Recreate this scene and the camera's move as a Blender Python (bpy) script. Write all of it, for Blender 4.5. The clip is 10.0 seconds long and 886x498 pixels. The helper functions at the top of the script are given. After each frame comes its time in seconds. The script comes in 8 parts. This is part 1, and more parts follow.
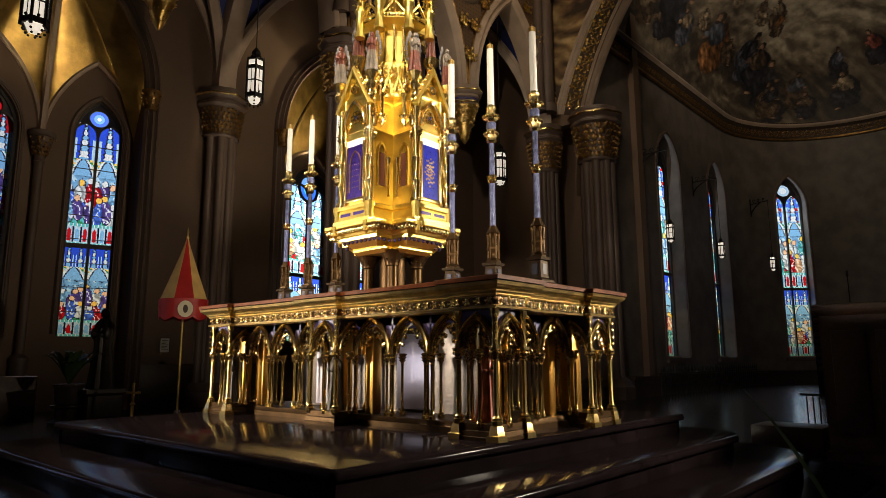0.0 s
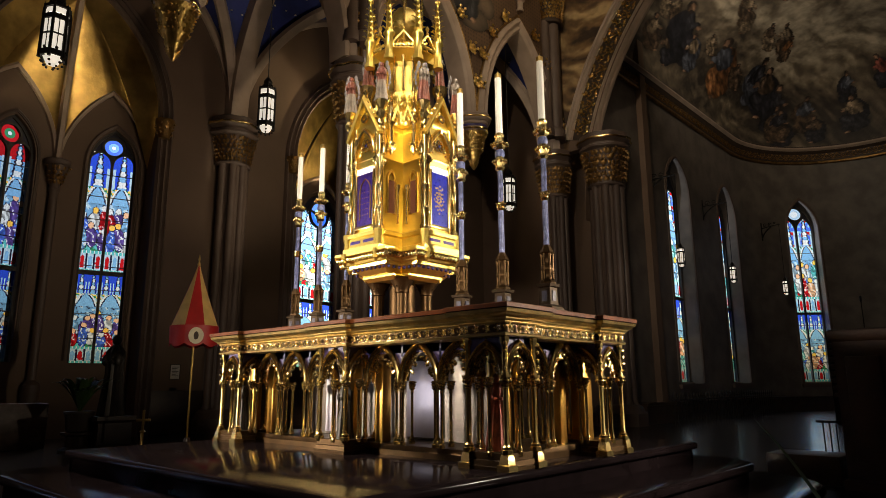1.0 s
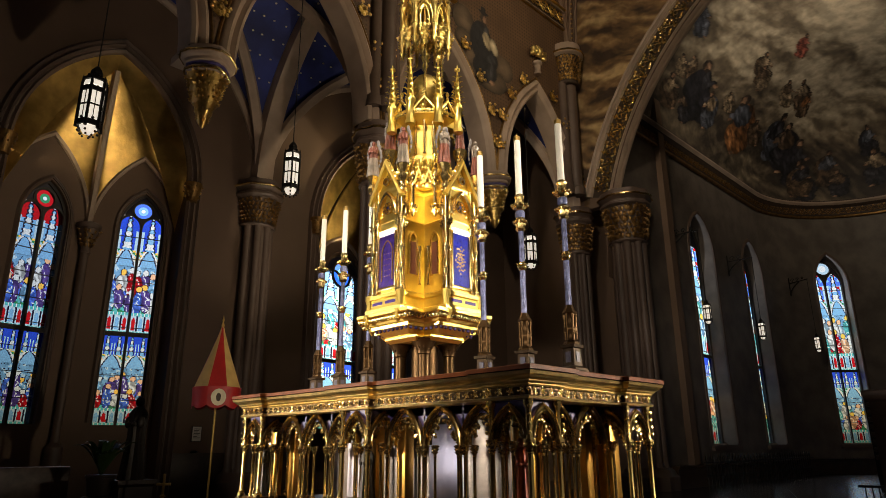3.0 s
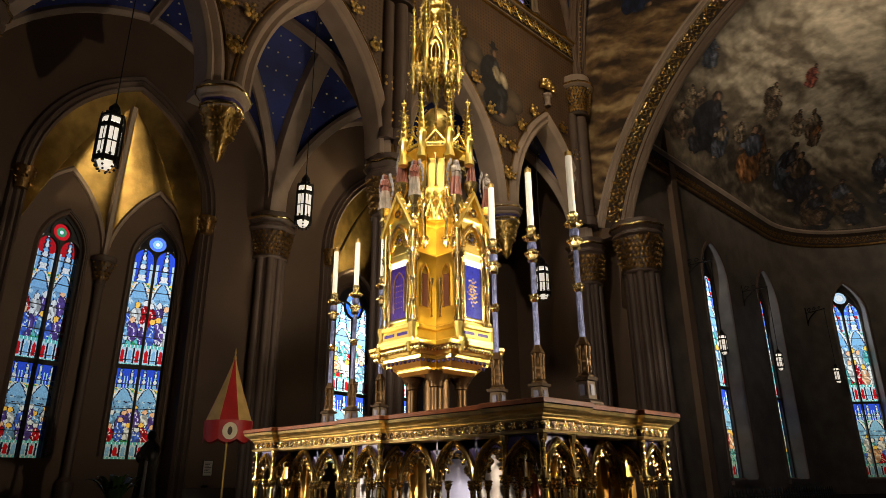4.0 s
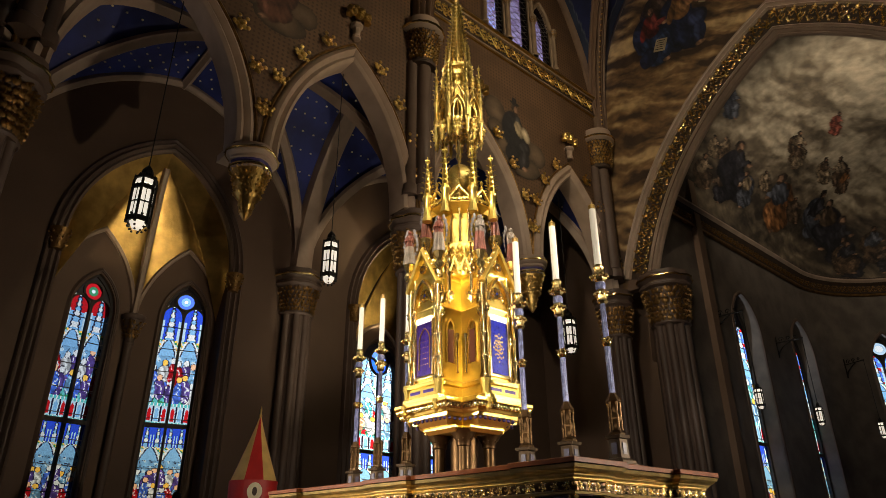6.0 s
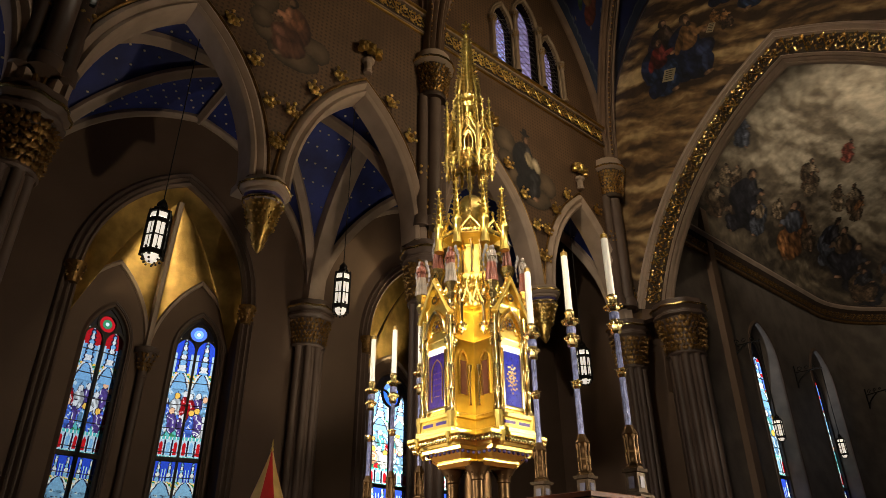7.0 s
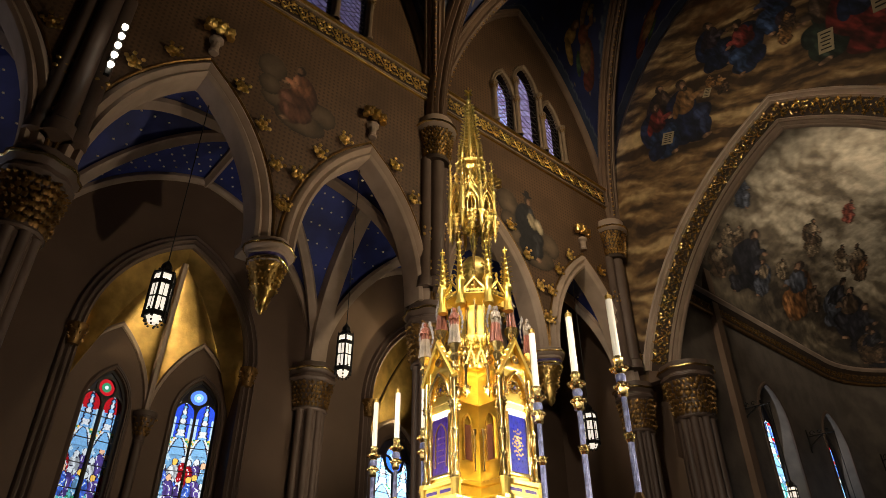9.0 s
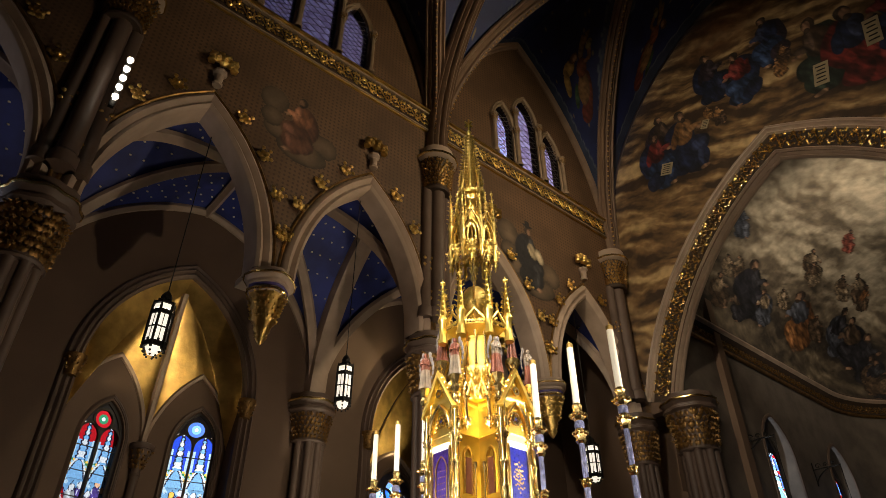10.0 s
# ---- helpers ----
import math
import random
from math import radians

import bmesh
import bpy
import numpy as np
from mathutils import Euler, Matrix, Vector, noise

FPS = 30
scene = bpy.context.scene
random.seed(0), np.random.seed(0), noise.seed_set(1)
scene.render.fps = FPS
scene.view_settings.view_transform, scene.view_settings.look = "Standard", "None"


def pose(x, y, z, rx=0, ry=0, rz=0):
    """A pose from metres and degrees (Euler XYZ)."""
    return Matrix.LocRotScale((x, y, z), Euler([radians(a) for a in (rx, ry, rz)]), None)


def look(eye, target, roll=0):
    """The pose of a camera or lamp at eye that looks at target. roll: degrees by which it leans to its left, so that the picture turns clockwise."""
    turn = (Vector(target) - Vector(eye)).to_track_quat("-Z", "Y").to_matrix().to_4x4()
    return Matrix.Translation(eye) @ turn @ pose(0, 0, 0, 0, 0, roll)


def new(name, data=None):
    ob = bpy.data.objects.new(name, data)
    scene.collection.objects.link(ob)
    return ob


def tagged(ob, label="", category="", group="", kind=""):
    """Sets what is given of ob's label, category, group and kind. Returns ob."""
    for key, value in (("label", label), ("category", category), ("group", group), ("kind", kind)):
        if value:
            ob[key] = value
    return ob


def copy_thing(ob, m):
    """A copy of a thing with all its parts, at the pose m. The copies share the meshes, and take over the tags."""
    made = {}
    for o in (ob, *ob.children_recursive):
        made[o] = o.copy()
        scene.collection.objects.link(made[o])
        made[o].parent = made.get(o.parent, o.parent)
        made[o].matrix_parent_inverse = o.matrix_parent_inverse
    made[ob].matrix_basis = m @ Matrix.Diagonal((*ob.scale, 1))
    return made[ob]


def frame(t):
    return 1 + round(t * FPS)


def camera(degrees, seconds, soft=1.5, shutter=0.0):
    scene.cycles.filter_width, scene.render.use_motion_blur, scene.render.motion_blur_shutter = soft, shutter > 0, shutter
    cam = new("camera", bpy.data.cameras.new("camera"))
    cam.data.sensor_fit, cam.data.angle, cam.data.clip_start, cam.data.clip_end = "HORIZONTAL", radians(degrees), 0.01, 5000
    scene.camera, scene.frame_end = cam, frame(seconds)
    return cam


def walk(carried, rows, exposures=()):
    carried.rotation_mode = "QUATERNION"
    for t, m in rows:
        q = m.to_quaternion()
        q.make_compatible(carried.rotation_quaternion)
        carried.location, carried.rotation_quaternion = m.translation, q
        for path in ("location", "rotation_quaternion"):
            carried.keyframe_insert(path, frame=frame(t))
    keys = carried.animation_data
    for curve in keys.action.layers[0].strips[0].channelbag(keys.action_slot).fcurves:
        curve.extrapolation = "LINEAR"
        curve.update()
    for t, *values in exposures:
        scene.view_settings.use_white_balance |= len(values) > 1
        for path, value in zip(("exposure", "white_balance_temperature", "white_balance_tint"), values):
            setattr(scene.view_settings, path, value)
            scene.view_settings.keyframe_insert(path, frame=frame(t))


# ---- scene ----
cam = camera(68.45, 10.0, soft=0.7)
PATH = [
    (0.0, 0.000, 0.000, 1.150, 9.553, 0.234, -48.000),
    (0.5, -0.007, -0.009, 1.157, 10.595, 0.262, -47.561),
    (1.0, -0.012, -0.016, 1.164, 11.744, 0.296, -47.108),
    (1.5, -0.017, -0.022, 1.170, 12.922, 0.296, -46.663),
    (2.0, -0.021, -0.027, 1.176, 14.196, 0.333, -46.133),
    (2.5, -0.024, -0.031, 1.181, 15.458, 0.338, -45.627),
    (4.0, -0.029, -0.037, 1.194, 19.531, 0.338, -44.019),
    (4.5, -0.030, -0.038, 1.198, 20.731, 0.294, -43.480),
    (5.0, -0.030, -0.038, 1.201, 21.882, 0.307, -42.915),
    (5.5, -0.030, -0.038, 1.204, 23.038, 0.289, -42.347),
    (7.0, -0.029, -0.035, 1.209, 26.956, 0.240, -40.585),
    (7.5, -0.029, -0.034, 1.211, 28.332, 0.199, -40.338),
    (8.0, -0.028, -0.033, 1.211, 29.568, 0.233, -40.299),
    (8.5, -0.028, -0.032, 1.212, 30.873, 0.203, -40.296),
    (9.0, -0.029, -0.031, 1.212, 32.315, 0.206, -40.275),
    (9.5, -0.029, -0.031, 1.211, 33.684, 0.211, -40.267),
    (10.0, -0.030, -0.032, 1.211, 34.961, 0.188, -40.244),
]
walk(cam, [(t, pose(x, y, z, 90 + p, r, yaw)) for t, x, y, z, p, r, yaw in PATH], [(0.0, -0.24), (2.5, -0.18), (5.0, -0.1), (8.0, -0.02), (10.0, 0.3)])

# ---- light ----
world = bpy.data.worlds.new("sky")
scene.world = world
world.use_nodes = True
wn = world.node_tree.nodes
sky = wn.new("ShaderNodeTexSky")
sky.sky_type = "NISHITA"
sky.sun_disc = False
sky.sun_elevation, sky.sun_rotation = radians(35), radians(45)
sky.dust_density, sky.air_density = 5.0, 0.8
world.node_tree.links.new(sky.outputs[0], wn["Background"].inputs[0])
wn["Background"].inputs[1].default_value = 0.12


def spot(name, eye, target, watts, degrees, size=0.15, colour=(1.0, 0.78, 0.5), blend=0.6):
    data = bpy.data.lights.new(name, "SPOT")
    data.energy, data.spot_size, data.spot_blend, data.shadow_soft_size, data.color = watts, radians(degrees), blend, size, colour
    ob = new(name, data)
    ob.matrix_world = look(eye, target)
    return ob


def area(name, eye, target, watts, sx, sy, colour=(1.0, 0.85, 0.62)):
    data = bpy.data.lights.new(name, "AREA")
    data.shape, data.size, data.size_y, data.energy, data.color = "RECTANGLE", sx, sy, watts, colour
    ob = new(name, data)
    ob.matrix_world = look(eye, target)
    return ob


# spots from the nave side and the pier's lamp bar; most are added, unseen
LAMP = (1.0, 0.86, 0.68)
spot("nave_spot", (-5.3, 0.0, 3.9), (3.9, 4.2, 2.7), 3600, 22, 0.2, LAMP)
spot("nave_spot", (-4.6, -1.2, 5.2), (3.9, 4.2, 5.5), 3300, 30, 0.2, LAMP)
# no fixture here: added so the altar's brass catches highlights
spot("altar_fill", (-1.5, 8.6, 1.7), (3.1, 5.3, 1.6), 2900, 26, 0.25, LAMP)
spot("altar_fill", (7.4, -1.3, 2.6), (3.9, 2.9, 1.6), 1900, 50, 0.25, LAMP)
spot("pier_spot", (0.75, 9.6, 10.7), (3.4, 4.9, 1.5), 5200, 26, 0.3, LAMP)
# added in place of lamp bars assumed on the south piers
spot("side_spot", (8.4, -1.7, 10.5), (3.9, 3.4, 3.0), 2600, 30, 0.3, LAMP)
spot("side_spot", (0.6, -1.7, 10.5), (3.9, 4.1, 4.2), 3000, 26, 0.3, LAMP)
spot("floor_spot", (7.4, 3.4, 2.1), (3.8, 15.5, 9.2), 900, 84, 0.05, (1.0, 0.82, 0.60), 0.8)
# extra narrow spot added only to pick out the umbrella
spot("nave_spot", (-5.3, 0.6, 3.9), (5.3, 10.8, 2.4), 1100, 13, 0.1, LAMP)
# unseen fill added to brighten the blue aisle vault
spot("aisle_fill", (9.6, 13.6, 2.4), (7.0, 13.2, 13.0), 420, 100, 0.2, (1.0, 0.85, 0.62), 0.9)
# fill added for the apse dome, with no fixture built
spot("dome_fill", (18.3, 1.4, 10.9), (25.2, 6.0, 15.4), 1350, 104, 0.3, (1.0, 0.86, 0.66), 1.0)
# fills added for the mural, the chancel arch and the north wall
spot("nave_top_fill", (2.0, 3.6, 13.0), (16.7, 7.0, 13.4), 2900, 66, 0.3, (1.0, 0.82, 0.58), 0.9)
spot("nave_top_fill", (12.0, -1.4, 12.5), (9.5, 10.5, 14.0), 2600, 80, 0.3, (1.0, 0.80, 0.52), 0.9)

# ---- materials ----


def mat(name, colour, rough=0.6, metal=0.0, vary=0.25, scale=3.0, bump=0.1, fine=40.0, attr="", spec=0.5, second=None):
    m = bpy.data.materials.new(name)
    m.use_nodes = True
    nt = m.node_tree
    n, l = nt.nodes, nt.links
    b = n["Principled BSDF"]
    tc = n.new("ShaderNodeTexCoord")
    big = n.new("ShaderNodeTexNoise")
    big.inputs["Scale"].default_value, big.inputs["Detail"].default_value = scale, 6
    small = n.new("ShaderNodeTexNoise")
    small.inputs["Scale"].default_value, small.inputs["Detail"].default_value = fine, 3
    for t in (big, small):
        l.new(tc.outputs["Object"], t.inputs["Vector"])
    mix = n.new("ShaderNodeMix")
    mix.data_type = "RGBA"
    two = second or [c * (1 - vary) for c in colour]
    mix.inputs[7].default_value = (*colour, 1)
    mix.inputs[6].default_value = (*two, 1)
    ramp = n.new("ShaderNodeValToRGB")
    ramp.color_ramp.elements[0].position, ramp.color_ramp.elements[1].position = 0.35, 0.65
    l.new(big.outputs["Fac"], ramp.inputs["Fac"])
    l.new(ramp.outputs["Color"], mix.inputs[0])
    out = mix.outputs[2]
    if attr:
        at = n.new("ShaderNodeVertexColor")
        at.layer_name = attr
        mul = n.new("ShaderNodeMix")
        mul.data_type, mul.blend_type = "RGBA", "MULTIPLY"
        mul.inputs[0].default_value = 1.0
        l.new(at.outputs["Color"], mul.inputs[6])
        l.new(out, mul.inputs[7])
        out = mul.outputs[2]
    l.new(out, b.inputs["Base Color"])
    rr = n.new("ShaderNodeMapRange")
    spread = 0.03 if metal > 0.9 else 0.1
    rr.inputs[3].default_value, rr.inputs[4].default_value = max(rough - spread, 0.02), min(rough + spread, 1)
    l.new(small.outputs["Fac"], rr.inputs[0])
    l.new(rr.outputs[0], b.inputs["Roughness"])
    b.inputs["Metallic"].default_value = metal
    b.inputs["Specular IOR Level"].default_value = spec
    if bump:
        bp = n.new("ShaderNodeBump")
        bp.inputs["Strength"].default_value, bp.inputs["Distance"].default_value = bump, 0.02
        l.new(small.outputs["Fac"], bp.inputs["Height"])
        l.new(bp.outputs[0], b.inputs["Normal"])
    return m


def glow(name, colour, strength):
    m = bpy.data.materials.new(name)
    m.use_nodes = True
    b = m.node_tree.nodes["Principled BSDF"]
    b.inputs["Base Color"].default_value = (0.8, 0.78, 0.72, 1)
    b.inputs["Emission Color"].default_value = (*colour, 1)
    b.inputs["Emission Strength"].default_value = strength
    return m


def stained():
    m = bpy.data.materials.new("stained_glass")
    m.use_nodes = True
    nt = m.node_tree
    n, l = nt.nodes, nt.links
    at = n.new("ShaderNodeVertexColor")
    at.layer_name = "tint"
    tr = n.new("ShaderNodeBsdfTransparent")
    gl = n.new("ShaderNodeBsdfGlossy")
    gl.inputs["Roughness"].default_value = 0.15
    mx = n.new("ShaderNodeMixShader")
    mx.inputs[0].default_value = 0.03
    l.new(at.outputs["Color"], tr.inputs["Color"])
    l.new(tr.outputs[0], mx.inputs[1])
    l.new(gl.outputs[0], mx.inputs[2])
    l.new(mx.outputs[0], n["Material Output"].inputs["Surface"])
    return m


def diaper():
    """Brown wall paint with a small stencilled gold lozenge pattern."""
    m = mat("stencilled_wall", (0.122, 0.066, 0.032), 0.62, 0.0, 0.35, 1.2, 0.05)
    nt = m.node_tree
    n, l = nt.nodes, nt.links
    b = n["Principled BSDF"]
    base = b.inputs["Base Color"].links[0].from_socket
    tc = n.new("ShaderNodeTexCoord")
    mp = n.new("ShaderNodeMapping")
    mp.inputs["Rotation"].default_value = (0, radians(45), 0)
    l.new(tc.outputs["Object"], mp.inputs["Vector"])
    sep = n.new("ShaderNodeSeparateXYZ")
    l.new(mp.outputs[0], sep.inputs[0])
    waves = []
    for k in (0, 2):
        mu = n.new("ShaderNodeMath")
        mu.operation = "MULTIPLY"
        mu.inputs[1].default_value = 38.0
        si = n.new("ShaderNodeMath")
        si.operation = "SINE"
        l.new(sep.outputs[k], mu.inputs[0])
        l.new(mu.outputs[0], si.inputs[0])
        waves.append(si)
    pr = n.new("ShaderNodeMath")
    pr.operation = "MULTIPLY"
    l.new(waves[0].outputs[0], pr.inputs[0])
    l.new(waves[1].outputs[0], pr.inputs[1])
    gt = n.new("ShaderNodeMath")
    gt.operation = "GREATER_THAN"
    gt.inputs[1].default_value = 0.42
    l.new(pr.outputs[0], gt.inputs[0])
    mx = n.new("ShaderNodeMix")
    mx.data_type = "RGBA"
    mx.inputs[7].default_value = (0.058, 0.03, 0.015, 1)
    l.new(base, mx.inputs[6])
    l.new(gt.outputs[0], mx.inputs[0])
    l.new(mx.outputs[2], b.inputs["Base Color"])
    return m


GOLD = mat("polished_brass", (0.88, 0.65, 0.26), 0.24, 1.0, 0.2, 6, 0.015, 40)
GILT = mat("gilded_carving", (0.82, 0.54, 0.17), 0.32, 1.0, 0.35, 8, 0.3, 50)
GILTWALL = mat("gold_leaf_vault", (0.74, 0.49, 0.15), 0.33, 1.0, 0.45, 2.2, 0.25, 12)
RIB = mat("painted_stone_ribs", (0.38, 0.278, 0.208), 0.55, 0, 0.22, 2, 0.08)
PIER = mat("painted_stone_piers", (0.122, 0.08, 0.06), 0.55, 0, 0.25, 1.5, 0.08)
WALL = mat("plain_painted_wall", (0.15, 0.093, 0.06), 0.7, 0, 0.18, 0.7, 0.06, 25)
APSEWALL = mat("mottled_apse_wall", (0.15, 0.122, 0.10), 0.6, 0, 0.4, 1.6, 0.12, 14)
DIAPER = diaper()
BLUE = mat("blue_vault_paint", (0.028, 0.045, 0.24), 0.6, 0, 0.5, 1.0, 0.05)
NAVEBLUE = mat("painted_nave_vault", (1, 1, 1), 0.6, 0, 0.35, 1.4, 0.05, 30, "paint")
FRESCO = mat("fresco", (1, 1, 1), 0.7, 0, 0.4, 2.6, 0.06, 24, "paint")
STAR = mat("gold_star", (0.95, 0.85, 0.6), 0.4, 0.3, 0.1)
MARBLE = mat("dark_polished_marble", (0.012, 0.008, 0.009), 0.12, 0, 0.5, 5, 0.02, 30, spec=0.02)
FLOOR = mat("dark_stone_floor", (0.03, 0.027, 0.028), 0.22, 0, 0.4, 1.5, 0.04, 20)
DARKWOOD = mat("dark_oak", (0.055, 0.03, 0.016), 0.4, 0, 0.4, 4, 0.2, 30)
REDWOOD = mat("reddish_brown_wood", (0.05, 0.02, 0.01), 0.6, 0, 0.4, 5, 0.15, 30)
MENSA = mat("red_brown_marble_top", (0.15, 0.042, 0.012), 0.5, 0, 0.4, 9, 0.03, 60, spec=0.12)
ENAMEL = mat("lapis_enamel", (0.16, 0.18, 0.36), 0.35, 0.2, 0.6, 30, 0.3, 90)
LAPIS = mat("blue_enamel_door", (0.012, 0.02, 0.42), 0.3, 0, 0.5, 22, 0.1, 60)
PURPLE = mat("purple_enamel_door", (0.05, 0.018, 0.24), 0.3, 0, 0.5, 22, 0.1, 60)
DEEPBLUE = mat("dark_blue_enamel", (0.07, 0.05, 0.20), 0.5, 0, 0.5, 12, 0.1)
WAX = mat("white_wax", (0.88, 0.84, 0.74), 0.5, 0, 0.06, 6, 0.03)
IRON = mat("wrought_iron", (0.018, 0.016, 0.015), 0.45, 0.6, 0.3, 9, 0.1)
REDROBE = mat("painted_red_robe", (0.34, 0.07, 0.04), 0.4, 0.15, 0.5, 14, 0.2)
PALEROBE = mat("painted_pale_robe", (0.27, 0.22, 0.17), 0.4, 0.3, 0.45, 14, 0.2)
ROSEROBE = mat("painted_rose_robe", (0.20, 0.06, 0.035), 0.4, 0.3, 0.45, 14, 0.2)
RED = mat("red_silk", (0.42, 0.014, 0.012), 0.5, 0, 0.2, 5, 0.1, 80)
YELLOW = mat("yellow_silk", (0.62, 0.40, 0.13), 0.5, 0, 0.2, 5, 0.1, 80)
TAN = mat("tan_stone_surround", (0.25, 0.175, 0.11), 0.6, 0, 0.25, 3, 0.08)
CREAM = mat("cream_cloth", (0.7, 0.6, 0.42), 0.6, 0, 0.15, 8, 0.1, 80)
LEAF = mat("green_leaf", (0.05, 0.10, 0.025), 0.35, 0, 0.4, 8, 0.1, 30)
PAPER = mat("white_paper", (0.7, 0.68, 0.62), 0.6, 0, 0.08)
STATUE = mat("dark_bronze_statue", (0.04, 0.032, 0.026), 0.5, 0.3, 0.4, 6, 0.1)
POT = mat("dark_clay_pot", (0.06, 0.04, 0.03), 0.6)
GLASS = stained()
OPAL = glow("lit_opal_glass", (1.0, 0.88, 0.72), 0.85)
DIMOPAL = glow("dim_opal_glass", (1.0, 0.86, 0.7), 0.9)
BULB = glow("lamp_bulb", (1.0, 0.9, 0.72), 5.0)
STRIP = glow("light_strip", (1.0, 0.92, 0.75), 2.2)

# ---- mesh helpers ----


def finish(bm, name, material, smooth=40):
    bmesh.ops.remove_doubles(bm, verts=bm.verts, dist=1e-5)
    bmesh.ops.recalc_face_normals(bm, faces=bm.faces)
    me = bpy.data.meshes.new(name)
    bm.to_mesh(me)
    bm.free()
    me.materials.append(material)
    if smooth:
        me.polygons.foreach_set("use_smooth", [True] * len(me.polygons))
        me.set_sharp_from_angle(angle=radians(smooth))
    return me


def part(name, bm, material, parent=None, label="", kind="", smooth=40):
    ob = new(name, finish(bm, name, material, smooth))
    ob.parent = parent
    return tagged(ob, label=label, kind=kind)


def shared(name, me, parent, m):
    ob = new(name, me)
    ob.parent = parent
    ob.matrix_basis = m
    return ob


def thing(name, label, category, group="", kind="", at=(0, 0, 0)):
    ob = new(name)
    ob.empty_display_size = 0.2
    ob.location = at
    return tagged(ob, label, category, group, kind)


def B():
    return bmesh.new()


def box(bm, x0, x1, y0, y1, z0, z1, bevel=0.0):
    g = bmesh.ops.create_cube(bm, size=1, matrix=Matrix.Translation(((x0 + x1) / 2, (y0 + y1) / 2, (z0 + z1) / 2)) @ Matrix.Diagonal((abs(x1 - x0), abs(y1 - y0), abs(z1 - z0), 1)))
    if bevel:
        es = {e for v in g["verts"] for e in v.link_edges}
        bmesh.ops.bevel(bm, geom=list(es), offset=bevel, segments=2, affect="EDGES", profile=0.5)
    return bm


def lathe(bm, prof, seg=16, at=(0, 0, 0), squash=1.0, lobes=0, lobe=0.0, twist=0.0):
    """A turned form: prof holds (radius, height) from the bottom up. Lobes flute the outline."""
    rings = []
    for r, z in prof:
        ring = []
        for k in range(seg):
            a = 2 * math.pi * k / seg + twist
            q = r * (1 + lobe * math.cos(lobes * a)) if lobes else r
            ring.append(bm.verts.new((at[0] + q * math.cos(a), at[1] + q * math.sin(a) * squash, at[2] + z)))
        rings.append(ring)
    for a, b in zip(rings, rings[1:]):
        for k in range(seg):
            bm.faces.new((a[k], a[(k + 1) % seg], b[(k + 1) % seg], b[k]))
    bm.faces.new(rings[0][::-1])
    bm.faces.new(rings[-1])
    return bm


def ball(bm, at, r, sx=1, sy=1, sz=1, sub=1):
    bmesh.ops.create_icosphere(bm, subdivisions=sub, radius=r, matrix=Matrix.Translation(at) @ Matrix.Diagonal((sx, sy, sz, 1)))
    return bm


def rings(bm, poly, prof):
    """Stacks offset copies of an axis-aligned outline: prof holds (height, offset)."""
    n = len(poly)
    normals = []
    for i in range(n):
        (ax, ay), (bx, by) = poly[i], poly[(i + 1) % n]
        dx, dy = bx - ax, by - ay
        s = math.hypot(dx, dy)
        normals.append((dy / s, -dx / s))
    loops = []
    for z, off in prof:
        loop = []
        for i in range(n):
            a, b = normals[i - 1], normals[i]
            k = 1 + a[0] * b[0] + a[1] * b[1]
            loop.append(bm.verts.new((poly[i][0] + off * (a[0] + b[0]) / k, poly[i][1] + off * (a[1] + b[1]) / k, z)))
        loops.append(loop)
    for a, b in zip(loops, loops[1:]):
        for k in range(n):
            bm.faces.new((a[k], a[(k + 1) % n], b[(k + 1) % n], b[k]))
    bm.faces.new(loops[0][::-1])
    bm.faces.new(loops[-1])
    return bm


def sweep(bm, path, prof, up, closed=False):
    """Runs a closed profile (across, along up) down a path."""
    up = Vector(up)
    path = [Vector(p) for p in path]
    loops = []
    n = len(path)
    for i, p in enumerate(path):
        t0 = (p - path[i - 1]).normalized() if i or closed else None
        t1 = (path[(i + 1) % n] - p).normalized() if i < n - 1 or closed else None
        t0, t1 = t0 or t1, t1 or t0
        s0, s1 = up.cross(t0).normalized(), up.cross(t1).normalized()
        k = max(1 + s0.dot(s1), 0.35)
        side = (s0 + s1) / k
        tangent = (t0 + t1).normalized()
        high = tangent.cross(side).normalized()
        if high.dot(up) < 0:
            high = -high
        loops.append([bm.verts.new(p + side * a + high * b) for a, b in prof])
    m = len(prof)
    for i in range(n if closed else n - 1):
        a, b = loops[i], loops[(i + 1) % n]
        for k in range(m):
            bm.faces.new((a[k], a[(k + 1) % m], b[(k + 1) % m], b[k]))
    if not closed:
        bm.faces.new(loops[0][::-1])
        bm.faces.new(loops[-1])
    return bm


def arch_z(u, s, h):
    """Height of a pointed arch of half span s and rise h at u from its middle."""
    u = min(abs(u), s)
    r = (s * s + h * h) / (2 * s)
    return math.sqrt(max(r * r - (u + r - s) ** 2, 0))


def arch_u(z, s, h):
    r = (s * s + h * h) / (2 * s)
    return math.sqrt(max(r * r - z * z, 0)) - (r - s)


def arch_pts(s, h, n=12, foot=0.0):
    """(u, z) along a pointed arch from the left foot over the top to the right one."""
    half = []
    r = (s * s + h * h) / (2 * s)
    top = math.atan2(h, r - s)
    for k in range(n + 1):
        a = top * k / n
        half.append((-(r * math.cos(a) - (r - s)), r * math.sin(a)))
    pts = ([(-s, -foot)] if foot else []) + half
    return pts + [(-u, z) for u, z in reversed(pts[:-1])]


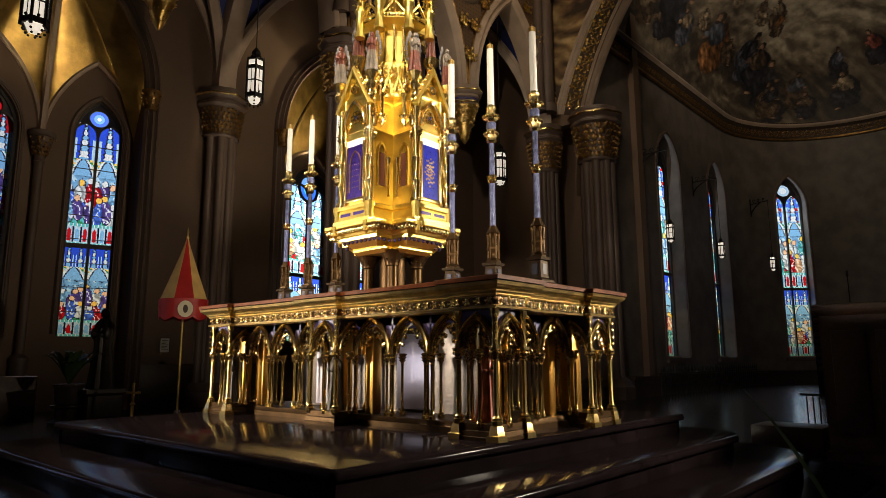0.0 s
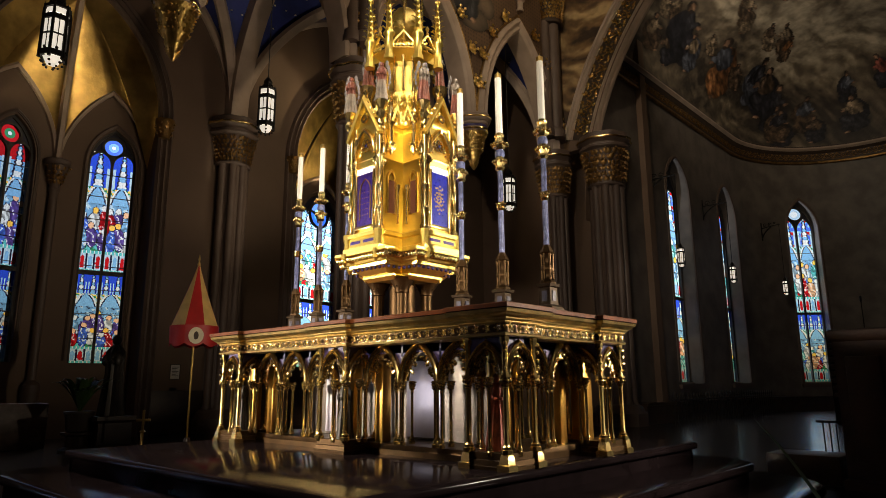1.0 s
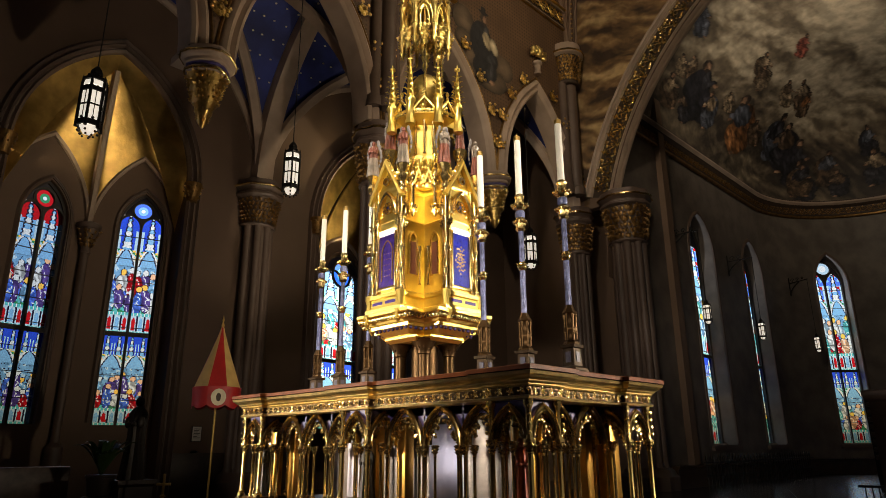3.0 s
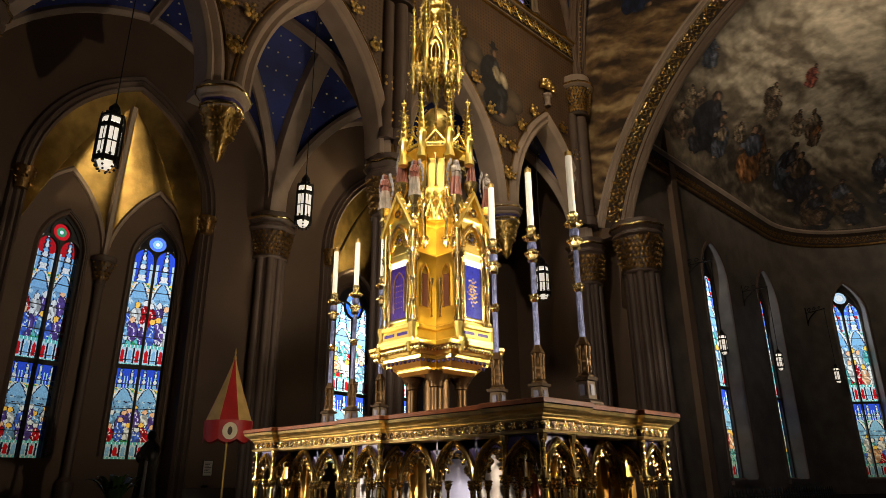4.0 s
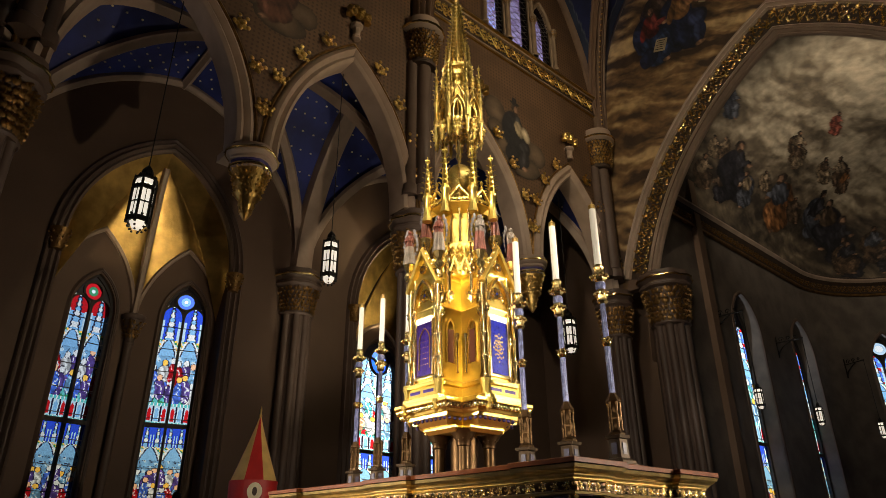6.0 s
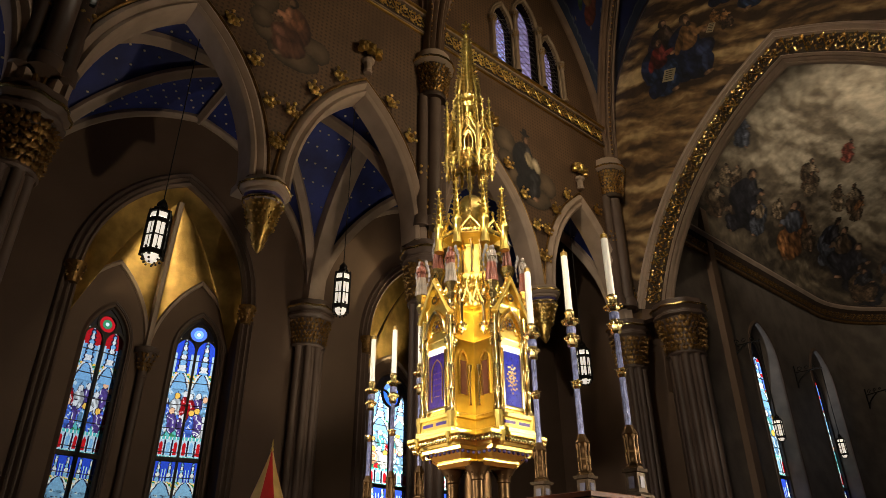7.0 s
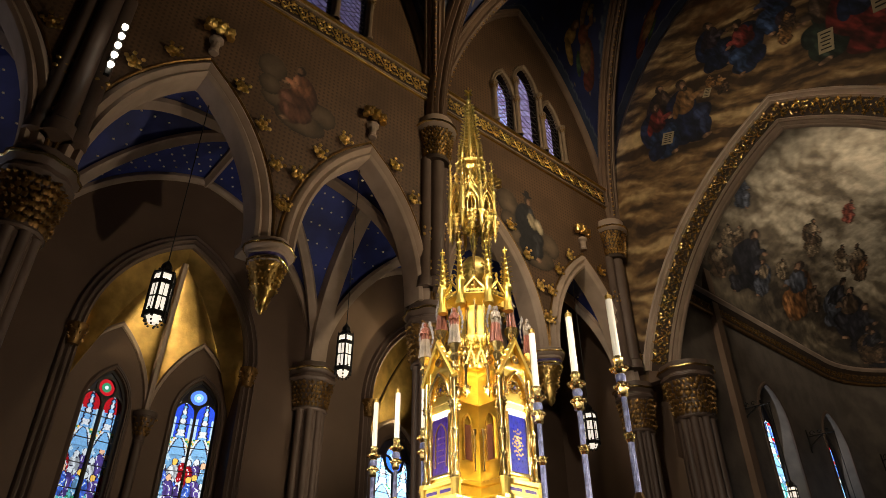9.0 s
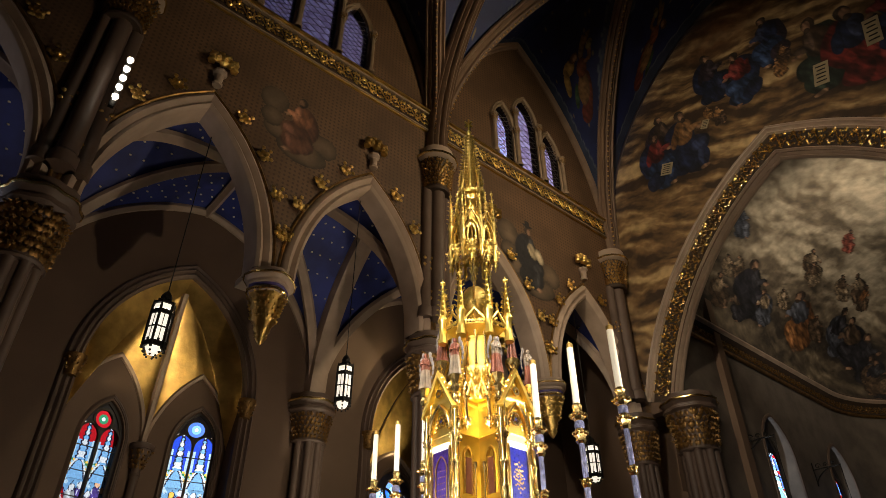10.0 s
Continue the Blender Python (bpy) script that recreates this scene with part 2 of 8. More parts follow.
def wall_mesh(bm, m, u0, u1, z0, z1, ops=(), th=0.5, step=1.0, seg=12, top=None):
    """A wall with thickness and pointed openings through it: ops holds (middle, half width, sill, springing, rise)."""
    us = {u0, u1}
    for c, s, sill, spring, rise in ops:
        us |= {round(c + u, 5) for u, z in arch_pts(s, rise, seg)}
    us = sorted(us)
    full = []
    for a, b in zip(us, us[1:]):
        k = max(1, math.ceil((b - a) / step))
        full += [a + (b - a) * i / k for i in range(k)]
    full.append(us[-1])
    zt = top or (lambda u: z1)

    def slab(a, b, lo, hi):
        f = [m(a, 0, lo(a)), m(b, 0, lo(b)), m(b, 0, hi(b)), m(a, 0, hi(a))]
        k = [m(a, th, lo(a)), m(b, th, lo(b)), m(b, th, hi(b)), m(a, th, hi(a))]
        fv, kv = [bm.verts.new(p) for p in f], [bm.verts.new(p) for p in k]
        bm.faces.new(fv)
        bm.faces.new(kv[::-1])
        for i, j in ((0, 1), (2, 3)):
            bm.faces.new((fv[i], kv[i], kv[j], fv[j]))

    for a, b in zip(full, full[1:]):
        mid = (a + b) / 2
        hit = next((o for o in ops if abs(mid - o[0]) < o[1]), None)
        if hit is None:
            slab(a, b, lambda u: z0, zt)
            continue
        c, s, sill, spring, rise = hit
        if sill > z0:
            slab(a, b, lambda u: z0, lambda u: sill)
        slab(a, b, lambda u: spring + arch_z(u - c, s, rise), zt)
    for c, s, sill, spring, rise in ops:
        for u in (c - s, c + s):
            bm.faces.new([bm.verts.new(p) for p in (m(u, 0, sill), m(u, th, sill), m(u, th, spring), m(u, 0, spring))])
    return bm


def painted(name, verts, faces, colours, material, parent=None, smooth=True):
    me = bpy.data.meshes.new(name)
    me.from_pydata([tuple(v) for v in verts], [], faces)
    at = me.color_attributes.new("paint", "FLOAT_COLOR", "POINT")
    at.data.foreach_set("color", np.asarray(colours, dtype=np.float32).ravel())
    me.materials.append(material)
    if smooth:
        me.polygons.foreach_set("use_smooth", [True] * len(me.polygons))
    ob = new(name, me)
    ob.parent = parent
    return ob


def lattice(i, j, seed):
    v = np.sin(i * 127.1 + j * 311.7 + seed * 74.7) * 43758.5453
    return v - np.floor(v)


def vnoise(x, y, seed):
    """Smooth value noise between 0 and 1 on arrays."""
    i, j = np.floor(x), np.floor(y)
    f, g = x - i, y - j
    f, g = f * f * (3 - 2 * f), g * g * (3 - 2 * g)
    a, b = lattice(i, j, seed), lattice(i + 1, j, seed)
    c, d = lattice(i, j + 1, seed), lattice(i + 1, j + 1, seed)
    return (a * (1 - f) + b * f) * (1 - g) + (c * (1 - f) + d * f) * g


def fbm(x, y, seed, octaves=5, gain=0.52):
    total, amp, norm = 0.0, 1.0, 0.0
    for k in range(octaves):
        total = total + amp * vnoise(x * 2 ** k + k * 3.7, y * 2 ** k - k * 1.9, seed + k)
        norm, amp = norm + amp, amp * gain
    return total / norm


def blend3(t, dark, mid, light):
    """Three-tone paint from a value between 0 and 1."""
    t = np.clip(t, 0, 1)[:, None]
    low, high = np.clip(t * 2, 0, 1), np.clip(t * 2 - 1, 0, 1)
    return np.array(dark) * (1 - low) + np.array(mid) * (low - high) + np.array(light) * high


def seated(top, skirt, side=1, cloak=None):
    """Patches of a seated robed shape, feet at -1 and head at +1: (across, up, half width, half height, colour, slant)."""
    d = side
    lit = [min(c * 1.8 + 0.02, 1) for c in top]
    lap = [min(c * 1.9 + 0.01, 1) for c in skirt]
    skin, hair = (0.30, 0.17, 0.10), (0.05, 0.032, 0.022)
    return [(-d * 0.16, 0.1, 0.44, 0.62, cloak or skirt, 0.1 * d), (d * 0.08, -0.35, 0.5, 0.38, skirt, 0.15 * d), (d * 0.16, -0.74, 0.36, 0.33, skirt, 0.2 * d), (-d * 0.2, -0.66, 0.3, 0.3, cloak or skirt, 0.2), (d * 0.3, -0.3, 0.2, 0.16, lap, 0.2 * d), (d * 0.28, -0.68, 0.09, 0.28, lap, 0.15 * d),
            (d * 0.0, 0.3, 0.27, 0.42, top, 0.05), (d * 0.1, 0.36, 0.12, 0.3, lit, 0.1), (d * 0.24, 0.26, 0.22, 0.11, lit, 0.5 * d), (d * 0.43, 0.17, 0.1, 0.06, skin, 0.2), (-d * 0.26, 0.2, 0.11, 0.28, top, 0.2), (d * 0.3, -1.0, 0.13, 0.06, skin, 0), (0, 0.82, 0.15, 0.18, hair, 0), (d * 0.05, 0.78, 0.1, 0.14, skin, 0), (d * 0.06, 0.66, 0.07, 0.07, hair, 0)]


def paint_shapes(col, a, b, shapes, seed=0):
    """Lays robed shapes into painted colours: each holds a middle, its right and up vectors and its patches."""
    for n, (a0, b0, right, up, patches) in enumerate(shapes):
        det = right[0] * up[1] - right[1] * up[0]
        da, db = a - a0, b - b0
        p, q = (da * up[1] - db * up[0]) / det, (db * right[0] - da * right[1]) / det
        near = np.nonzero((np.abs(p) < 1.1) & (np.abs(q) < 1.4))[0]
        if not len(near):
            continue
        p, q = p[near], q[near]
        p = p + 0.08 * (vnoise(p * 4 + n, q * 4, seed + n) - 0.5)
        q = q + 0.06 * (vnoise(p * 5, q * 5 - n, seed + n + 40) - 0.5)
        c = col[near]
        c *= (1 - 0.55 * np.clip(1.3 - (p / 0.62) ** 2 - ((q + 0.2) / 1.0) ** 2, 0, 1))[:, None]
        for x, y, w, h, tone, sl in patches:
            e = ((p - x - sl * (q - y)) / w) ** 2 + ((q - y) / h) ** 2
            k = np.clip((1 - e) * 14, 0, 1)[:, None]
            fold = 0.6 * vnoise(p * 9 + 4 * q + n, q * 3 - 2 * p, seed + n) + 0.4 * vnoise(p * 22 + 9 * q, q * 8, seed + n + 9)
            shade = np.clip((2.3 * fold * fold + 0.3 * fold + 0.1) * (1.15 - 0.5 * e) * (1 - 0.25 * (p - x) / w), 0.1, 2)
            c = c * (1 - k) + np.array(tone) * shade[:, None] * k
        col[near] = c
    return col


def rot_z(deg):
    return Matrix.Rotation(radians(deg), 4, "Z")


# ---- small shared ornaments ----


def leaflet(bm, p, o, t, u, s):
    """One curled leaf that grows from p along u and bends out along o."""
    q = [bm.verts.new(v) for v in (p - t * s * 0.2, p + t * s * 0.2, p + u * s * 0.55 + t * s * 0.48 + o * s * 0.12, p + u * s * 0.55 - t * s * 0.48 + o * s * 0.12, p + u * s * 0.95 + o * s * 0.1 + t * s * 0.25, p + u * s * 0.95 + o * s * 0.1 - t * s * 0.25, p + u * s * 0.8 + o * s * 0.75, p + u * s * 0.45 + o * s * 0.32)]
    for fc in ((0, 1, 7), (1, 2, 7), (2, 4, 7), (4, 6, 7), (6, 5, 7), (5, 3, 7), (3, 0, 7)):
        bm.faces.new([q[i] for i in fc])


def flower_mesh(name, r, lobes=5, seed=0):
    """A gilt leaf knot: curled lobes round a bud, facing -y."""
    rng = random.Random(seed)
    bm = B()
    ball(bm, (0, -r * 0.45, 0), r * 0.3)
    for k in range(lobes):
        a = 2 * math.pi * (k + 0.5) / lobes + rng.uniform(-0.15, 0.15)
        for d, s, lift in ((0.45, 0.34, 0.2), (0.85, 0.26, 0.5)):
            ball(bm, (r * d * math.cos(a), -r * lift, r * d * math.sin(a)), r * s * rng.uniform(0.85, 1.15), 1, 0.7, 1)
    box(bm, -r * 0.15, r * 0.15, -r * 0.4, 0.02, -r * 0.15, r * 0.15)
    return finish(bm, name, GILT)


def scroll_mesh(name, w, h):
    """One wave of a running vine: an S-shaped stem with leaves, facing -y."""
    bm = B()
    pts = [(w * (k / 16 - 0.5), -0.03, 0.26 * h * math.sin(2 * math.pi * k / 16)) for k in range(17)]
    r = h * 0.035
    sweep(bm, pts, [(r, 0), (0, r), (-r, 0), (0, -r)], (0, -1, 0))
    rng = random.Random(5)
    for k in range(30):
        p = Vector((w * rng.uniform(-0.5, 0.5), -0.025, h * rng.uniform(-0.42, 0.42)))
        a = rng.uniform(0, 6.28)
        g = Vector((math.cos(a), 0, math.sin(a)))
        leaflet(bm, p, Vector((0, -1, 0)), g.cross(Vector((0, -1, 0))), g, h * rng.uniform(0.09, 0.16))
    for cx, cz, sgn in ((-0.25, 0.05, 1), (0.25, -0.05, -1)):
        curl = [(w * cx + h * 0.2 * (1 - k / 14) * math.cos(sgn * k * 0.6), -0.04, h * cz + h * 0.2 * (1 - k / 14) * math.sin(sgn * k * 0.6)) for k in range(12)]
        sweep(bm, curl, [(r, 0), (0, r), (-r, 0), (0, -r)], (0, -1, 0))
        for da, db in ((0.1, 0.3), (-0.12, 0.28), (0.2, -0.28), (0, -0.35)):
            ball(bm, (w * (cx + da), -0.045, h * db), h * 0.055, 1.3, 0.7, 0.9)
    return finish(bm, name, GILT)


FLOWER = flower_mesh("crocket", 0.2)
BIGFLOWER = flower_mesh("finial_flower", 0.27, 6, 1)
SCROLL = scroll_mesh("vine_scroll", 0.52, 0.5)


def capital(bm, r0, r1, z0, z1, at, seg=20):
    """The bell of a capital."""
    h = z1 - z0
    lathe(bm, [(r0 * 1.08, z0 - 0.06), (r0 * 1.15, z0 - 0.02), (r0, z0), (r0 * 1.02, z0 + h * 0.3), (r1 * 0.8, z0 + h * 0.7), (r1 * 0.95, z1)], seg, (at[0], at[1], 0))


def foliage(bm, r0, r1, z0, z1, at, rows=3, n=14, seed=0, arc=(0, 360)):
    """Curled leaves in rows round a bell."""
    rng = random.Random(seed)
    rows, n = rows + 1, int(n * 1.25)
    for row in range(rows):
        f = (row + 0.3) / rows
        for k in range(n):
            a = radians(arc[0] + (arc[1] - arc[0]) * (k + 0.5 * (row % 2) + rng.uniform(-0.2, 0.2)) / n)
            r = r0 + (r1 - r0) * f ** 1.5 + rng.uniform(0.0, 0.02) * (r1 / 0.6)
            s = (z1 - z0) / rows * rng.uniform(0.75, 1.15)
            o, t, u = Vector((math.cos(a), math.sin(a), 0)), Vector((-math.sin(a), math.cos(a), 0)), Vector((0, 0, 1))
            t = (t + u * rng.uniform(-0.5, 0.5)).normalized()
            p = Vector((at[0], at[1], z0 + (z1 - z0) * f)) + o * r
            leaflet(bm, p, o, t, u, s)
            if k % 2:
                ball(bm, p + u * s * 0.8 + o * s * 0.5, s * 0.2)


def pier(name, x, y, base, cap0, cap1, r, label, shafts=8, kind="structure"):
    """A clustered pier: core and attached shafts, moulded base, leafy gilt capital and moulded abacus."""
    root = thing(name, label, "pier", "", kind, (x, y, base))
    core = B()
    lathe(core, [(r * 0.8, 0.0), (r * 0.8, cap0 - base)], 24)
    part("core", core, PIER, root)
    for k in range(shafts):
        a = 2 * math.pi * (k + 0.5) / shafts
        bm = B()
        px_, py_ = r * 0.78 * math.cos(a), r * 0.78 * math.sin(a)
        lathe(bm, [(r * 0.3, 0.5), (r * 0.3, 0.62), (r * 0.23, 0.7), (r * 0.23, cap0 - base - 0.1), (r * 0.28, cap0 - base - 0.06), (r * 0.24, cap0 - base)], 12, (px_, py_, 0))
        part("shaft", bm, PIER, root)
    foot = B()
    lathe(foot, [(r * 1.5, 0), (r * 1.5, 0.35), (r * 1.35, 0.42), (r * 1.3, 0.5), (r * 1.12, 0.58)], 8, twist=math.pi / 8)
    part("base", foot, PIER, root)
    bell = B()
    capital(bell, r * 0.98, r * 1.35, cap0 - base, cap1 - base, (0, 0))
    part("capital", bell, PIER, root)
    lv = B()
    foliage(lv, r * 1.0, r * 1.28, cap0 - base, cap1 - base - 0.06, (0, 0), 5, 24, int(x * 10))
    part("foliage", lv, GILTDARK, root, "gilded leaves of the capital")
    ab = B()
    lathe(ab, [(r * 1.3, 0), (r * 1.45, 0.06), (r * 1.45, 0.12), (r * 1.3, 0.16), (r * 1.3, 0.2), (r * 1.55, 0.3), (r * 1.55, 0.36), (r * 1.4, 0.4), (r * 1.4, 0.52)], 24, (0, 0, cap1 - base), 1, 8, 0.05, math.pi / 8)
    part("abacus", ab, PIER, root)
    ri = B()
    lathe(ri, [(r * 1.54, 0), (r * 1.6, 0.02), (r * 1.6, 0.045), (r * 1.54, 0.07)], 24, (0, 0, cap1 - base + 0.29), 1, 8, 0.05, math.pi / 8)
    part("gilt_ring", ri, GOLD, root)
    return root


GILTDARK = mat("old_gilding", (0.30, 0.17, 0.055), 0.42, 0.85, 0.5, 6, 0.3, 30)
MOULD = [(-0.012, -0.505), (-0.012, 0.03), (0.0, 0.05), (0.06, 0.10), (0.11, 0.05), (0.14, 0.02), (0.18, 0.08), (0.24, 0.13), (0.30, 0.09), (0.34, 0.04), (0.36, 0.0), (0.36, -0.30), (0.1, -0.30), (0.1, -0.505)]
RIBPROF = [(-0.17, 0.0), (-0.17, -0.12), (-0.10, -0.16), (-0.06, -0.26), (0.0, -0.31), (0.06, -0.26), (0.10, -0.16), (0.17, -0.12), (0.17, 0.0)]

# ---- floor and platform ----
YC = 4.2
floor = part("floor", box(B(), -14, 36, -14, 22, -0.3, 0), FLOOR)
tagged(floor, "dark polished stone church floor", "floor", "", "structure")

platform = thing("altar_platform", "dark polished marble altar platform with moulded steps", "platform", "", "structure", (0, 0, 0))
NOSE = [(0.0, -0.05), (0.098, -0.05), (0.102, -0.02), (0.106, -0.008), (0.116, -0.001), (0.13, 0.0), (0.146, -0.004), (0.156, -0.012), (0.162, -0.03)]


def rounded(x0, x1, y0, y1, r, n=8):
    pts = []
    for cx, cy, a0 in ((x1 - r, y0 + r, -90), (x1 - r, y1 - r, 0), (x0 + r, y1 - r, 90), (x0 + r, y0 + r, 180)):
        for k in range(n + 1):
            a = radians(a0 + 90 * k / n)
            pts.append((cx + r * math.cos(a), cy + r * math.sin(a)))
    return pts


for k, (grow, r) in enumerate(((0.0, 0.04), (0.45, 0.5), (0.95, 0.9), (1.4, 1.2))):
    top = 0.65 - k * 0.1625
    bm = B()
    rings(bm, rounded(1.96 - grow, 6.0 + grow, 2.44 - grow, 6.1 + grow, r), [(top - 0.1625 + z, off) for z, off in NOSE[:-1]] + [(top, -0.03)])
    part("step", bm, MARBLE, platform)

# ---- nave arcade wall ----
YW, TH = 10.5, 0.5
PX = (-8.0, 0.35, 8.62, 16.75)
SPRING = 8.25
arches = []
for x0, x1 in zip(PX, PX[1:]):
    q = (x1 - x0) / 4
    arches += [(x0 + q, 1.62, 0, SPRING, 3.35), (x1 - q, 1.62, 0, SPRING, 3.35)]
COURSE = 15.1
VS, VR = 13.9, 8.4


def formeret(x):
    for a, b in zip(PX, PX[1:]):
        if a <= x <= b:
            return VS + arch_z(x - (a + b) / 2, (b - a) / 2, VR) + 0.25
    return VS + 0.25


def on_wall(u, v, z):
    # unseen lamp added to make the inner panel glow
    return (u, YW + v, z)
# the white glow behind the colonnettes is put into these panels' pale colour


def arcade(side):
    """The arcade wall of one side of the nave, with its mouldings, gilding, shafts and clerestory."""
    def m(u, v, z):
        y = YW + v
        return (u, y if side > 0 else 2 * YC - y, z)
    n = (0, -side, 0)
    w = part("wall_north" if side > 0 else "wall_south", wall_mesh(B(), m, PX[0], PX[-1], SPRING, COURSE + 0.4, [(c, s, SPRING, sp, r) for c, s, o, sp, r in arches], TH, 0.9), DIAPER, None)
    tagged(w, "brown stencilled nave wall above pointed arches", "wall", "", "structure")
    for c, s, o, sp, r in arches:
        path = [m(c + u, 0.0, sp + z) for u, z in arch_pts(s, r, 16)]
        if side < 0:
            path.reverse()
        bm = B()
        sweep(bm, path, MOULD, n)
        part("arch_moulding", bm, RIB, w)
        bm = B()
        sweep(bm, path, [(0.37, -0.02), (0.37, 0.03), (0.40, 0.05), (0.43, 0.03), (0.43, -0.02)], n)
        part("gilt_fillet", bm, GILTDARK, w)
        if side < 0:
            continue
        pts = arch_pts(s + 0.56, r + 0.75, 10)
        for i, (u, z) in enumerate(pts):
            if i in (2, 4, 6, 8, 12, 14, 16, 18):
                shared("crocket", FLOWER, w, Matrix.Translation(m(c + u, -0.05, sp + z)) @ Matrix.Rotation(radians(25 * i), 4, "Y"))
        bm = B()
        top = sp + r + 0.62
        lathe(bm, [(0.10, 0), (0.12, 0.05), (0.09, 0.1), (0.10, 0.3), (0.16, 0.36), (0.16, 0.42), (0.10, 0.46)], 8, m(c, -0.1, top))
        part("finial_stem", bm, RIB, w)
        bm = B()
        for k in range(5):
            a = radians(-90 + 45 * (k - 2)) - math.pi / 2 * 0
            ball(bm, (c + 0.24 * math.cos(a + math.pi / 2 + math.pi / 2), YW - 0.18, top + 0.68 + 0.1 * abs(k - 2) * 0.4), 0.12)
        for k in range(6):
            a = math.pi * k / 5
            ball(bm, (c + 0.26 * math.cos(a), YW - 0.16, top + 0.62 + 0.26 * math.sin(a)), 0.11, 1, 1, 0.9)
        ball(bm, (c, YW - 0.2, top + 0.75), 0.13)
        part("finial", bm, GILT, w, "gilded leaf finial")
    # clerestory
    lights = []
    for x0, x1 in zip(PX, PX[1:]):
        c = (x0 + x1) / 2
        lights += [(c - 1.1, 0.42, COURSE + 0.45, 17.2, 0.9), (c + 0.05, 0.5, COURSE + 0.45, 18.1, 1.0), (c + 1.2, 0.42, COURSE + 0.45, 17.2, 0.9)]
    up = part("wall_clerestory", wall_mesh(B(), m, PX[0], PX[-1], COURSE + 0.4, 23, lights, TH * 0.6, 0.35, 10, formeret), DIAPER, None)
    tagged(up, "brown stencilled clerestory wall with lancet openings", "wall", "", "structure")
    for c, s, sill, sp, r in lights:
        bm = B()
        path = [m(c + u, 0.0, sp + z) for u, z in arch_pts(s, r, 8, sp - sill)]
        if side < 0:
            path.reverse()
        sweep(bm, path, [(0.0, -0.15), (0.0, 0.05), (0.05, 0.09), (0.1, 0.03), (0.14, 0.07), (0.18, 0.0), (0.18, -0.15)], n)
        part("window_surround", bm, TAN, up)
        bm = B()
        for d in (-1, 1):
            p = m(c + d * (s + 0.1), -0.12, sill)
            lathe(bm, [(0.11, 0), (0.11, 0.1), (0.07, 0.16), (0.07, sp - sill - 0.3), (0.09, sp - sill - 0.26), (0.13, sp - sill - 0.05), (0.13, sp - sill + 0.05)], 8, p)
        part("colonnettes", bm, TAN, up)
        if side > 0:
            bm = B()
            for d in (-1, 1):
                p = m(c + d * (s + 0.1), -0.12, sill)
                foliage(bm, 0.09, 0.13, sp - 0.27, sp - 0.06, (p[0], p[1]), 3, 9, 2)
            part("gilt_capitals", bm, GILTDARK, up)
        verts, faces, cols = [], [], []
        rng = random.Random(int(c * 7))
        for i in range(8):
            for j in range(30):
                q = [(c + s * (i + a) / 4 - s, sill + (sp + r - sill) * (j + b) / 30) for a, b in ((0, 0), (1, 0), (1, 1), (0, 1))]
                q = [(u, min(z, sp + arch_z(u - c, s, r))) for u, z in q]
                if q[3][1] - q[0][1] + q[2][1] - q[1][1] < 0.01:
                    continue
                k = len(verts)
                verts += [m(u, 0.06, z) for u, z in q]
                faces.append((k, k + 1, k + 2, k + 3))
                t = rng.choice(((0.08, 0.11, 0.26), (0.05, 0.04, 0.11), (0.10, 0.12, 0.24), (0.06, 0.05, 0.11)) if c < PX[1] + 2.5 or c > PX[2] and (c - PX[2]) < 3.3 else ((0.05, 0.045, 0.10), (0.035, 0.03, 0.07), (0.06, 0.06, 0.13)))
                f = 0.5 if abs(c - lights[0][0]) % 1 > 2 else 1.0
                cols += [(t[0] * f, t[1] * f, t[2] * f, 1)] * 4
        me = bpy.data.meshes.new("leaded_glass")
        me.from_pydata(verts, [], faces)
        at = me.color_attributes.new("tint", "FLOAT_COLOR", "CORNER")
        at.data.foreach_set("color", np.asarray(cols, dtype=np.float32).ravel())
        me.materials.append(GLASS)
        ob = new("leaded_glass", me)
        ob.parent, ob.visible_shadow = up, False
        bm = B()
        for k in range(1, 12):
            z = sill + (sp + r * 0.6 - sill) * k / 12
            sweep(bm, [m(c - s, 0.05, z - 0.25), m(c + s, 0.05, z + 0.25)], [(-0.006, -0.008), (0.006, -0.008), (0.006, 0.008), (-0.006, 0.008)], n)
            sweep(bm, [m(c - s, 0.03, z + 0.25), m(c + s, 0.03, z - 0.25)], [(-0.006, -0.008), (0.006, -0.008), (0.006, 0.008), (-0.006, 0.008)], n)
        part("leading", bm, FRAMEDARK, up)
    # string course
    bm = B()
    a, b = m(PX[0], 0, 0)[1], 0
    for (z0, z1, d) in ((COURSE - 0.42, COURSE - 0.385, 0.07), (COURSE + 0.29, COURSE + 0.37, 0.2)):
        y0, y1 = sorted((m(0, -d, 0)[1], m(0, 0.05, 0)[1]))
        box(bm, PX[0], PX[-1], y0, y1, z0, z1, 0.02)
    part("gilt_course", bm, GOLDDULL, w)
    bm = B()
    for (z0, z1, d) in ((COURSE - 0.385, COURSE - 0.34, 0.1), (COURSE + 0.22, COURSE + 0.29, 0.14)):
        y0, y1 = sorted((m(0, -d, 0)[1], m(0, 0.05, 0)[1]))
        box(bm, PX[0], PX[-1], y0, y1, z0, z1, 0.015)
    part("stone_course", bm, TAN, w)
    bm = B()
    y0, y1 = sorted((m(0, -0.05, 0)[1], m(0, 0.05, 0)[1]))
    box(bm, PX[0], PX[-1], y0, y1, COURSE - 0.34, COURSE + 0.22)
    part("frieze_ground", bm, DARKRED, w)
    if side > 0:
        k = 0
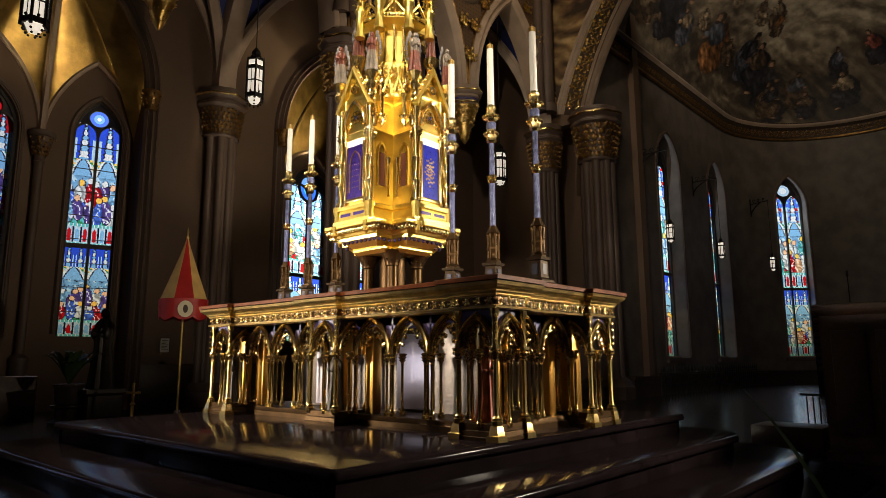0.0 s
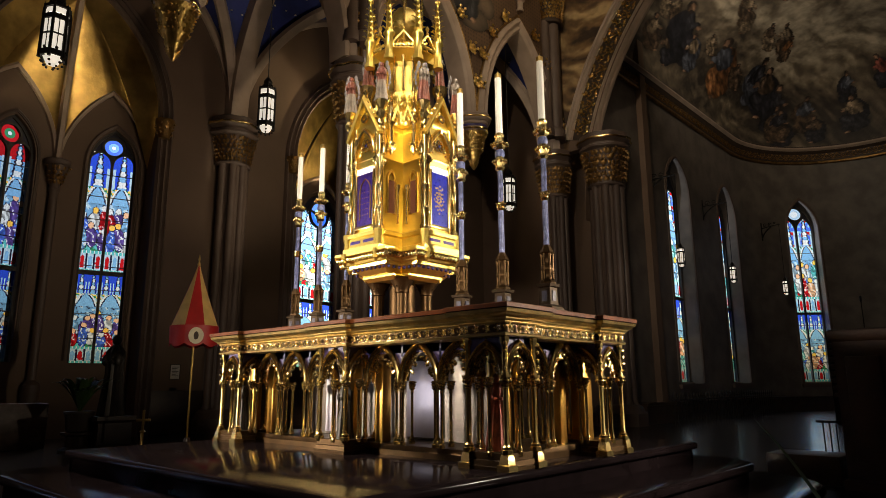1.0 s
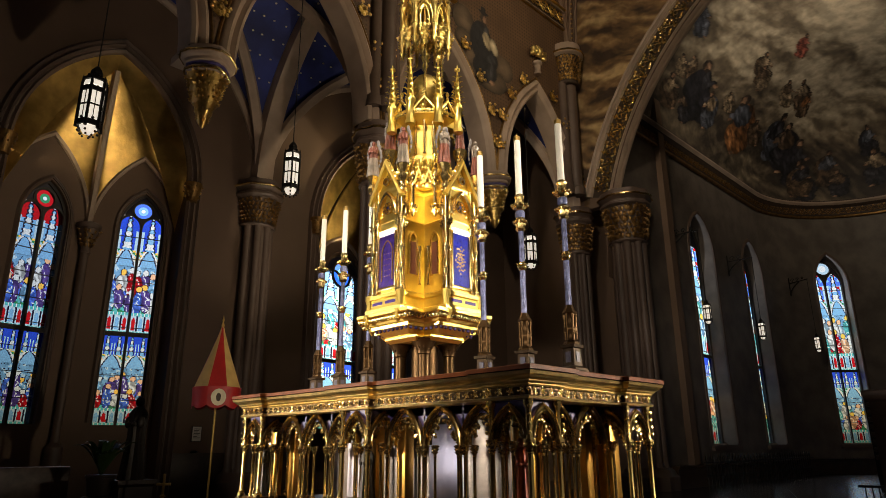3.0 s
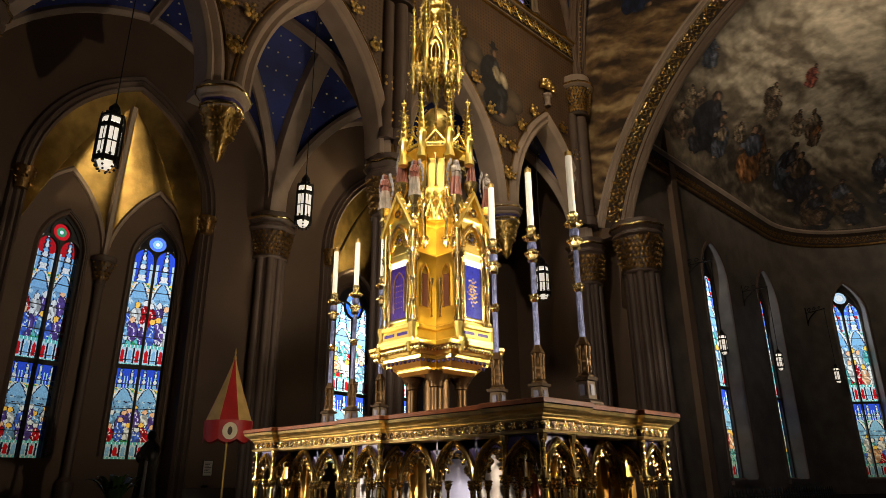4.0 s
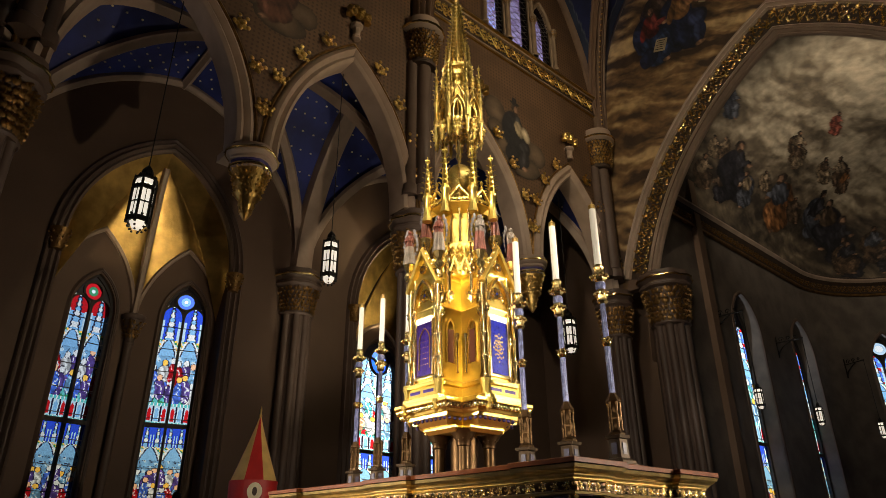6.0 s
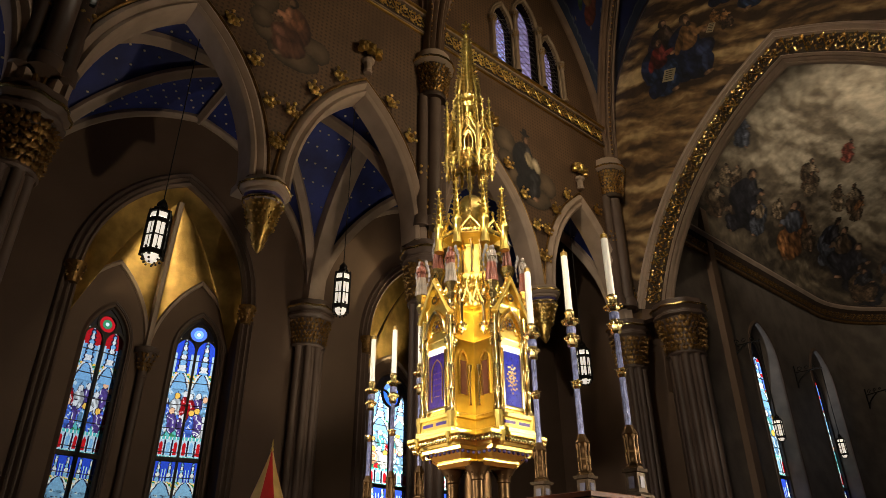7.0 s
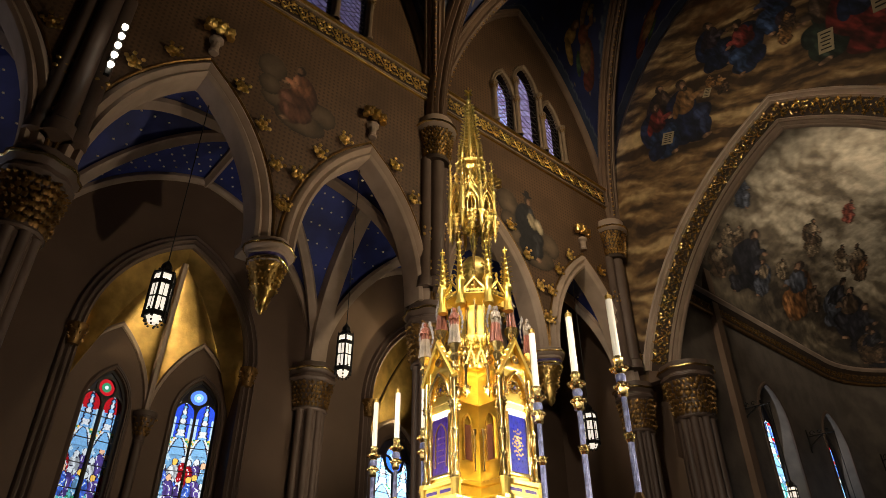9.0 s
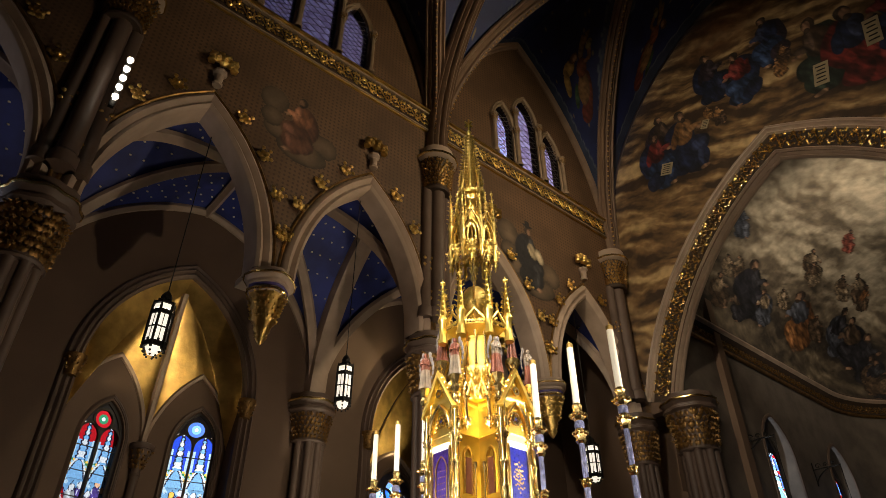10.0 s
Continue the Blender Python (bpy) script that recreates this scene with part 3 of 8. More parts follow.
        while 1.0 + k * 0.52 < PX[-1] - 0.3:
            shared("vine_scroll", SCROLL, w, Matrix.Translation((1.0 + k * 0.52, YW - 0.06, COURSE - 0.06)))
            k += 1
    # pendant corbels between the paired arches
    for x0, x1 in zip(PX, PX[1:]):
        c = (x0 + x1) / 2
        x, y, z = m(c, 0.12, 0)
        if side > 0:
            cor = thing("pendant_corbel", "gilded leafy pendant corbel under paired arches", "corbel", "pendant corbels", "structure", (x, y, 6.75))
            lathe_part = [("bell", [(0.02, 0), (0.08, 0.08), (0.1, 0.2), (0.16, 0.3), (0.15, 0.36), (0.22, 0.5), (0.3, 0.85), (0.36, 1.0)], GILT),
                          ("abacus", [(0.36, 1.0), (0.40, 1.04), (0.40, 1.08), (0.37, 1.11), (0.38, 1.17), (0.42, 1.2), (0.42, 1.26), (0.46, 1.28), (0.5, 1.34), (0.5, 1.38), (0.46, 1.41), (0.44, 1.5)], RIB),
                          ("gilt_ring", [(0.40, 1.03), (0.425, 1.045), (0.425, 1.07), (0.40, 1.085)], GOLD), ("gilt_ring", [(0.49, 1.335), (0.525, 1.345), (0.525, 1.375), (0.49, 1.385)], GOLD),
                          ("blue_band", [(0.36, 1.115), (0.385, 1.12), (0.395, 1.17), (0.36, 1.175)], DEEPBLUE)]
            for nm, prof, mt in lathe_part:
                part(nm, lathe(B(), prof, 16, (0, 0, 0), 1, 4, 0.06), mt, cor)
            bm = B()
            foliage(bm, 0.2, 0.36, 0.42, 1.0, (0, 0), 4, 15, 5)
            foliage(bm, 0.08, 0.14, 0.08, 0.34, (0, 0), 3, 9, 6)
            part("foliage", bm, GILT, cor)
            bm = B()
            box(bm, -0.42, 0.42, -0.1, 0.75, 1.45, 1.62)
            part("corbel_block", bm, RIB, cor)
    return w


FRAMEDARK = mat("dark_stone_tracery", (0.06, 0.05, 0.045), 0.6, 0, 0.3, 4)
GOLDDULL = mat("gilt_moulding", (0.62, 0.40, 0.12), 0.36, 1.0, 0.35, 3, 0.1, 30)
DARKRED = mat("dark_frieze_ground", (0.05, 0.028, 0.016), 0.6, 0, 0.3, 4)
north = arcade(1)
south = arcade(-1)

for x in PX:
    pier("pier", x + (0.12 if 8 < x < 9 else 0), YW + 0.25, 0, 6.85, 7.75, 0.4, "clustered grey stone pier with gilded leaf capital")
    pier("pier_south", x, 2 * YC - YW - 0.42, 0, 6.85, 7.75, 0.43, "clustered grey stone pier with gilded leaf capital")


GILTCAP = mat("aged_gilt_leaves", (0.30, 0.17, 0.055), 0.34, 1.0, 0.5, 9, 0.3, 40)


def vault_shaft(x, y, fy):
    """The tall wall shaft over a pier, with the capital from which the vault springs."""
    root = thing("wall_shaft", "slender stone wall shaft with gilded leaf capital", "wall shaft", "", "structure", (x, y, 8.6))
    for dx in (-0.3, 0, 0.3):
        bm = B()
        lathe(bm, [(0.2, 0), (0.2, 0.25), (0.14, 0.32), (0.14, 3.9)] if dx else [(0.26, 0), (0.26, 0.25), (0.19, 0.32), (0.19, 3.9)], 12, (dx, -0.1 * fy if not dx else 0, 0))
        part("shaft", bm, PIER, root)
    bm = B()
    capital(bm, 0.36, 0.52, 3.9, 4.85, (0, 0), 16)
    part("capital", bm, DARKRED, root)
    bm = B()
    foliage(bm, 0.37, 0.49, 3.95, 4.8, (0, 0), 7, 24, 3)
    part("foliage", bm, GILTCAP, root, "gilded leaves")
    bm = B()
    lathe(bm, [(0.5, 4.85), (0.6, 4.92), (0.6, 5.0), (0.52, 5.05), (0.5, 5.3)], 16)
    part("abacus", bm, RIB, root)
    bm = B()
    lathe(bm, [(0.59, 4.93), (0.63, 4.95), (0.63, 4.99), (0.59, 5.01)], 16)
    part("gilt_ring", bm, GOLD, root)


for x in PX[1:]:
    vault_shaft(x - (0.35 if x > 16 else 0), YW - 0.05, 1)
    vault_shaft(x - (0.35 if x > 16 else 0), 2 * YC - YW + 0.05, -1)

# ---- vaults ----


def groin(name, x0, x1, y0, y1, zs, rise, material, label, ribs=RIBPROF, n=48, paint=None, ribmat=None, ridge=True):
    """A quadripartite rib vault over one bay."""
    cx, cy, sx, sy = (x0 + x1) / 2, (y0 + y1) / 2, (x1 - x0) / 2, (y1 - y0) / 2
    # even steps along the arcs keep the steep feet smooth
    def steps(c, s):
        pts = arch_pts(s, rise, n // 2)
        return [c + u for u, z in pts]
    xs, ys = steps(cx, sx), steps(cy, sy)
    verts, faces, cols = [], [], []
    for x in xs:
        for y in ys:
            verts.append((x, y, zs + max(arch_z(x - cx, sx, rise), arch_z(y - cy, sy, rise))))
    m = len(ys)
    for i in range(len(xs) - 1):
        for j in range(m - 1):
            faces.append((i * m + j, i * m + j + 1, (i + 1) * m + j + 1, (i + 1) * m + j))
    root = thing(name, label, "vault", "", "structure", (0, 0, 0))
    if paint:
        va = np.array(verts)
        web = painted("web", verts, faces, paint(va[:, 0], va[:, 1], cx, cy, sx, sy, rise), material, root)
    else:
        me = bpy.data.meshes.new("web")
        me.from_pydata(verts, [], faces)
        me.materials.append(material)
        me.polygons.foreach_set("use_smooth", [True] * len(me.polygons))
        web = new("web", me)
        web.parent = root
    for dx in (-1, 1):
        for dy in (-1, 1):
            path = []
            for k in range(25):
                z = rise * math.sin(math.pi / 2 * k / 24)
                path.append((cx + dx * max(arch_u(z, sx, rise), 0), cy + dy * max(arch_u(z, sy, rise), 0), zs + z + 0.02))
            out = Vector((dx * sx, dy * sy, 0)).normalized()
            bm = B()
            loops = []
            pv = [Vector(p) for p in path]
            for i, p in enumerate(pv):
                t = (pv[min(i + 1, 24)] - pv[max(i - 1, 0)]).normalized()
                side = Vector((-out.y, out.x, 0))
                high = t.cross(side)
                if high.z < 0:
                    high = -high
                if i < 8 and high.dot(out) < 0:
                    high = -high
                loops.append([bm.verts.new(p + side * a + high * b) for a, b in ribs])
            for a, b in zip(loops, loops[1:]):
                for k in range(len(ribs)):
                    bm.faces.new((a[k], a[(k + 1) % len(ribs)], b[(k + 1) % len(ribs)], b[k]))
            part("rib", bm, ribmat or RIB, root)
            if paint and dy > 0:
                bm = B()
                for a, b in zip(pv, pv[1:]):
                    k = max(1, int((b - a).length / 0.16))
                    t = (b - a).normalized()
                    side = Vector((-out.y, out.x, 0))
                    high = t.cross(side)
                    if high.dot(Vector((out.x, out.y, 2))) < 0:
                        high = -high
                    for j in range(k):
                        ball(bm, a.lerp(b, (j + 0.5) / k) - high * 0.285, 0.035)
                part("gilt_beads", bm, GILT, root, "row of small gilt beads", "stuff")
    return root, (cx, cy, sx, sy)


def transverse(parent, p0, p1, zs, rise, up, prof, material=None):
    """A pointed rib between two springing points."""
    a, b = Vector(p0), Vector(p1)
    c, s = (a + b) / 2, (b - a).length / 2
    d = (b - a).normalized()
    bm = B()
    sweep(bm, [c + d * u + Vector((0, 0, zs + z)) for u, z in arch_pts(s, rise, 20)], prof, up)
    part("transverse_rib", bm, material or RIB, parent)


def arch_h(u, s, h):
    u = np.minimum(np.abs(u), s)
    r = (s * s + h * h) / (2 * s)
    return np.sqrt(np.maximum(r * r - (u + r - s) ** 2, 0))


def nave_paint(x, y, cx, cy, sx, sy, rise):
    """Deep blue cells with small gilt flecks, inside pale blue scalloped borders along the ribs."""
    h1, h2 = arch_h(x - cx, sx, rise), arch_h(y - cy, sy, rise)
    high = np.maximum(h1, h2)
    gap = np.abs(h1 - h2)
    edge = np.where(h1 > h2, sy - np.abs(y - cy), sx - np.abs(x - cx))
    wave = 0.10 * np.abs(np.sin(high * 9.0)) + 0.05 * np.sin(high * 2.2)
    border = (gap < 0.46 + wave) | (edge < 0.30 + wave * 0.5)
    line = ~border & ((gap < 0.53 + wave) | (edge < 0.35 + wave * 0.5))
    blue = np.array((0.012, 0.022, 0.10)) * (0.6 + 0.8 * fbm(x * 1.3, y * 1.3 + high, 4))[:, None]
    pale = np.array((0.036, 0.052, 0.105)) * (0.7 + 0.6 * fbm(x * 2, y * 2 + high, 8))[:, None]
    col = np.where(border[:, None], pale, blue)
    col = np.where(line[:, None], np.array((0.10, 0.12, 0.16)), col)
    fleck = (vnoise(x * 9, y * 9 + high * 7, 2) > 0.93) & ~border
    col = np.where(fleck[:, None], np.array((0.22, 0.16, 0.07)), col)
    return np.concatenate([col, np.ones((len(col), 1))], 1)


NAVERIB = mat("brown_painted_ribs", (0.20, 0.125, 0.08), 0.55, 0, 0.25, 2, 0.08)
ROLLS = [(0.05, -0.3), (-0.2, -0.3), (-0.26, -0.26), (-0.2, -0.21), (-0.28, -0.19), (-0.34, -0.14), (-0.28, -0.09), (-0.27, -0.06), (-0.37, -0.05), (-0.42, 0.0), (-0.37, 0.05), (-0.27, 0.06), (-0.28, 0.09), (-0.34, 0.14), (-0.28, 0.19), (-0.2, 0.21), (-0.26, 0.26), (-0.2, 0.3), (0.05, 0.3)]
RIBFINE = [(-0.30, 0.03), (-0.30, -0.06), (-0.26, -0.10), (-0.22, -0.06), (-0.19, -0.05), (-0.16, -0.14), (-0.12, -0.18), (-0.08, -0.14), (-0.07, -0.10), (-0.06, -0.22), (0.0, -0.28), (0.06, -0.22), (0.07, -0.10), (0.08, -0.14), (0.12, -0.18), (0.16, -0.14), (0.19, -0.05), (0.22, -0.06), (0.26, -0.10), (0.30, -0.06), (0.30, 0.03)]
YS = 2 * YC - YW
for i, (x0, x1) in enumerate(zip(PX, PX[1:])):
    root, q = groin("ceiling_nave", x0, x1, YS, YW, VS, VR, NAVEBLUE, "blue painted nave vault with pale ribs", RIBFINE, 180, nave_paint, NAVERIB)
    for y, s in ((YW - 0.05, 1), (YS + 0.05, -1)):
        transverse(root, (x0, y, 0), (x1, y, 0), VS, VR, (0, -s, 0), [(-0.26, -0.1), (-0.26, 0.03), (-0.22, 0.07), (-0.18, 0.03), (-0.16, 0.08), (-0.11, 0.13), (-0.06, 0.08), (-0.05, 0.03), (0.0, 0.09), (0.04, 0.03), (0.05, -0.1)], NAVERIB)
    if i:
        transverse(root, (x0, YS, 0), (x0, YW, 0), VS, VR, (1, 0, 0), ROLLS, NAVERIB)

# ---- north aisle ----
YA = 16.0
aisle_ribs = [(a * 0.9, b * 0.9) for a, b in RIBPROF]
for i, (x0, x1) in enumerate(zip(PX, PX[1:])):
    root, q = groin("ceiling_aisle", x0, x1, YW + TH, YA, 8.3, 4.9, BLUE, "dark blue aisle vault with gold stars and stone ribs", aisle_ribs, 48)
    cx, cy, sx, sy = q
    transverse(root, (x0, YW + TH, 0), (x0, YA, 0), 8.3, 4.9, (1, 0, 0), [(-0.3, -0.25), (-0.36, 0.0), (-0.3, 0.25), (0.05, 0.3), (0.05, -0.3)])
    for y, s in ((YA - 0.03, 1),):
        transverse(root, (x0, y, 0), (x1, y, 0), 8.3, 4.9, (0, -s, 0), [(-0.2, -0.1), (-0.2, 0.05), (-0.1, 0.12), (0.0, 0.1), (0.05, -0.1)])
    # ridge rib from the pendant corbel
    bm = B()
    sweep(bm, [(cx, YW + TH, 13.15), (cx, YA, 13.15)], [(a * 0.7, b * 0.7) for a, b in RIBPROF], (0, 0, 1))
    sweep(bm, [(x0, cy, 13.15), (x1, cy, 13.15)], [(a * 0.7, b * 0.7) for a, b in RIBPROF], (0, 0, 1))
    part("ridge_rib", bm, RIB, root)
    bm = B()
    rng = random.Random(11 + i)
    for gx in np.arange(x0 + 0.3, x1 - 0.2, 0.33):
        for k, gy in enumerate(np.arange(YW + TH + 0.25, YA - 0.2, 0.33)):
            x, y = gx + 0.16 * (k % 2) + rng.uniform(-0.03, 0.03), gy
            h1, h2 = arch_z(x - cx, sx, 4.9), arch_z(y - cy, sy, 4.9)
            if abs(h1 - h2) < 0.25:
                continue
            z = 8.3 + max(h1, h2) - 0.03
            if z < 10.2:
                continue
            ball(bm, (x, y, z), 0.036, 1, 1, 0.6)
    st = part("stars", bm, STAR, root, "small gold stars", "stuff")

WESTWIN = (-4.6, -2.0)
CH = [((x0 + x1) / 2 + 0.06, 2.02, 7.8, 3.08) for x0, x1 in zip(PX, PX[1:])]
wa = part("wall_aisle", wall_mesh(B(), lambda u, v, z: (u, YA + v, z), PX[0], PX[-1] + 3, 0, 13.6, [(c, s, 0, sp, r) for c, s, sp, r in CH[1:]] + [(c, 0.7, 1.0, 6.3, 0.95) for c in WESTWIN], 0.5, 1.5, 14), WALL)
tagged(wa, "plain brown painted aisle wall with chapel arches", "wall", "", "structure")
bm = B()
for a, b in ((PX[0], CH[0][0] - 2.3), (CH[0][0] + 2.3, CH[1][0] - 2.3), (CH[1][0] + 2.3, CH[2][0] - 2.3), (CH[2][0] + 2.3, PX[-1])):
    box(bm, a, b, YA - 0.06, YA + 0.02, 0.0, 1.05, 0.015)
part("wainscot", bm, DARKWOOD, wa)
for x in PX[1:3]:
    pier("respond", x, YA - 0.05, 0, 7.1, 7.85, 0.46, "engaged clustered stone respond with gilded capital")

# ---- stained glass ----
PALETTE = dict(sky=(0.22, 0.50, 0.85), pale=(0.46, 0.68, 0.86), deep=(0.03, 0.09, 0.75), blue=(0.08, 0.2, 0.85), red=(0.5, 0.012, 0.02), purple=(0.13, 0.09, 0.40),
               green=(0.04, 0.28, 0.13), white=(0.72, 0.82, 0.88), gold=(0.95, 0.62, 0.12), flesh=(0.85, 0.55, 0.35), teal=(0.12, 0.55, 0.6), dark=(0.02, 0.02, 0.05))


def glass_design(rng, lower, pale=0.5, crown="deep"):
    """Returns colour(u, v) for one light: panelled foot, a scene of robed shapes under sky, and a spired canopy."""
    p = PALETTE
    robes = []
    tones = ["purple", "blue", "purple", "red", "sky", "white"] if pale < 0.4 else ["white", "pale", "red", "sky", "white", "flesh", "teal"]
    rng.shuffle(tones)
    for k in range(6):
        robes.append((0.12 + 0.38 * (k % 3) + rng.uniform(-0.1, 0.1), 0.25 + 0.14 * (k // 3) + rng.uniform(-0.03, 0.04), rng.uniform(0.2, 0.32), rng.uniform(0.075, 0.12), tones[k], rng.uniform(-0.9, 0.9), rng.choice(("flesh", "white", "gold"))))
    top = 0.56 if lower == 0 else 0.62

    def colour(u, v):
        w = (u * 3) % 1
        wander = noise.noise(Vector((u * 4, v * 22, lower * 5.0)))
        if v < 0.025 or 0.15 < v < 0.175:
            return p["teal"] if (u * 6) % 1 < 0.7 else p["white"]
        if v < 0.15:
            # little arcade of coloured panels
            rim = 0.11 + 0.03 * (1 - abs(w - 0.5) * 3)
            if w < 0.1 or w > 0.9:
                return p["dark"]
            if v > rim or w < 0.2 or w > 0.8 or v < 0.035:
                return p["pale"]
            return p["red"] if int(u * 3) % 2 == lower else p["sky"]
        if v > top + 0.14:
            # a tall central spire with side pinnacles on the coloured ground
            x, h = abs(u - 0.5) * 2, (v - top - 0.14) / (0.86 - top)
            if lower:
                x = abs((u * 2) % 1 - 0.5) * 2
            lim = 0.10 + 0.34 * (1 - h) + 0.05 * math.sin(v * 160)
            if abs(x - lim) < 0.07:
                return p["dark"]
            if x < lim:
                return p["white"] if math.sin(v * 70) > -0.2 else p["sky"]
            if abs(x - 0.78) < 0.11 and h < 0.55:
                return p["pale"]
            if crown == "teal":
                return p["blue"] if wander > 0.0 else p["red"] if wander < -0.22 else p["sky"]
            return p[crown] if crown != "red" or h > 0.5 else p["sky"]
        if v > top:
            # cusped canopy over the sky
            x, h = abs(u - 0.5) * 2, (v - top) / 0.14
            lim = 0.84 * max(1 - h, 0) ** 0.55
            if abs(x - lim) < 0.06:
                return p["dark"]
            if x < lim:
                return p["sky"]
            if abs(x - lim) < 0.24:
                return p["white"]
            return p["green"] if (int(u * 10) + int(v * 60)) % 3 == 0 else p["gold"] if (int(u * 10) + int(v * 60)) % 3 == 1 and pale < 0.4 else p["pale"]
        for x, y, a, b, c, sl, head in robes:
            e = ((u - x - sl * b) / 0.12) ** 2 + ((v - y - b * 1.1) / 0.024) ** 2
            if e < 1:
                return p[head]
            if e < 1.5:
                return p["dark"]
            d = ((u - x - sl * (v - y)) / a) ** 2 + ((v - y) / b) ** 2
            if d < 1:
                if d > 0.86:
                    return p["dark"]
                fold = math.sin(16 * (u - x) + 50 * (v - y) + 5 * wander)
                k = 0.75 + 0.35 * fold
                return p["white"] if fold > 0.93 else tuple(q * k for q in p[c])
        if abs(noise.noise(Vector((u * 5 + 9, v * 18, lower * 3.0)))) < 0.035:
            return p["dark"]
        if v < 0.24:
            return p["green"] if wander > -0.1 else p["red"] if pale > 0.4 else p["teal"]
        if v < 0.40:
            return p["blue"] if wander > 0.1 else p["white"] if pale > 0.4 or wander < -0.25 else p["purple"]
        k = 0.85 + 0.5 * wander
        return tuple(q * k for q in (p["sky"] if wander < 0.25 else p["pale"]))
    return colour


def mosaic(name, m, outline, u0, u1, z0, z1, design, parent, rng, gain=1.0, nu=24, dz=0.026):
    """Small glass quarries clipped to a light: outline(u) gives the top height."""
    nz = max(4, int((z1 - z0) / dz))
    jit = {}

    def vert(i, j):
        if (i, j) not in jit:
            a = 0.28 if 0 < i < nu else 0
            b = 0.28 if 0 < j < nz else 0
            jit[i, j] = (u0 + (u1 - u0) * (i + rng.uniform(-a, a)) / nu, z0 + (z1 - z0) * (j + rng.uniform(-b, b)) / nz)
        u, z = jit[i, j]
        return u, min(z, outline(u))
    verts, faces, cols = [], [], []
    for i in range(nu):
        for j in range(nz):
            q = [vert(i, j), vert(i + 1, j), vert(i + 1, j + 1), vert(i, j + 1)]
            if max(z for u, z in q) - min(z for u, z in q) < 0.012:
                continue
            cu, cz = sum(u for u, z in q) / 4, sum(z for u, z in q) / 4
            k = len(verts)
            verts += [m(u, 0, z) for u, z in q]
            faces.append((k, k + 1, k + 2, k + 3))
            c = design((cu - u0) / (u1 - u0), (cz - z0) / (z1 - z0))
            f = rng.uniform(0.86, 1.06)
            f *= gain
            cols += [(min(c[0] * f, 1), min(c[1] * f, 1), min(c[2] * f, 1), 1)] * 4
    me = bpy.data.meshes.new(name)
    me.from_pydata(verts, [], faces)
    at = me.color_attributes.new("tint", "FLOAT_COLOR", "CORNER")
    at.data.foreach_set("color", np.asarray(cols, dtype=np.float32).ravel())
    me.materials.append(GLASS)
    ob = new(name, me)
    ob.parent = parent
    ob.visible_shadow = False
    return ob


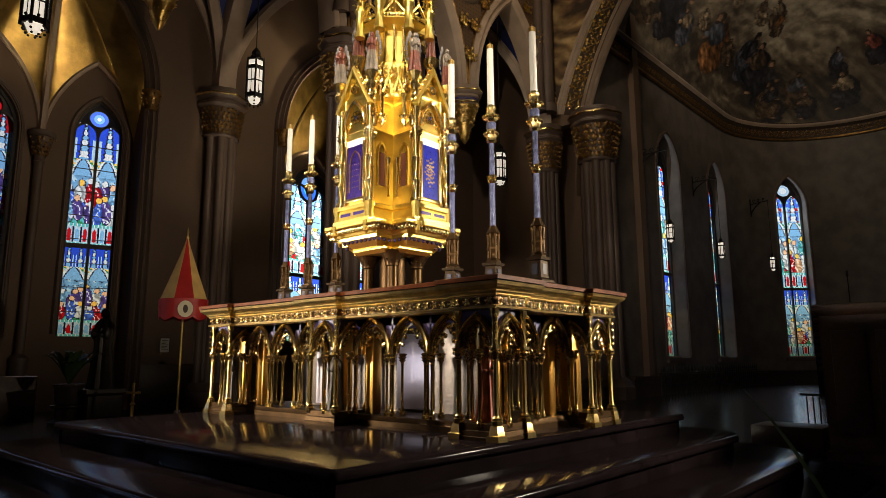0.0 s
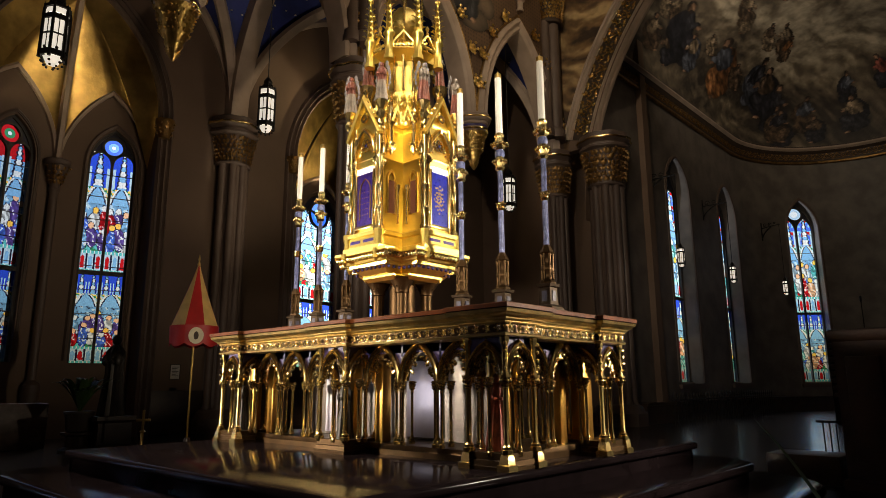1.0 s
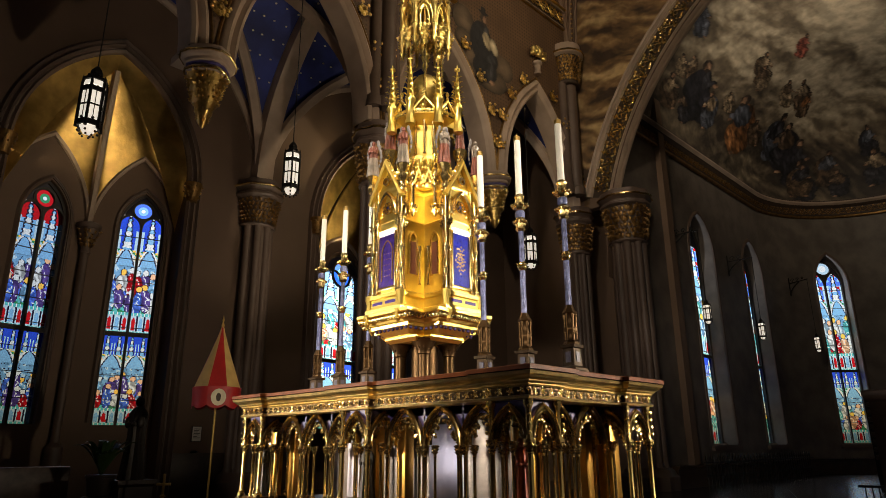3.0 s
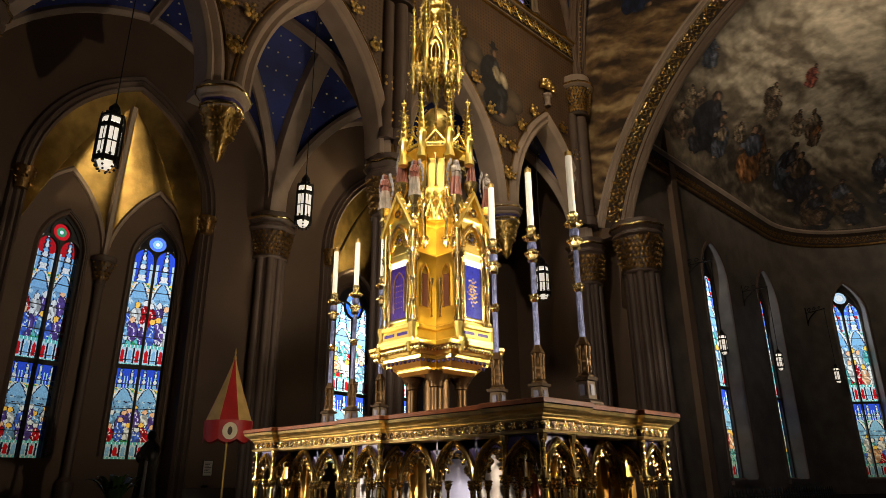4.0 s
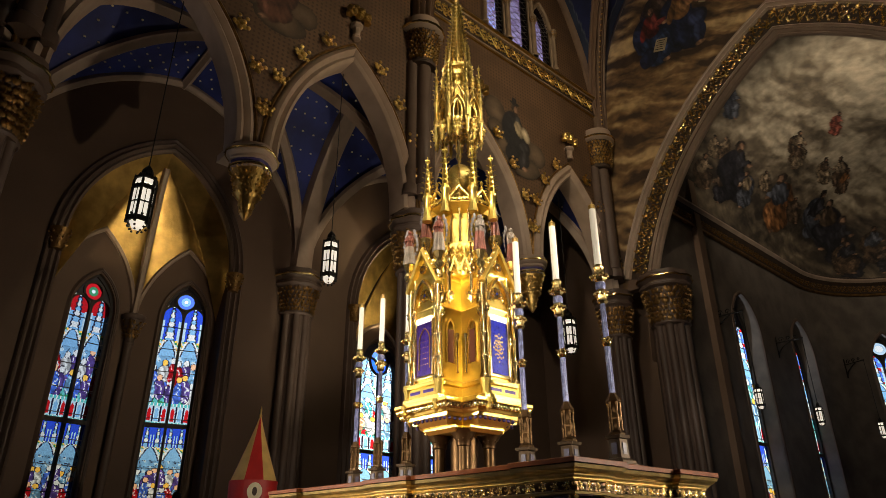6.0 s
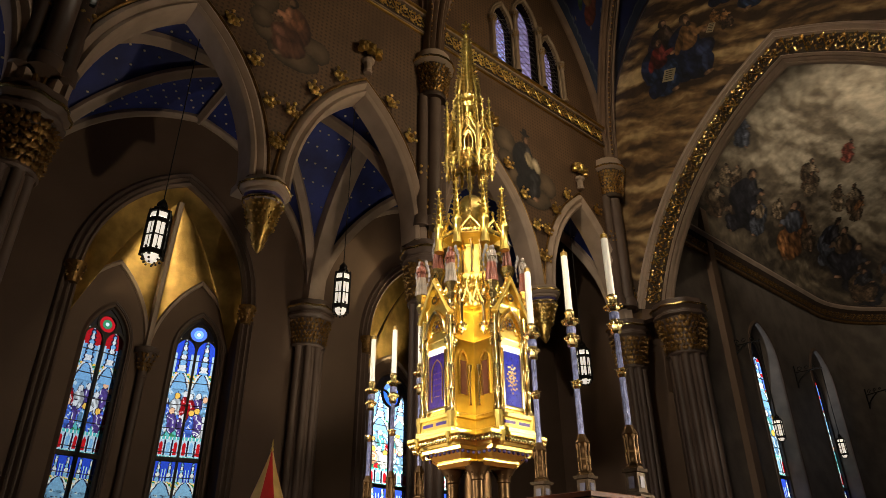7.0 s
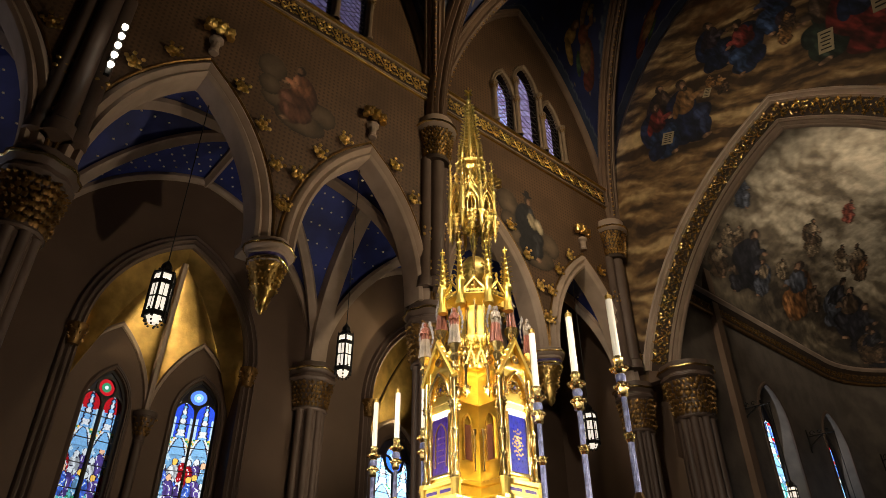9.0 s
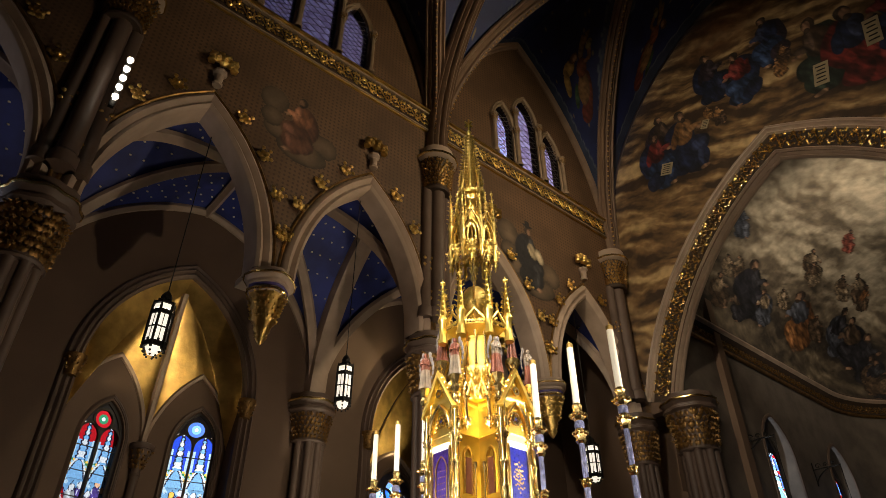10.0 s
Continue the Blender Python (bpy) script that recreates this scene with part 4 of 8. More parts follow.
def church_window(name, m, n, s, sill, spring, rise, seed, label, pale=0.5, crown="deep"):
    """A two-light pointed stained-glass window: m maps (across, into the wall, up) to the place, n faces the room."""
    rng = random.Random(seed)
    root = thing(name, label, "window", "", "structure", (0, 0, 0))
    path = [m(u, 0.0, spring + z) for u, z in arch_pts(s, rise, 12, spring - sill)]
    for nm, prof, mt in (("window_frame", [(-0.05, -0.06), (-0.05, 0.05), (0.0, 0.08), (0.05, 0.05), (0.05, -0.06)], FRAMEDARK),):
        bm = B()
        sweep(bm, path, prof, n)
        part(nm, bm, mt, root)
    bm = B()
    p0, p1 = Vector(m(-s - 0.12, -0.12, sill)), Vector(m(s + 0.12, -0.12, sill))
    sweep(bm, [p0, p1], [(-0.05, 0.0), (0.22, 0.0), (0.22, -0.08), (-0.05, -0.14)], (0, 0, 1))
    part("window_sill", bm, RIB, root)
    # roundel, two lancets, transom and mullion
    rr = s * 0.45
    zc = spring + rise - rr - 0.13 - s * 0.12
    lt = s * 0.47
    ltop = spring + 0.05
    lrise = max(0.3, zc - rr - ltop + 0.1)
    tz = sill + (ltop - sill) * 0.44
    bm = B()
    sweep(bm, [m(0, 0, sill), m(0, 0, zc - rr)], [(-0.03, -0.05), (0.03, -0.05), (0.03, 0.06), (-0.03, 0.06)], n)
    part("mullion", bm, FRAMEDARK, root)
    bm = B()
    sweep(bm, [m(-s, 0, tz), m(s, 0, tz)], [(-0.05, -0.05), (0.05, -0.05), (0.05, 0.05), (-0.05, 0.05)], n)
    part("transom", bm, FRAMEDARK, root)
    bm = B()
    for k in range(1, 9):
        z = sill + (ltop + lrise - sill) * k / 9
        sweep(bm, [m(-s, 0, z), m(s, 0, z)], [(-0.007, -0.012), (0.007, -0.012), (0.007, 0.02), (-0.007, 0.02)], n)
    part("saddle_bars", bm, FRAMEDARK, root)
    for d in (-1, 1):
        c = d * s * 0.5
        def outline(u, c=c):
            return ltop + arch_z(u - c, lt, lrise)
        bm = B()
        sweep(bm, [m(c + u, 0, ltop + z) for u, z in arch_pts(lt, lrise, 8)], [(-0.02, -0.03), (-0.02, 0.04), (0.03, 0.04), (0.03, -0.03)], n)
        part("tracery", bm, FRAMEDARK, root)
        mosaic("glass_pane", m, outline, c - lt, c + lt, sill, tz, glass_design(rng, 1, pale), root, rng, 0.72 if pale < 0.4 else 1.25)
        mosaic("glass_pane", m, outline, c - lt, c + lt, tz, ltop + lrise, glass_design(rng, 0, pale, crown), root, rng, 0.8 if pale < 0.4 else 1.25)
    # stone web round the roundel
    bm = B()
    n1 = 40
    outer, inner = [], []
    zmid = zc
    for k in range(n1):
        a = 2 * math.pi * k / n1
        ca, sa = math.cos(a), math.sin(a)
        t = 0.0
        while t < 3.0:
            t += 0.02
            u, z = t * ca, zmid + t * sa
            if abs(u) > s * 0.98 or z > spring + arch_z(u, s, rise) or (sa < 0 and z < max(ltop + arch_z(abs(u) - s * 0.5, lt, lrise) if abs(abs(u) - s * 0.5) < lt else ltop, ltop)):
                break
        outer.append((max(t, rr) * ca, zmid + max(t, rr) * sa))
        inner.append((rr * ca, zmid + rr * sa))
    ov, iv = [bm.verts.new(m(u, 0.0, z)) for u, z in outer], [bm.verts.new(m(u, 0.0, z)) for u, z in inner]
    for k in range(n1):
        if (Vector(outer[k]) - Vector(inner[k])).length + (Vector(outer[(k + 1) % n1]) - Vector(inner[(k + 1) % n1])).length > 0.004:
            bm.faces.new((ov[k], ov[(k + 1) % n1], iv[(k + 1) % n1], iv[k]))
    part("spandrel_tracery", bm, BLUEGLASSDARK, root, "dark tracery with small blue pieces")
    bm = B()
    ring = [m(rr * math.cos(2 * math.pi * k / 24), 0, zc + rr * math.sin(2 * math.pi * k / 24)) for k in range(24)]
    sweep(bm, ring, [(-0.03, -0.03), (-0.03, 0.04), (0.03, 0.04), (0.03, -0.03)], n, True)
    part("roundel_ring", bm, FRAMEDARK, root)
    verts, faces, cols = [], [], []
    core, rim = ("green", "red") if crown == "red" else ("sky", "blue") if crown != "teal" else ("white", "pale")
    for i, (r0, r1) in enumerate(((0.0, 0.2), (0.2, 0.5), (0.5, 1.0))):
        for k in range(12):
            a0, a1 = 2 * math.pi * k / 12, 2 * math.pi * (k + 1) / 12
            q = len(verts)
            for r, a in ((r0, a0), (r1, a0), (r1, a1), (r0, a1)):
                verts.append(m(rr * r * math.cos(a), 0.005, zc + rr * r * math.sin(a)))
            faces.append((q, q + 1, q + 2, q + 3))
            c = PALETTE[("white", core, rim)[i]]
            cols += [(*c, 1)] * 4
    me = bpy.data.meshes.new("roundel_glass")
    me.from_pydata(verts, [], faces)
    at = me.color_attributes.new("tint", "FLOAT_COLOR", "CORNER")
    at.data.foreach_set("color", np.asarray(cols, dtype=np.float32).ravel())
    me.materials.append(GLASS)
    ob = new("roundel_glass", me)
    ob.parent, ob.visible_shadow = root, False
    return root


BLUEGLASSDARK = mat("dark_tracery_web", (0.03, 0.03, 0.06), 0.5, 0, 0.4, 6)


def facing(x0, y0, x1, y1, back=0.0):
    """A wall line from one plan point to another: a map for wall_mesh, and the way it faces."""
    d = Vector((x1 - x0, y1 - y0, 0)).normalized()
    n = Vector((d.y, -d.x, 0))

    def m(u, v, z):
        return (x0 + d.x * u - n.x * v, y0 + d.y * u - n.y * v, z)
    return m, n


# ---- unseen windows and lamps added in the west bay to light the platform's edge ----
for i, c in enumerate(WESTWIN):
    church_window("window_%d" % i, lambda u, v, z, c=c: (c + u, YA + 0.2 + v, z), (0, -1, 0), 0.68, 1.0, 6.3, 0.95, 70 + i, "tall two-light stained-glass window added out of view in the west bay", 0.15)
    area("window_daylight", (c, YA + 0.6, 3.8), (c, YA - 4.0, 3.4), 160, 1.4, 5.6, (0.82, 0.86, 1.0))

# ---- chapels in the aisle: two canted walls with a window each under a gilded vault ----
for k, (c, s, sp, r) in enumerate(CH):
    if k == 0:
        continue
    mid = (c + 0.08 if k == 1 else c + 0.95, YA + 1.05)
    wo, wh = (0.15, 0.54) if k == 1 else (0.27, 0.92)
    # unseen box added so no sky light leaks in over the webs
    tagged(part("roof_chapel", box(B(), c - s - 0.6, c + s + 0.6, YA + 0.4, YA + 1.8, 11.5, 11.7), WALL), "plain unseen roof added to shut the sky out of a chapel", "roof", "", "structure")
    halves = []
    zw = 6.35 if k == 1 else 5.6
    for d, (a, b) in enumerate((((c - s - 0.15, YA + 0.5), mid), (mid, (c + s + 0.15, YA + 0.5)))):
        m, n = facing(*a, *b)
        length = math.hypot(b[0] - a[0], b[1] - a[1])
        ws = 6.3 if k == 2 else (6.4, 6.62)[d]
        ops = [(length / 2 + wo, wh, 1.7, ws, 0.95)]
        w = part("wall_chapel", wall_mesh(B(), m, 0, length, 0, 11.6, ops, 0.45, 1.0, 10), WALL)
        tagged(w, "brown painted canted chapel wall with a tall window", "wall", "", "structure")
        def mw(u, v, z, m=m, length=length):
            return m(length / 2 + wo + u, 0.18 + v, z)
        church_window("window_%d" % (2 * k + d), mw, n, wh, 1.7, ws, 0.95, 20 + 2 * k + d + (5 if k == 2 else 0), "tall two-light stained-glass window with blue and red scenes", 0.15 if k == 1 else 0.85, "red" if k == 1 and d == 0 else "deep" if k == 1 else "sky")
        bm = B()
        sweep(bm, [m(length / 2 + wo + u, 0.0, ws + z) for u, z in arch_pts(wh + 0.03, 1.0, 10, ws - 1.75)], [(0.0, -0.04), (0.0, 0.03), (0.04, 0.05), (0.09, 0.0), (0.09, -0.04)], n)
        part("window_moulding", bm, PIER, w)
        # small wall arch over the window
        bm = B()
        sweep(bm, [m(length / 2 + u, 0.0, zw + z) for u, z in arch_pts(length / 2 - 0.08, 2.1, 12)], [(0.0, -0.04), (0.0, 0.08), (0.06, 0.12), (0.12, 0.04), (0.14, -0.04)], n)
        part("wall_arch", bm, RIB, w)
        halves.append((m, n, length))
    # gilded webs, from the wall arches up to the chapel arch
    root = thing("ceiling_chapel", "gold-leafed chapel vault with stone ribs", "vault", "", "structure", (0, 0, 0))
    apex = Vector((c, YA + 0.3, sp + r - 0.35))
    for m, n, length in halves:
        pts = [Vector(m(length / 2 + u, -0.02, zw + z)) for u, z in arch_pts(length / 2 - 0.05, 2.15, 14)]
        verts, faces = [], []
        for i, p in enumerate(pts):
            for j in range(11):
                f = j / 10
                q = p.lerp(apex, f)
                q.z += 0.55 * math.sin(math.pi * f) * (apex.z - p.z) / 4
                q.z = min(q.z, apex.z)
                verts.append(tuple(q))
        for i in range(len(pts) - 1):
            for j in range(10):
                faces.append((i * 11 + j, i * 11 + j + 1, (i + 1) * 11 + j + 1, (i + 1) * 11 + j))
        me = bpy.data.meshes.new("gilt_web")
        me.from_pydata(verts, [], faces)
        me.materials.append(GILTWALL)
        me.polygons.foreach_set("use_smooth", [True] * len(me.polygons))
        ob = new("gilt_web", me)
        ob.parent = root
    # side webs
    for d, pt in ((-1, (c - s - 0.1, YA + 0.5)), (1, (c + s + 0.1, YA + 0.5))):
        verts, faces = [], []
        foot = Vector((pt[0], pt[1], 6.4))
        arc = [(u, z) for u, z in arch_pts(s, r, 12) if u * d >= -1e-6]
        arc = arc if d < 0 else arc[::-1]
        for u, z in arc:
            e = Vector((c + u, YA + 0.06, sp + z))
            inner = foot.lerp(apex, z / r)
            inner.z = max(inner.z + 0.55 * math.sin(math.pi * z / r), foot.z)
            for j in range(5):
                verts.append(tuple(e.lerp(inner, j / 4)))
        for i in range(len(arc) - 1):
            for j in range(4):
                faces.append((i * 5 + j, i * 5 + j + 1, (i + 1) * 5 + j + 1, (i + 1) * 5 + j))
        me = bpy.data.meshes.new("side_web")
        me.from_pydata(verts, [], faces)
        me.materials.append(GILTWALL)
        me.polygons.foreach_set("use_smooth", [True] * len(me.polygons))
        ob = new("side_web", me)
        ob.parent = root
    for px_, py_, pz in ((mid[0], mid[1] - 0.05, 6.5),):
        p = Vector((px_, py_, pz))
        path = []
        for j in range(13):
            q = p.lerp(apex, j / 12)
            q.z = min(q.z + 0.55 * math.sin(math.pi * j / 12) * (apex.z - pz) / 4 - 0.04, apex.z)
            path.append(q)
        bm = B()
        hd = Vector((apex.x - p.x, apex.y - p.y, 0.001)).normalized()
        sweep(bm, path, [(-0.09, 0.1), (-0.09, 0), (-0.04, -0.1), (0.04, -0.1), (0.09, 0), (0.09, 0.1)], Vector((-hd.x, -hd.y, 0.6)).normalized())
        part("rib", bm, RIB, root)
    col = thing("colonnette", "slender engaged stone colonnette with leaf capital", "colonnette", "chapel colonnettes", "structure", (mid[0], mid[1] - 0.12, 0))
    part("shaft", lathe(B(), [(0.2, 0), (0.2, 1.2), (0.1, 1.3), (0.1, 5.7), (0.13, 5.74), (0.1, 5.78)], 10), PIER, col)
    bm = B()
    capital(bm, 0.11, 0.26, 5.8, 6.35, (0, 0), 12)
    lathe(bm, [(0.27, 6.35), (0.3, 6.4), (0.3, 6.47), (0.25, 6.5)], 12)
    part("capital", bm, PIER, col)
    bm = B()
    foliage(bm, 0.12, 0.26, 5.85, 6.3, (0, 0), 3, 8, 2)
    part("foliage", bm, GILTDARK, col)
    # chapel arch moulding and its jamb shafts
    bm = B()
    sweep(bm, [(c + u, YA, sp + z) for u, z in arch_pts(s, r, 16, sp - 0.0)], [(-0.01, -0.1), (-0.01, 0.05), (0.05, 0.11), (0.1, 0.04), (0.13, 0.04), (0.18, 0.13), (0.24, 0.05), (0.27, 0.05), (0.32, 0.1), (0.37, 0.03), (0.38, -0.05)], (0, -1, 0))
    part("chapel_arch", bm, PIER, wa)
    bm = B()
    for d in (-1, 1):
        lathe(bm, [(0.14, sp - 0.45), (0.2, sp - 0.1), (0.24, sp - 0.05), (0.24, sp + 0.05)], 10, (c + d * (s + 0.12), YA - 0.08, 0))
        foliage(bm, 0.12, 0.2, sp - 0.45, sp - 0.08, (c + d * (s + 0.12), YA - 0.08), 2, 7, 1)
    part("chapel_capitals", bm, GILTDARK, wa)
    # unseen lamps added to brighten the gold vaults, set behind each chapel arch
    if k == 2:
        # this added one stands in front of its arch
        spot("chapel_fill", (c + 0.3, YA - 0.9, 6.9), (c - 1.3, YA + 0.6, 9.0), 1600, 58, 0.08, (1.0, 0.8, 0.45), 0.9)
    spot("chapel_fill", (c - s + 0.2, YA + 0.4, 7.6), (c + 0.2, YA + 0.85, 8.9), 165, 80, 0.08, (1.0, 0.8, 0.45), 0.9)

# ---- chancel ----
XC = 16.95
ARCH_S, ARCH_H, ASP, AY = 5.35, 8.75, 6.0, 4.45
cw = part("wall_chancel_arch", wall_mesh(B(), lambda u, v, z: (XC + v, u, z), YS - 0.9, YW + 0.9, 8.3, 23, [(AY, ARCH_S, ASP, ASP, ARCH_H)], 0.28, 0.6, 24), WALL)
tagged(cw, "wall over the pointed chancel arch", "wall", "", "structure")


def cloth(wa, wb, x, y, w, h, c, sl, col):
    da, db = (wa - x - sl * (wb - y)) / w, (wb - y) / h
    d = da * da + db * db
    if d < 1.0:
        k = min(1, (1 - d) * 7)
        fold = noise.noise(Vector((wa * 8 + 5 * wb, wb * 3.0 - wa, x))) * 0.6 + noise.noise(Vector((wa * 17 + 6 * wb, wb * 8, y))) * 0.35
        edge = 0.55 + 0.6 * (1 - d) - 0.25 * da
        return col * (1 - k) + np.array(c) * max((0.95 + 1.0 * fold) * edge, 0.12) * k
    return col


# painted wall: a fine sheet just proud of the arch wall
NAVY, CRIM, BROWN, GREEN, OCHRE, PLUM = (0.012, 0.018, 0.05), (0.13, 0.016, 0.012), (0.05, 0.028, 0.016), (0.015, 0.024, 0.016), (0.20, 0.10, 0.035), (0.03, 0.018, 0.026)
SKY = (0.018, 0.036, 0.09)
# along the wall towards the south is a shape's right
FIG = [(y, z, (-k, 0.0), (0.0, k), seated(c1, c2, d, c3)) for y, z, k, c1, c2, d, c3 in (
    (7.75, 17.75, 1.15, BROWN, PLUM, 1, PLUM), (6.95, 17.15, 1.4, OCHRE, NAVY, 1, NAVY), (8.10, 17.05, 1.25, CRIM, SKY, 1, NAVY), (5.5, 19.1, 1.15, PLUM, NAVY, 1, NAVY), (4.58, 18.35, 1.15, CRIM, SKY, -1, NAVY),
    (3.42, 19.1, 1.1, NAVY, SKY, -1, PLUM), (3.42, 17.75, 0.42, OCHRE, OCHRE, -1, OCHRE), (3.15, 18.2, 0.36, OCHRE, BROWN, 1, BROWN), (5.65, 17.35, 0.42, OCHRE, BROWN, 1, BROWN), (5.95, 17.7, 0.3, OCHRE, OCHRE, 1, OCHRE),
    (2.25, 17.4, 1.5, BROWN, GREEN, -1, GREEN), (1.35, 16.95, 1.6, NAVY, CRIM, 1, CRIM), (0.2, 17.3, 1.4, CRIM, NAVY, -1, NAVY), (-0.9, 16.6, 1.3, OCHRE, NAVY, 1, PLUM))]
nu, nz = 640, 330
verts, faces, cols = [], [], []
for i in range(nu + 1):
    y = YS + 0.05 + (YW - YS - 0.1) * i / nu
    lo = max(ASP + arch_z(y - AY, ARCH_S + 0.75, ARCH_H + 1.1), 8.35)
    hi = max(VS + arch_z(y - YC, (YW - YS) / 2, VR) + 0.1, lo + 0.01)
    for j in range(nz + 1):
        z = lo + (hi - lo) * j / nz
        verts.append((XC - 0.02, y, z))
for i in range(nu):
    for j in range(nz):
        k = i * (nz + 1) + j
        faces.append((k, k + 1, k + nz + 2, k + nz + 1))
va = np.array(verts)
my, mz = va[:, 1], va[:, 2]
# banks of cloud lit along their tops
warp = 0.9 * fbm(my * 0.6, mz * 0.6, 31)
lean = mz - 0.36 * my
bank = fbm(my * 0.34, lean * 1.05 + warp, 11, 6)
above = fbm(my * 0.34, (lean + 0.22) * 1.05 + warp, 11, 6)
puff = fbm(my * 1.6, lean * 3.2 + warp, 21, 4)
cols = blend3(0.34 + 3.8 * (bank - above) + 1.3 * (bank - 0.5) + 0.5 * (puff - 0.5), (0.052, 0.028, 0.013), (0.25, 0.145, 0.06), (0.64, 0.44, 0.21))
rust = np.clip(1 - ((my - 4.6) / 2.0) ** 2 - ((mz - 20.9) / 1.3) ** 2, 0, 1)[:, None]
cols = cols * (1 - 0.7 * rust) + np.array((0.16, 0.06, 0.02)) * 0.7 * rust
cols = paint_shapes(cols, my, mz, FIG, 3)
fw = painted("mural", verts, faces, np.concatenate([cols, np.ones((len(cols), 1))], 1), FRESCO)
tagged(fw, "faded cloud mural with dark robed shapes over the chancel arch", "mural", "", "structure")
bm = B()
SCROLLS = ((7.86, 16.45, 0.42, 0.46, 22), (6.16, 17.31, 0.24, 0.34, 30), (2.5, 16.55, 0.42, 0.8, 14), (0.92, 16.95, 0.42, 0.95, 10))
for y, z, w, h, tilt in SCROLLS:
    bmesh.ops.create_cube(bm, size=1, matrix=Matrix.Translation((XC - 0.035, y, z)) @ Matrix.Rotation(radians(tilt), 4, "X") @ Matrix.Diagonal((0.02, w, h, 1)))
part("painted_scroll", bm, mat("painted_parchment", (0.36, 0.29, 0.18), 0.7), fw)
bm = B()
for y, z, w, h, tilt in SCROLLS:
    for k in range(5):
        bmesh.ops.create_cube(bm, size=1, matrix=Matrix.Translation((XC - 0.047, y, z)) @ Matrix.Rotation(radians(tilt), 4, "X") @ Matrix.Translation((0, 0, h * (0.34 - 0.17 * k))) @ Matrix.Diagonal((0.006, w * (0.7 - 0.15 * (k % 2)), h * 0.05, 1)))
part("text_bars", bm, IRON, fw)

# mouldings and the gilded vine band of the arch
apath = [(XC, AY + u, ASP + z) for u, z in arch_pts(ARCH_S, ARCH_H, 26) if z > 2.3]
apath.reverse()
for nm, prof, mt in (("inner_moulding", [(-0.10, -0.3), (-0.10, -0.18), (-0.07, -0.14), (-0.04, -0.18), (-0.03, -0.06), (0.0, -0.02), (0.02, -0.06), (0.03, 0.02), (0.07, 0.07), (0.11, 0.03), (0.15, -0.1), (0.1, -0.3)], RIB),
                     ("band_ground", [(0.13, -0.1), (0.13, 0.01), (0.69, 0.01), (0.69, -0.1)], DARKRED),
                     ("outer_moulding", [(0.67, -0.1), (0.67, 0.04), (0.71, 0.09), (0.75, 0.05), (0.79, 0.06), (0.84, 0.13), (0.9, 0.08), (0.94, 0.1), (1.0, 0.02), (1.0, -0.05)], RIB)):
    bm = B()
    sweep(bm, apath, prof, (-1, 0, 0))
    part(nm, bm, mt, cw)
pts = [q for q in arch_pts(ARCH_S + 0.37, ARCH_H + 0.46, 60) if q[1] > 2.3]
BRIGHTSCROLL = SCROLL.copy()
BRIGHTSCROLL.materials[0] = GOLD
acc, last = 0.0, pts[0]
for a, b in zip(pts, pts[1:]):
    acc += math.hypot(b[0] - a[0], b[1] - a[1])
    if acc >= 0.45:
        acc = 0
        ang = math.degrees(math.atan2(b[1] - a[1], b[0] - a[0]))
        mm = Matrix.Translation((XC - 0.0, AY - b[0], ASP + b[1])) @ rot_z(-90) @ Matrix.Rotation(radians(-ang), 4, "Y") @ Matrix.Diagonal((0.95, 1.4, 1.25, 1))
        shared("vine_scroll", BRIGHTSCROLL, cw, mm)
for s in (1, -1):
    pier("pier_chancel", XC + 0.35, YC + s * 5.05, 0, 7.0, 8.05, 0.52, "clustered grey stone chancel arch pier with gilded leaf capital")

# apse: straight sides, then a half round
R = 5.0
XA = 28.2
PTS = [(XC + 0.8, YC + R), (XA, YC + R)]
LEN1 = XA - PTS[0][0]
ARC = math.pi * R


def apse(u, v, z):
    """u runs from the north side of the chancel arch round to the south side; v goes into the wall."""
    if u < LEN1:
        return (PTS[0][0] + u, YC + R + v, z)
    if u < LEN1 + ARC:
        a = math.pi / 2 - (u - LEN1) / R
        return (XA + (R + v) * math.cos(a), YC + (R + v) * math.sin(a), z)
    return (XA - (u - LEN1 - ARC), YC - R - v, z)


def apse_n(u):
    p, q = Vector(apse(u, 0, 0)), Vector(apse(u, 1, 0))
    return (p - q).normalized()


